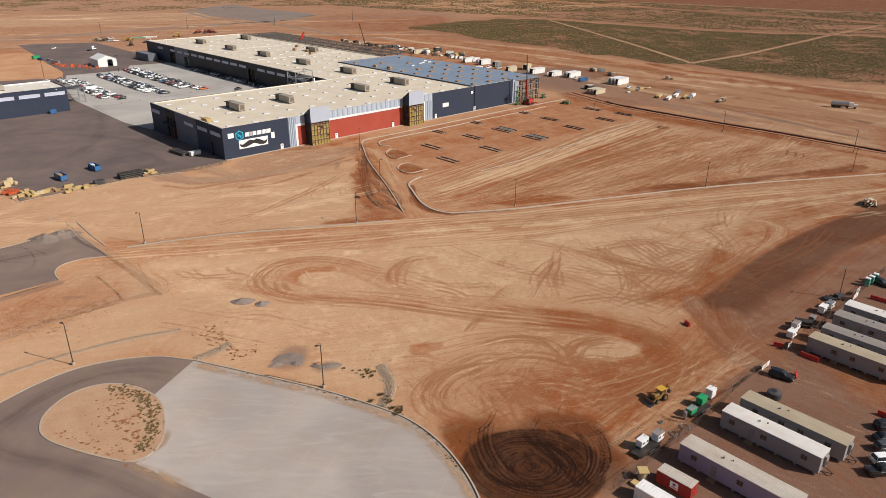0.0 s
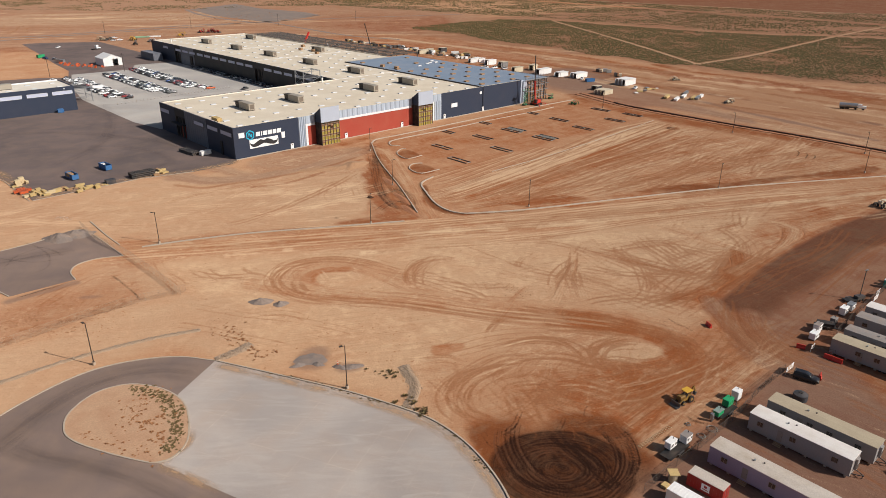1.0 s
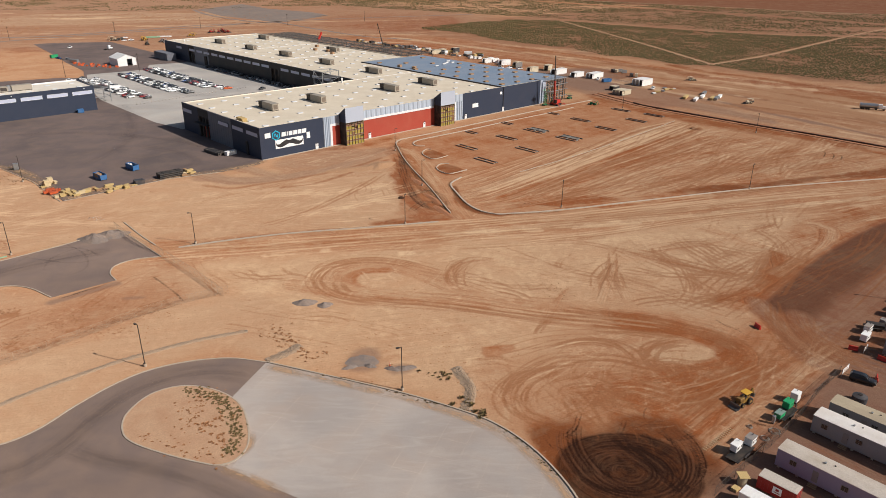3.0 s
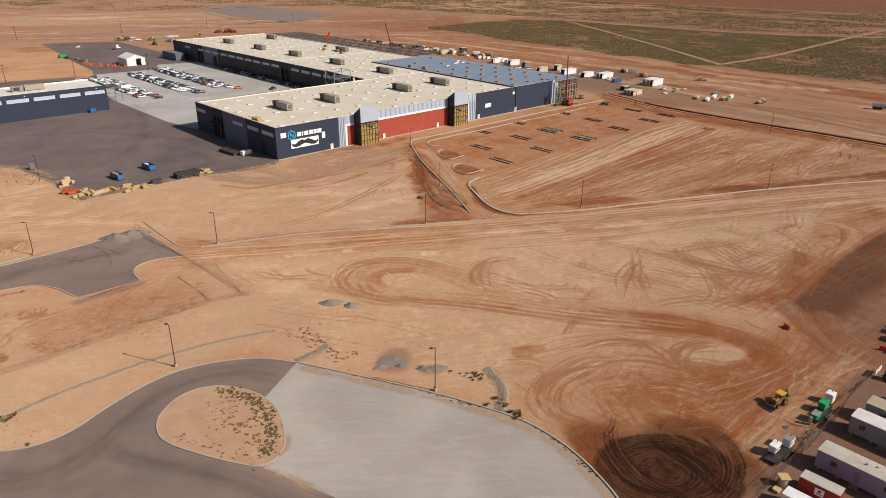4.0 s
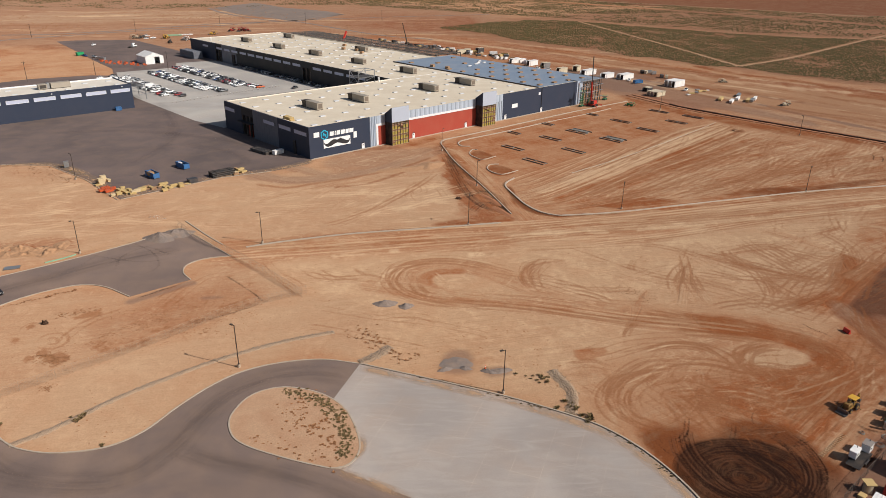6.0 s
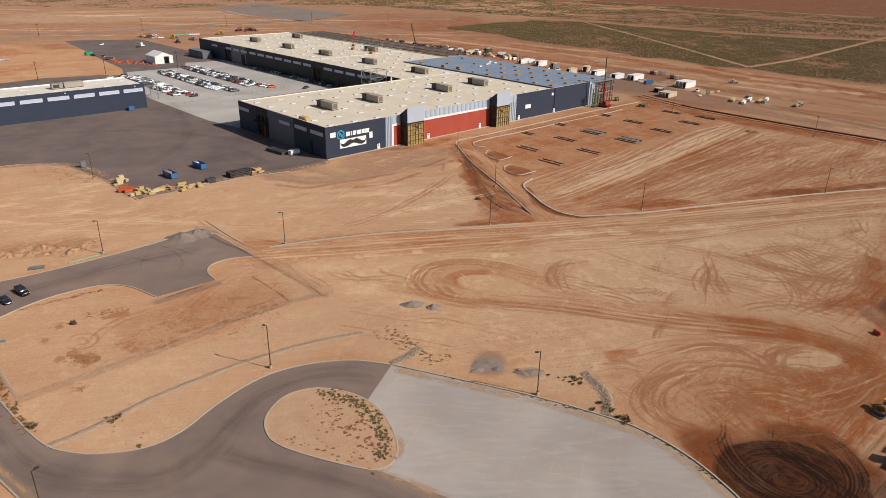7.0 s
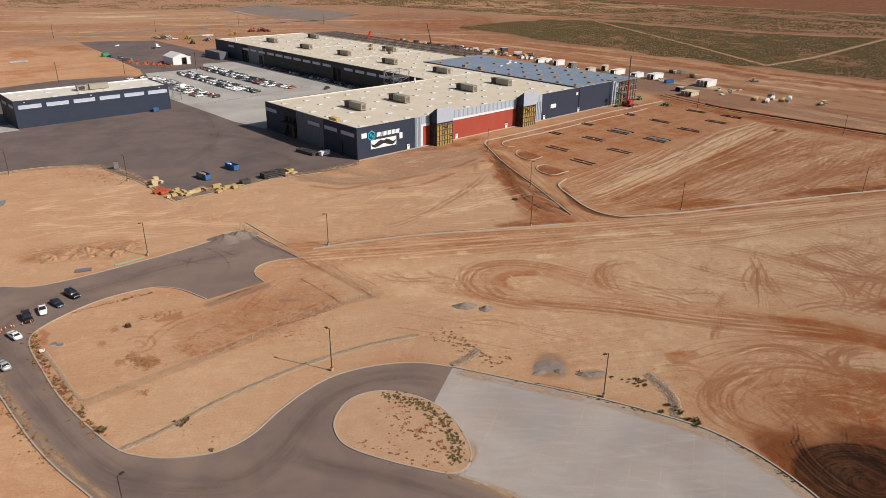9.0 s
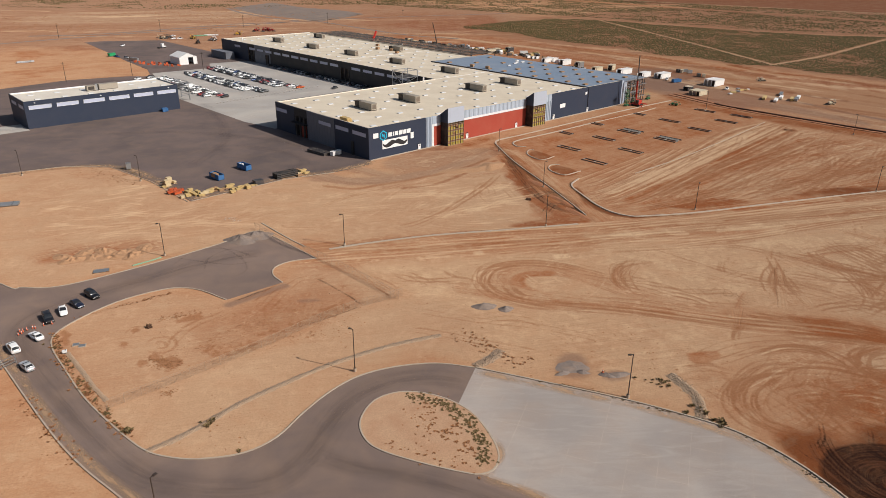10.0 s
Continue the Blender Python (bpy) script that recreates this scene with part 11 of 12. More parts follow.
for _px in [(-24.9, 640), (-21.4, 648.2), (-19, 636.5), (-15.5, 644.7), (-13.2, 633.1), (-9.6, 641.1), (-5.9, 649.3), (-3.2, 657.7), (-3.6, 633.8), (6.9, 623.1), (9.4, 619.6), (12.8, 623.6), (15.4, 620), (17.4, 616.5), (20.3, 585.6), (24.5, 592.5), (30.1, 573.3), (34.2, 570.4), (40.8, 555.5), (45.8, 558.8)]:
    timber_stack(at_px(_px, rng.uniform(0, 180)), (rng.uniform(3, 8), rng.uniform(1.5, 3), rng.uniform(1.0, 3.2)), "stacked building goods behind the blue roof", 3, rng.choice(("timber", "white_paint", "cream_paint", "galv", "steel")), "stores behind the hall")
for _u, _v, _p in ((268, 110, "white"), (272, 104, "white"), (275, 96, "silver"), (262, 300, "white"), (258, 310, "white")):
    _q = on_site(_u, _v)
    park(_q.x, _q.y, rng.uniform(0, 360), _p, "pickup")


for _px, _sz, _pt in zip([(-21.9, 630.2), (-16.2, 642.1), (-4.4, 642.3), (21.5, 578), (33.8, 565.5), (27.2, 581.4), (42.9, 553.4), (51.6, 527.8), (7.9, 601.5), (11.7, 598), (15, 598.1)], ((9, 4, 3.5), (6, 4, 3), (6, 4, 4), (10, 3.5, 3.5), (9, 4, 4), (6, 3, 3), (6, 4, 4), (8, 4, 4), (3, 2, 2), (3, 2, 2), (3, 2, 2)),
                         ("cream_paint", "cream_paint", "tank_grey", "white_paint", "white_paint", "white_paint", "galv", "cream_paint", "white_paint", "white_paint", "white_paint")):
    shed(_px, _sz, _pt, "small site store on the gravel behind the hall", 0, 1)


# ---- earth-moving machines ----
def backhoe(m, paint, label, canopy=None):
    """A wheel loader with front bucket, canopy and rear digging arm, along +x."""
    ob = thing("backhoe_loader", label, "loader", m)
    part("chassis", box(bm_new(), -1.6, -0.6, 0.7, 1.8, 0.6, 1.35), M[paint], ob)
    bm = box(bm_new(), 0.5, -0.55, 1.35, 2.1, 0.55, 2.0)
    bmesh.ops.bevel(bm, geom=list(bm.edges), offset=0.08, segments=1, affect="EDGES")
    part("bonnet", bm, M[paint], ob)
    for x, r in ((-1.0, 0.78), (1.5, 0.52)):
        for s in (-1, 1):
            w = part("wheel", tube(bm_new(), (x, s * 0.7, r), (x, s * 1.1, r), r, 16), M["rubber"], ob)
            part("rim", tube(bm_new(), (x, s * 1.1, r), (x, s * 1.12, r), r * 0.5, 12), M[paint], w)
    for x in (-1.1, 0.4):
        for y in (-0.65, 0.65):
            part("canopy_post", bar(bm_new(), (x, y, 1.35), (x, y, 2.75), 0.09), M["steel"], ob)
    part("canopy", box(bm_new(), -1.35, -0.85, 2.75, 0.65, 0.85, 2.88), M[canopy or paint], ob)
    part("seat", box(box(bm_new(), -0.6, -0.3, 1.35, 0.0, 0.3, 1.6), -0.65, -0.3, 1.6, -0.52, 0.3, 2.2), M["black"], ob)
    for s in (-0.7, 0.7):
        part("loader_arm", bar(bm_new(), (0.9, s, 1.6), (3.0, s * 1.1, 0.7), 0.2), M[paint], ob)
    part("bucket", prism(bm_new(), [(2.9, 0.15), (3.9, 0.1), (3.85, 0.2), (3.1, 0.35), (3.05, 1.0), (2.9, 1.05)], -1.2, 1.2, "y"), M["steel"], ob, "dark steel front bucket")
    part("dig_boom", bar(bm_new(), (-1.6, 0, 1.2), (-2.6, 0, 3.0), 0.28), M[paint], ob)
    part("dig_stick", bar(bm_new(), (-2.6, 0, 3.0), (-3.5, 0, 1.3), 0.22), M[paint], ob)
    part("dig_bucket", prism(bm_new(), [(-3.7, 1.3), (-3.2, 1.35), (-2.9, 0.8), (-3.3, 0.6)], -0.35, 0.35, "y"), M["steel"], ob)
    part("stabiliser", bar(bar(bm_new(), (-1.6, 0.5, 1.0), (-1.8, 1.5, 0.05), 0.14), (-1.6, -0.5, 1.0), (-1.8, -1.5, 0.05), 0.14), M[paint], ob)
    return ob


backhoe(at_px((42.5, 112.4), 213) @ Matrix.Diagonal((0.88, 0.88, 0.92, 1)), "worn_yellow", "muddy yellow backhoe loader with a bright yellow canopy", "yellow_paint")
backhoe(at_px((148.6, 226.5), 100), "cream_paint", "pale yellow backhoe loader on the dark haul road", "cream_paint")
backhoe(at_px((166.4, 412.1), 200), "cream_paint", "pale yellow loader on bare soil")
for _k, _p in enumerate(BEYOND):
    backhoe(at_px(_p, 40 * _k) @ Matrix.Diagonal((1.4, 1.4, 1.4, 1)), ("cream_paint", "steel", "yellow_paint", "steel", "white_paint", "yellow_paint", "red_box", "red_box", "red_box", "red_box")[_k], "distant site machine on bare soil beyond the yard")
backhoe(at_px((72.3, 405.1), 150) @ Matrix.Diagonal((0.9, 0.9, 0.8, 1)), "green_paint", "bright green loader beside the unpaved lot", "dark_green")
backhoe(at_px((159.1, 493.6), 10), "cream_paint", "dusty loader by the haul road")


def tipper(m):
    ob = thing("water_truck", "white tanker truck on the dirt road", "truck", m)
    part("chassis", box(bm_new(), -6.5, -0.6, 0.8, 6.0, 0.6, 1.2), M["steel"], ob)
    part("tank", tube(bm_new(), (-6.8, 0, 2.3), (2.3, 0, 2.3), 1.25, 14), M["silver"], ob)
    part("bonnet", box(bm_new(), 4.6, -1.0, 1.0, 6.9, 1.0, 2.2), M["car_white"], ob)
    part("cab", box(bm_new(), 2.7, -1.15, 1.1, 4.6, 1.15, 3.2), M["car_white"], ob)
    part("windscreen", box(bm_new(), 4.605, -1.0, 2.3, 4.64, 1.0, 3.05), M["car_glass"], ob)
    for x in (-5.8, -4.7, -3.2, -2.1, 1.6, 5.6):
        for s in (-1, 1):
            part("wheel", tube(bm_new(), (x, s * 0.75, 0.52), (x, s * 1.2, 0.52), 0.52, 12), M["rubber"], ob)
    return ob


_p, _q = (225.7, 398.3), (236.2, 393.9)
tipper(pose((_p[0] + _q[0]) / 2, (_p[1] + _q[1]) / 2, 0, 0, 0, heading(_p, _q)))


def tractor_unit(m):
    """A bare road tractor: tall cab with sleeper, long chassis, fifth wheel and twin rear axles."""
    ob = thing("road_tractor", "white road tractor with a tall sleeper cab in the yard", "truck", m)
    part("chassis", box(bm_new(), -4.2, -0.5, 0.75, 2.6, 0.5, 1.1), M["steel"], ob)
    bm = box(bm_new(), -0.2, -1.2, 1.1, 2.2, 1.2, 3.9)
    bmesh.ops.bevel(bm, geom=list(bm.edges), offset=0.18, segments=2, affect="EDGES")
    part("cab", bm, M["car_white"], ob)
    bm = prism(bm_new(), [(2.2, 0.8), (4.2, 0.8), (4.2, 1.7), (2.2, 2.1)], -0.95, 0.95, "y")
    bmesh.ops.bevel(bm, geom=list(bm.edges), offset=0.12, segments=1, affect="EDGES")
    part("bonnet", bm, M["car_white"], ob)
    part("windscreen", box(bm_new(), 2.2, -1.0, 2.25, 2.24, 1.0, 3.1), M["car_glass"], ob)
    part("fifth_wheel", tube(bm_new(), (-2.6, 0, 1.1), (-2.6, 0, 1.25), 0.6, 14), M["black"], ob)
    for sy in (-1, 1):
        part("side_window", box(bm_new(), 1.2, sy * 1.2 - 0.03, 2.3, 2.0, sy * 1.2 + 0.03, 3.0), M["car_glass"], ob)
        part("fuel_tank", tube(bm_new(), (-0.4, sy * 0.95, 0.8), (1.3, sy * 0.95, 0.8), 0.33, 12), M["silver"], ob)
        for x in (-3.5, -2.2, 3.2):
            part("wheel", tube(bm_new(), (x, sy * 0.7, 0.52), (x, sy * 1.2, 0.52), 0.52, 14), M["rubber"], ob)
    return ob


tractor_unit(pose(-319.0, 645.2, 0.03, 0, 0, 60))
copy_thing(stair, SITE @ pose(-13, 172, 0.03) @ Matrix.Diagonal((1.0, 1.3, 0.62, 1)))
# cars by the offices
park_between((68.3, 121.3), (71.7, 118.9), "black", "suv")
park_between((115.6, 165.4), (117, 162.7), "black", "suv")
for _px, _p, _k in (((82.2, 103.7), "black", "suv"), ((80.1, 100.5), "black", "sedan"), ((78.8, 97.7), "grey", "suv"), ((76.3, 94.4), "white", "suv"), ((74.1, 91.6), "black", "pickup")):
    park(*_px, 5, _p, _k)


# a row of thin marker posts across the concrete lot
post = thing("marker_post", "thin pale marker post on the concrete lot", "post", group="marker posts across the lot")
part("stem", tube(bm_new(), (0, 0, 0.03), (0, 0, 1.25), 0.08, 8), M["kerb"], post)
part("base", tube(bm_new(), (0, 0, 0), (0, 0, 0.08), 0.3, 10), M["black"], post)
part("tape", tube(bm_new(), (0, 0, 0.8), (0, 0, 1.0), 0.1, 8), M["sign_white"], post)
_p, _q = (-191.8, 397.5), (-144.3, 455.2)
for _k in range(34):
    _m = pose(_p[0] + (_q[0] - _p[0]) * _k / 33, _p[1] + (_q[1] - _p[1]) * _k / 33, 0.05)
    if _k:
        copy_thing(post, _m)
    else:
        post.matrix_basis = _m
for _k in range(4):
    _r = thing("hand_rail", "low dark steel hand rail at the hall end", "rail", SITE @ pose(-98 - 5.5 * _k, 153.5 + 1.5 * (_k % 2), 0.055), "rails beside the second hall")
    for _x in (0, 2.2, 4.4):
        part("post", bar(bm_new(), (_x, 0, 0), (_x, 0, 1.1), 0.08), M["galv"], _r)
    for _z in (0.55, 1.08):
        part("bar", bar(bm_new(), (0, 0, _z), (4.4, 0, _z), 0.07), M["galv"], _r)


# ---- cones and small gear ----
def cone(m):
    ob = thing("traffic_cone", "orange traffic cone with a white band", "cone", m, "traffic cones")
    part("base", box(bm_new(), -0.2, -0.2, 0, 0.2, 0.2, 0.04), M["black"], ob)
    part("body", tube(bm_new(), (0, 0, 0.04), (0, 0, 0.9), 0.16, 10, 0.04), M["cone"], ob)
    part("band", tube(bm_new(), (0, 0, 0.48), (0, 0, 0.64), 0.115, 10, 0.093), M["sign_white"], ob)
    return ob


cn = None
for _px in [(-156, 138.8), (-155.1, 138), (-155.4, 137.3), (-155.2, 138.8), (-154.8, 139.6), (-153.9, 140.4), (-153.3, 140.4), (-152.1, 141.7), (-150.6, 142.5)]:
    if cn is None:
        cn = cone(at_px(_px, 0, 0.03))
    else:
        copy_thing(cn, at_px(_px, 0, 0.03))
copy_thing(cn, at_px((-26.9, 125)))
gate = thing("gate_frame", "low grey steel gate frame at the road edge", "gate", at_px((-150.8, 123.4), 60))
for _x in (-3, 0, 3):
    part("post", bar(bm_new(), (_x, 0, 0), (_x, 0, 2.0), 0.12), M["galv"], gate)
for _z in (0.5, 1.2, 1.95):
    part("rail", bar(bm_new(), (-3, 0, _z), (3, 0, _z), 0.09), M["galv"], gate)
crate(at_px((-186.1, 266.5), 30), (1.8, 1.2, 2.6), "galv", "grey electrical cabinet at the yard edge", "electrical_cabinet", "cabinet")
for _p in [(-140.6, 133.6), (-139, 133.2)]:
    part("lid", box(bm_new(), -0.6, -0.5, 0.1, 0.6, 0.5, 0.14), M["galv"], thing("utility_vault", "flat grey utility vault lid set in the sand", "vault", at_px(_p, 20), "utility vaults", bm=box(bm_new(), -0.75, -0.65, -0.2, 0.75, 0.65, 0.1), material=M["kerb"]))
crate(at_px((-141.3, 130.2), 30), (0.9, 0.9, 0.5), "white_paint", "white utility box lid by the kerb", "utility_box", "box")
pipe_bundle(at_px((-209.7, 222.8), 20), 5, 9, "grey pipes lying on the sand", "galv")
pipe_bundle(at_px((-388.6, 549.7), 40), 6, 12, "grey goods lying in the desert", "galv")
rocks("clods", [(47.9, 146.7), (50.6, 144), (53, 140.9), (54.6, 138.1)], 1.6, "broken red clods along a crack in the soil", 2, 0.22, 42, "soil_heap")
rocks("clods", [(9.2, 165.1), (11.1, 160.6), (14.4, 162.9), (15.4, 156.3)], 7.0, "scattered small clods on the clay", 1.2, 0.22, 44, "soil_heap")
rocks("clods", [(-62.2, 153.4), (-54.7, 145.6), (-48.5, 142), (-41.1, 145.7), (-32.2, 147.7)], 9.0, "scattered small clods on the pale sand", 0.4, 0.18, 45, "soil_heap")
rocks("clods", [(-105.6, 132.8), (-100.7, 143.2), (-95.2, 155), (-86.2, 161.6)], 4.0, "scattered brown clods on the sand", 0.9, 0.2, 46, "soil_heap")
rocks("rubble", [(-131.5, 211.2), (-130.1, 212.8), (-126.3, 210.2)], 2.6, "scatter of pale broken rubble on the sand", 3, 0.26, 41, "rubble")
tarp = timber_stack(at_px((-152.7, 171.6), 20), (4, 2, 0.25), "flat grey slabs lying on the sand", 2, "galv", name="slab_stack", category="slabs")
bm = ribbon(bm_new(), curved([(-145.8, 175.1), (-142, 178.6), (-140.2, 181)]), 0.4, 0.0, 0.22)
bmesh.ops.recalc_face_normals(bm, faces=bm.faces)
thing("hose", "pale green lay-flat hose along the kerb", "hose", bm=bm, material=M["pale_green"])


# ---- scrub ----
def clump(bm, p, r, h, rng, n=7):
    """A small desert shrub: leaning sprays of leaf blades from one root."""
    for _ in range(n):
        a, lean = rng.random() * 6.283, rng.uniform(0.15, 1.0)
        tip = Vector((p[0] + r * lean * math.cos(a), p[1] + r * lean * math.sin(a), h * rng.uniform(0.5, 1.0) * (1.15 - 0.5 * lean)))
        w = r * rng.uniform(0.14, 0.3)
        s = Vector((-math.sin(a), math.cos(a), 0)) * w
        root = Vector((p[0], p[1], p[2] if len(p) > 2 else 0))
        mid = root.lerp(tip, 0.55) + Vector((0, 0, h * 0.18))
        v = [bm.verts.new(q) for q in (root, mid + s, tip, mid - s)]
        bm.faces.new((v[0], v[1], v[2]))
        bm.faces.new((v[0], v[2], v[3]))


def shrub_row(knots, count, spread_w, r, h, label, seed, material="leaf", z=0.0):
    rng = random.Random(seed)
    line = curved(knots, False, 0.7)
    bm = bm_new()
    for _ in range(int(count * 1.6)):
        q = line[rng.randrange(len(line))]
        k = rng.uniform(0.5, 1.5)
        clump(bm, (q[0] + rng.gauss(0, spread_w), q[1] + rng.gauss(0, spread_w), z), r * k * 0.7, h * k * 0.5, rng, 20)
    return thing("shrubs", label, "shrubs", kind="stuff", bm=bm, material=M[material])


shrub_row([(-52.6, 97), (-52.6, 101), (-55.8, 109.4), (-60.8, 113.8), (-66, 115.6)], 260, 0.75, 0.5, 0.4, "low green scrub along the island kerb", 1, z=0.12)
shrub_row([(-62, 113), (-64, 109), (-61, 104)], 60, 2.0, 0.45, 0.35, "dry low scrub on the sandy island", 2, "scrub_dry", z=0.12)
shrub_row([(-70, 101), (-62, 98.5), (-54, 96)], 40, 0.9, 0.4, 0.35, "dry low scrub on the sandy island", 3, "scrub_dry", z=0.12)
shrub_row([(-56, 107.5), (-58.5, 105), (-54.5, 100)], 45, 1.0, 0.5, 0.4, "dry low scrub on the sandy island", 4, "scrub_dry", z=0.12)
shrub_row([(-40.3, 121.5), (-30.1, 117.9), (-20.3, 113.2), (-11.1, 109.6), (-6.6, 106.1), (-1.2, 99.9), (3.2, 91.8)], 60, 0.25, 0.35, 0.4, "low scrub in the apron kerb joint", 5)
shrub_row([(-13.4, 110.8), (-11.8, 112.7), (-8.2, 107.8)], 12, 0.5, 0.9, 0.9, "green shrubs at the stone channel", 6)
shrub_row([(-55.7, 140.4), (-50.9, 135.3), (-46.3, 130.4), (-42.3, 129.3)], 70, 1.5, 0.45, 0.22, "dry low scrub at the apron corner", 7, "scrub_dry")
shrub_row([(-148.1, 138.5), (-140.2, 126.9), (-130.5, 116.8), (-120, 106), (-116.2, 103.2)], 150, 0.7, 0.55, 0.4, "dry scrub inside the road kerb", 8, "scrub_dry")
shrub_row([(-146.8, 136), (-137.9, 124.8), (-128.5, 115), (-118.4, 104.8)], 60, 0.6, 0.5, 0.5, "green scrub inside the road kerb", 9)
shrub_row([(-146.8, 145.3), (-139.6, 151.1), (-129.3, 159)], 60, 0.3, 0.35, 0.25, "dry scrub inside the road kerb", 10, "scrub_dry")
shrub_row([(-103.6, 106.3), (-103.1, 106.7)], 4, 0.5, 1.0, 0.9, "dark green desert shrub on the sand", 11)
shrub_row([(-117.4, 104.3), (-116.8, 104.5)], 4, 0.5, 1.0, 0.9, "dark green desert shrub by the kerb", 31)
shrub_row([(-95.5, 99), (-95, 99.2)], 4, 0.3, 0.5, 0.4, "small green shrub by the kerb", 32)
shrub_row([(-140.5, 112.9), (-134.4, 107.8), (-126.2, 100), (-119.5, 94.3)], 60, 0.8, 0.5, 0.4, "dry scrub beyond the road kerb", 12, "scrub_dry")
shrub_row([(-95.7, 147.6), (-87.6, 139.8), (-83, 153.6), (-84.1, 142.4), (-98.5, 137)], 90, 2.8, 0.325, 0.05, "sparse dry weeds on the sand", 13, "scrub_dry")
shrub_row([(-120.1, 127.3), (-116.9, 125.2), (-116.5, 127.4)], 48, 1.2, 0.325, 0.05, "patch of dry red weeds", 14, "scrub_dry")
shrub_row([(-30.3, 146), (-10, 126), (-20.8, 135.4), (-38.7, 135.3), (-0.3, 126)], 54, 5, 0.35, 0.06, "sparse dry weeds on the sand", 15, "scrub_dry")
shrub_row([(-18.1, 122.7), (-14.4, 121.6), (-20.4, 122.7)], 14, 0.8, 0.6, 0.5, "small green shrubs on the sand", 16)
shrub_row([(-113.1, 132.2), (-109.3, 137.8), (-104.6, 141.6), (-98.3, 146.3), (-91.5, 150.6), (-84.4, 155)], 156, 2.2, 0.3, 0.06, "sparse dry red weeds on churned sand", 18, "scrub_dry")
shrub_row([(-114.5, 144.4), (-110, 149.3), (-102.5, 144.7), (-106.2, 137.1)], 72, 2.5, 0.275, 0.05, "sparse dry red weeds on churned sand", 19, "scrub_dry")
shrub_row([(-126.3, 145.4), (-123.3, 147.3), (-119.9, 148.7)], 54, 0.9, 0.35, 0.07, "patch of dry red weeds", 20, "scrub_dry")
shrub_row([(-121.9, 128), (-118.4, 126.8), (-116.8, 125.6)], 78, 0.9, 0.325, 0.065, "patch of dry red weeds", 21, "scrub_dry")
shrub_row([(-114.1, 116.4), (-113.3, 116.9)], 24, 0.7, 0.3, 0.06, "patch of dry red weeds", 22, "scrub_dry")
shrub_row([(-200.7, 258.1), (-196.2, 265.2), (-185.2, 258.7), (-182.2, 245.9)], 66, 3, 0.375, 0.07, "dry weeds on the sand by the yard", 23, "scrub_dry")
shrub_row([(-190.9, 269), (-182.8, 262.2), (-173.6, 252.5)], 30, 0.7, 0.625, 0.2, "green weeds along the yard edge", 24)
shrub_row([(-80.1, 110.3), (-88.2, 106.2), (-95.4, 102.4), (-102.7, 100.5)], 18, 4, 0.3125, 0.06, "scattered dry weeds on the sand", 25, "scrub_dry")
shrub_row([(-201.9, 258.3), (-181.5, 251.7), (-196.8, 266.1), (-170.3, 245.2)], 60, 3.0, 0.5, 0.22, "dry scrub by the yard edge", 17, "scrub_dry")


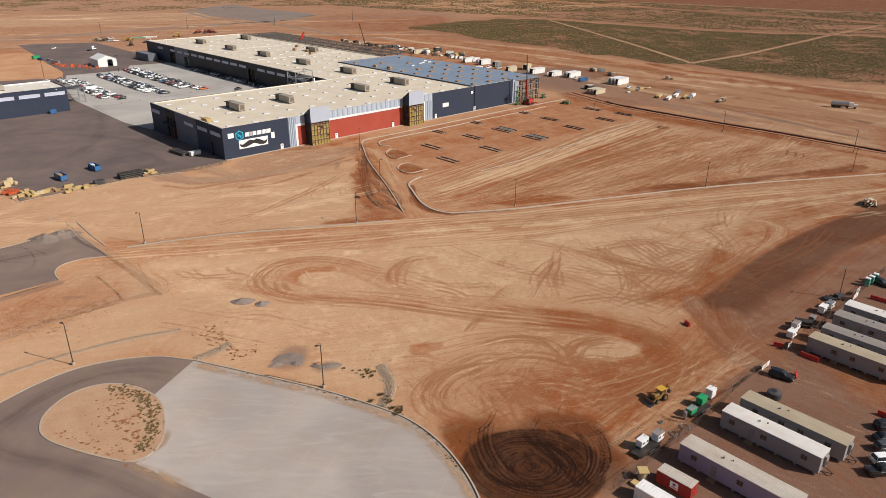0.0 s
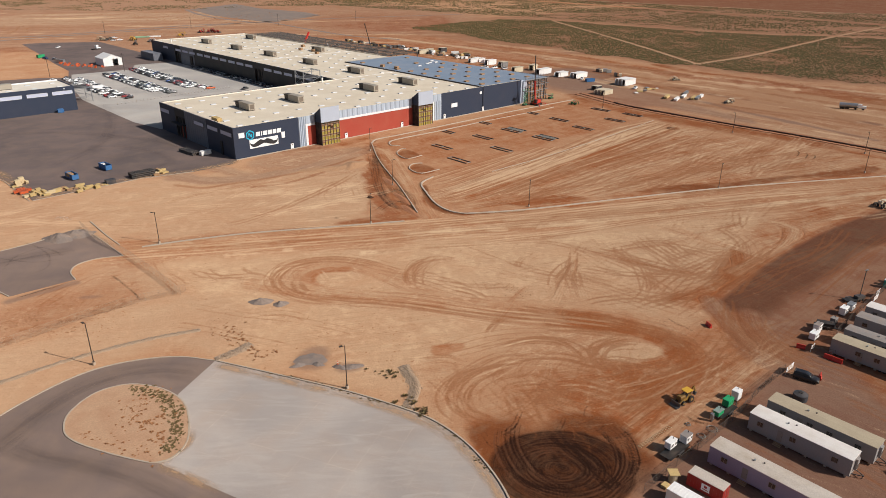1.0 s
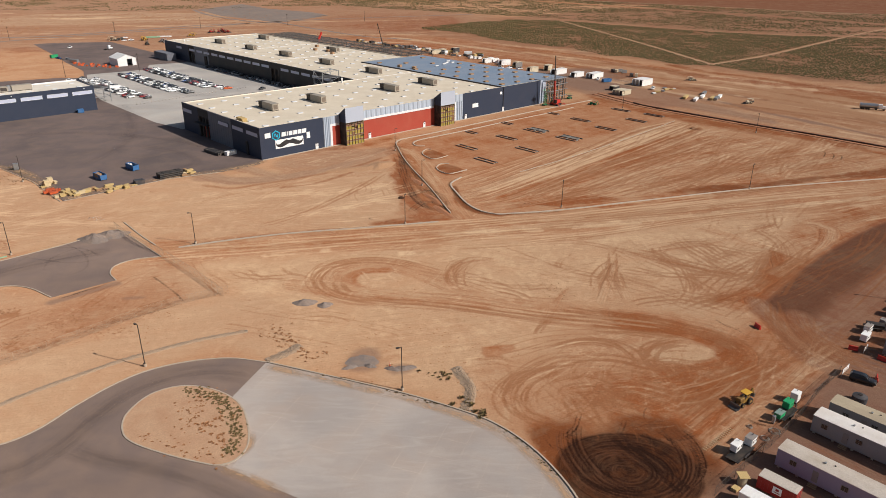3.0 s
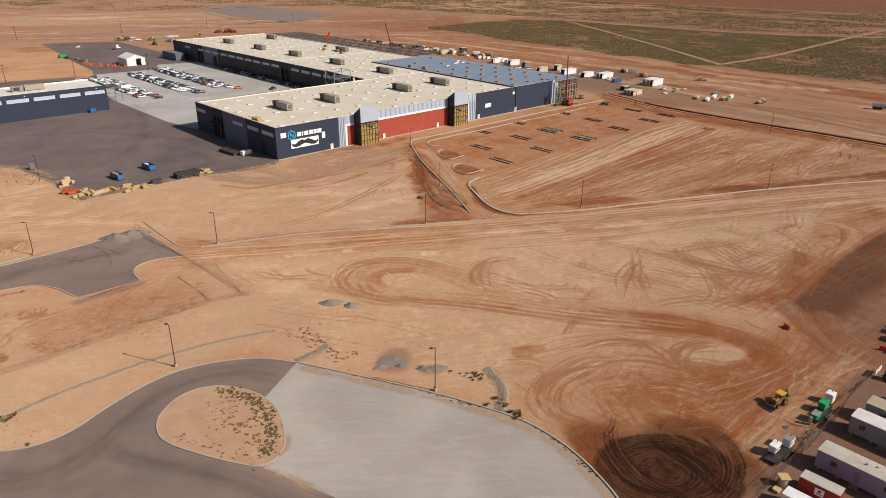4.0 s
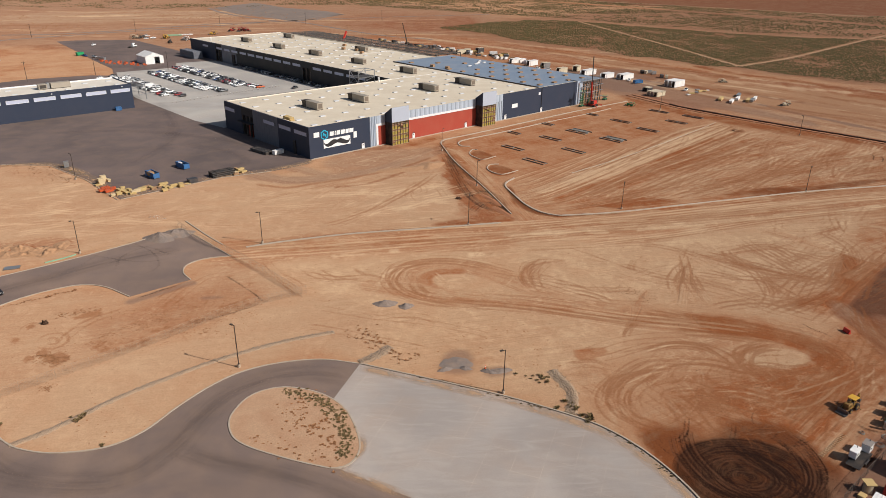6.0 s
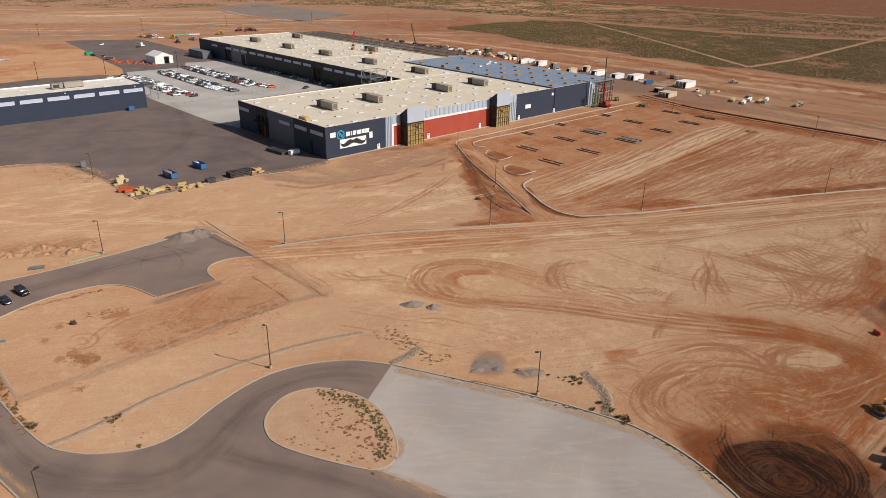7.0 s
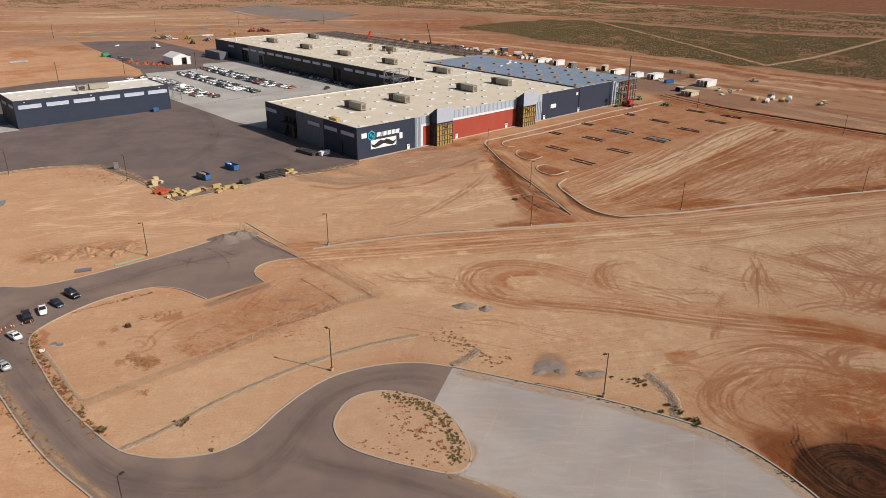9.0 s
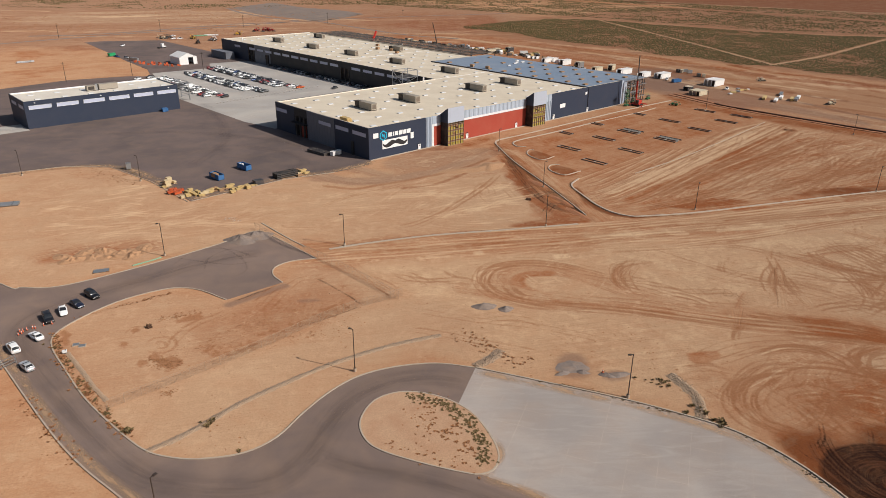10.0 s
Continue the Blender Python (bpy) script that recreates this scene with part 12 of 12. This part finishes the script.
def scrub_land(label, seed, count, where, size, material, gaps=()):
    """Open shrub land: thousands of low desert bushes, thinned by tracks and bare patches."""
    rs = np.random.RandomState(seed)
    poly = np.array(where["outline"], float)
    (x0, y0), (x1, y1) = poly.min(0), poly.max(0)
    px, py = rs.uniform(x0, x1, count), rs.uniform(y0, y1, count)
    wx, wy = px + value_noise(px, py, 25, seed + 2) * 22, py + value_noise(px, py, 25, seed + 3) * 22
    keep = np.zeros(count, bool)
    for a, b in zip(poly, np.roll(poly, -1, 0)):
        if a[1] != b[1]:
            keep ^= ((a[1] > wy) != (b[1] > wy)) & (wx < a[0] + (b[0] - a[0]) * (wy - a[1]) / (b[1] - a[1]))
    keep &= value_noise(px, py, 55, seed) + value_noise(px, py, 14, seed + 1) * 0.8 + rs.uniform(-0.3, 0.3, count) > where["bare"]
    for knots, w in gaps:
        line = curved(knots, False, 6.0)
        d = np.full(len(px), 1e9)
        for a, b in zip(line[:-1], line[1:]):
            dd = b - a
            k = np.clip(((px - a[0]) * dd[0] + (py - a[1]) * dd[1]) / (dd @ dd), 0, 1)
            d = np.minimum(d, np.hypot(px - a[0] - k * dd[0], py - a[1] - k * dd[1]))
        keep &= d > w
    px, py = px[keep], py[keep]
    n = len(px)
    s = rs.uniform(0.55, 1.25, n) * size
    ang = rs.uniform(0, 6.283, n)
    vs = np.zeros((n, 7, 3))
    for k in range(5):
        a = ang + k * 1.2566 + rs.uniform(-0.3, 0.3, n)
        rr = s * rs.uniform(0.6, 1.2, n)
        vs[:, k] = np.stack([px + rr * np.cos(a), py + rr * np.sin(a), s * rs.uniform(0.1, 0.5, n)], 1)
    vs[:, 5] = np.stack([px + s * rs.uniform(-0.3, 0.3, n), py + s * rs.uniform(-0.3, 0.3, n), s * rs.uniform(0.55, 1.0, n)], 1)
    vs[:, 6] = np.stack([px, py, np.full(n, -0.05)], 1)
    base = (np.arange(n) * 7)[:, None, None]
    tri = np.array([[k, (k + 1) % 5, 5] for k in range(5)] + [[1, 0, 6]])[None]
    me = bpy.data.meshes.new("scrub")
    me.from_pydata(vs.reshape(-1, 3).tolist(), [], (base + tri).reshape(-1, 3).tolist())
    me.materials.append(M[material])
    return tagged(new("scrub", me), label, "shrubs", kind="stuff")


TRACKS = [([(144.8, 976.5), (183.3, 729.3), (202.7, 574.3)], 2.6), ([(202.7, 574.3), (274, 634.9), (376, 739), (481.9, 845.7), (563, 921.5)], 3.0), ([(86, 1010), (147, 985), (214, 927), (297, 851), (366, 817), (436, 797), (560, 740)], 6),
          ([(178, 1424), (255, 1337), (333, 1239), (433, 1122), (517, 1025), (575, 942), (700, 800)], 17)]
scrub_land("open desert shrub land with green creosote bushes", 5, 198000, {"bare": -0.32, "outline": [(-10, 838), (26, 769), (79, 705), (124, 648), (163, 598), (200, 568), (228, 525), (257, 497), (298, 475), (420, 400), (640, 640), (575, 735), (436, 790), (366, 810), (297, 845), (214, 920), (147, 985), (114, 1006), (30, 964), (-35, 880), (-48, 862)]}, 0.78, "scrub_far", TRACKS)
scrub_land("far desert shrub land with olive bushes", 8, 112000, {"bare": -0.2, "outline": [(-200, 1275), (-4, 1117), (100, 1045), (160, 1010), (230, 935), (300, 868), (440, 812), (575, 755), (900, 780), (690, 1118), (577, 1180), (453, 1295), (263, 1455), (150, 1700), (-300, 1750)]}, 1.18, "scrub_far", TRACKS)
scrub_land("sparse olive weeds on the far flats", 9, 40000, {"bare": 0.1, "outline": [(-760, 1120), (-480, 1110), (-330, 1200), (-200, 1275), (-300, 1750), (-1000, 1700)]}, 1.1, "scrub_far", TRACKS)
scrub_land("sparse dry weeds on the far flats", 11, 9000, {"bare": 0.22, "outline": [(-800, 760), (-300, 700), (-60, 760), (-20, 850), (-150, 1250), (-800, 1150)]}, 0.8, "scrub_dry")
scrub_land("dry weeds along the earth strip", 14, 3500, {"bare": 0.2, "outline": [(-10, 800), (150, 590), (280, 460), (430, 360), (400, 330), (250, 440), (120, 570)]}, 0.6, "scrub_dry")
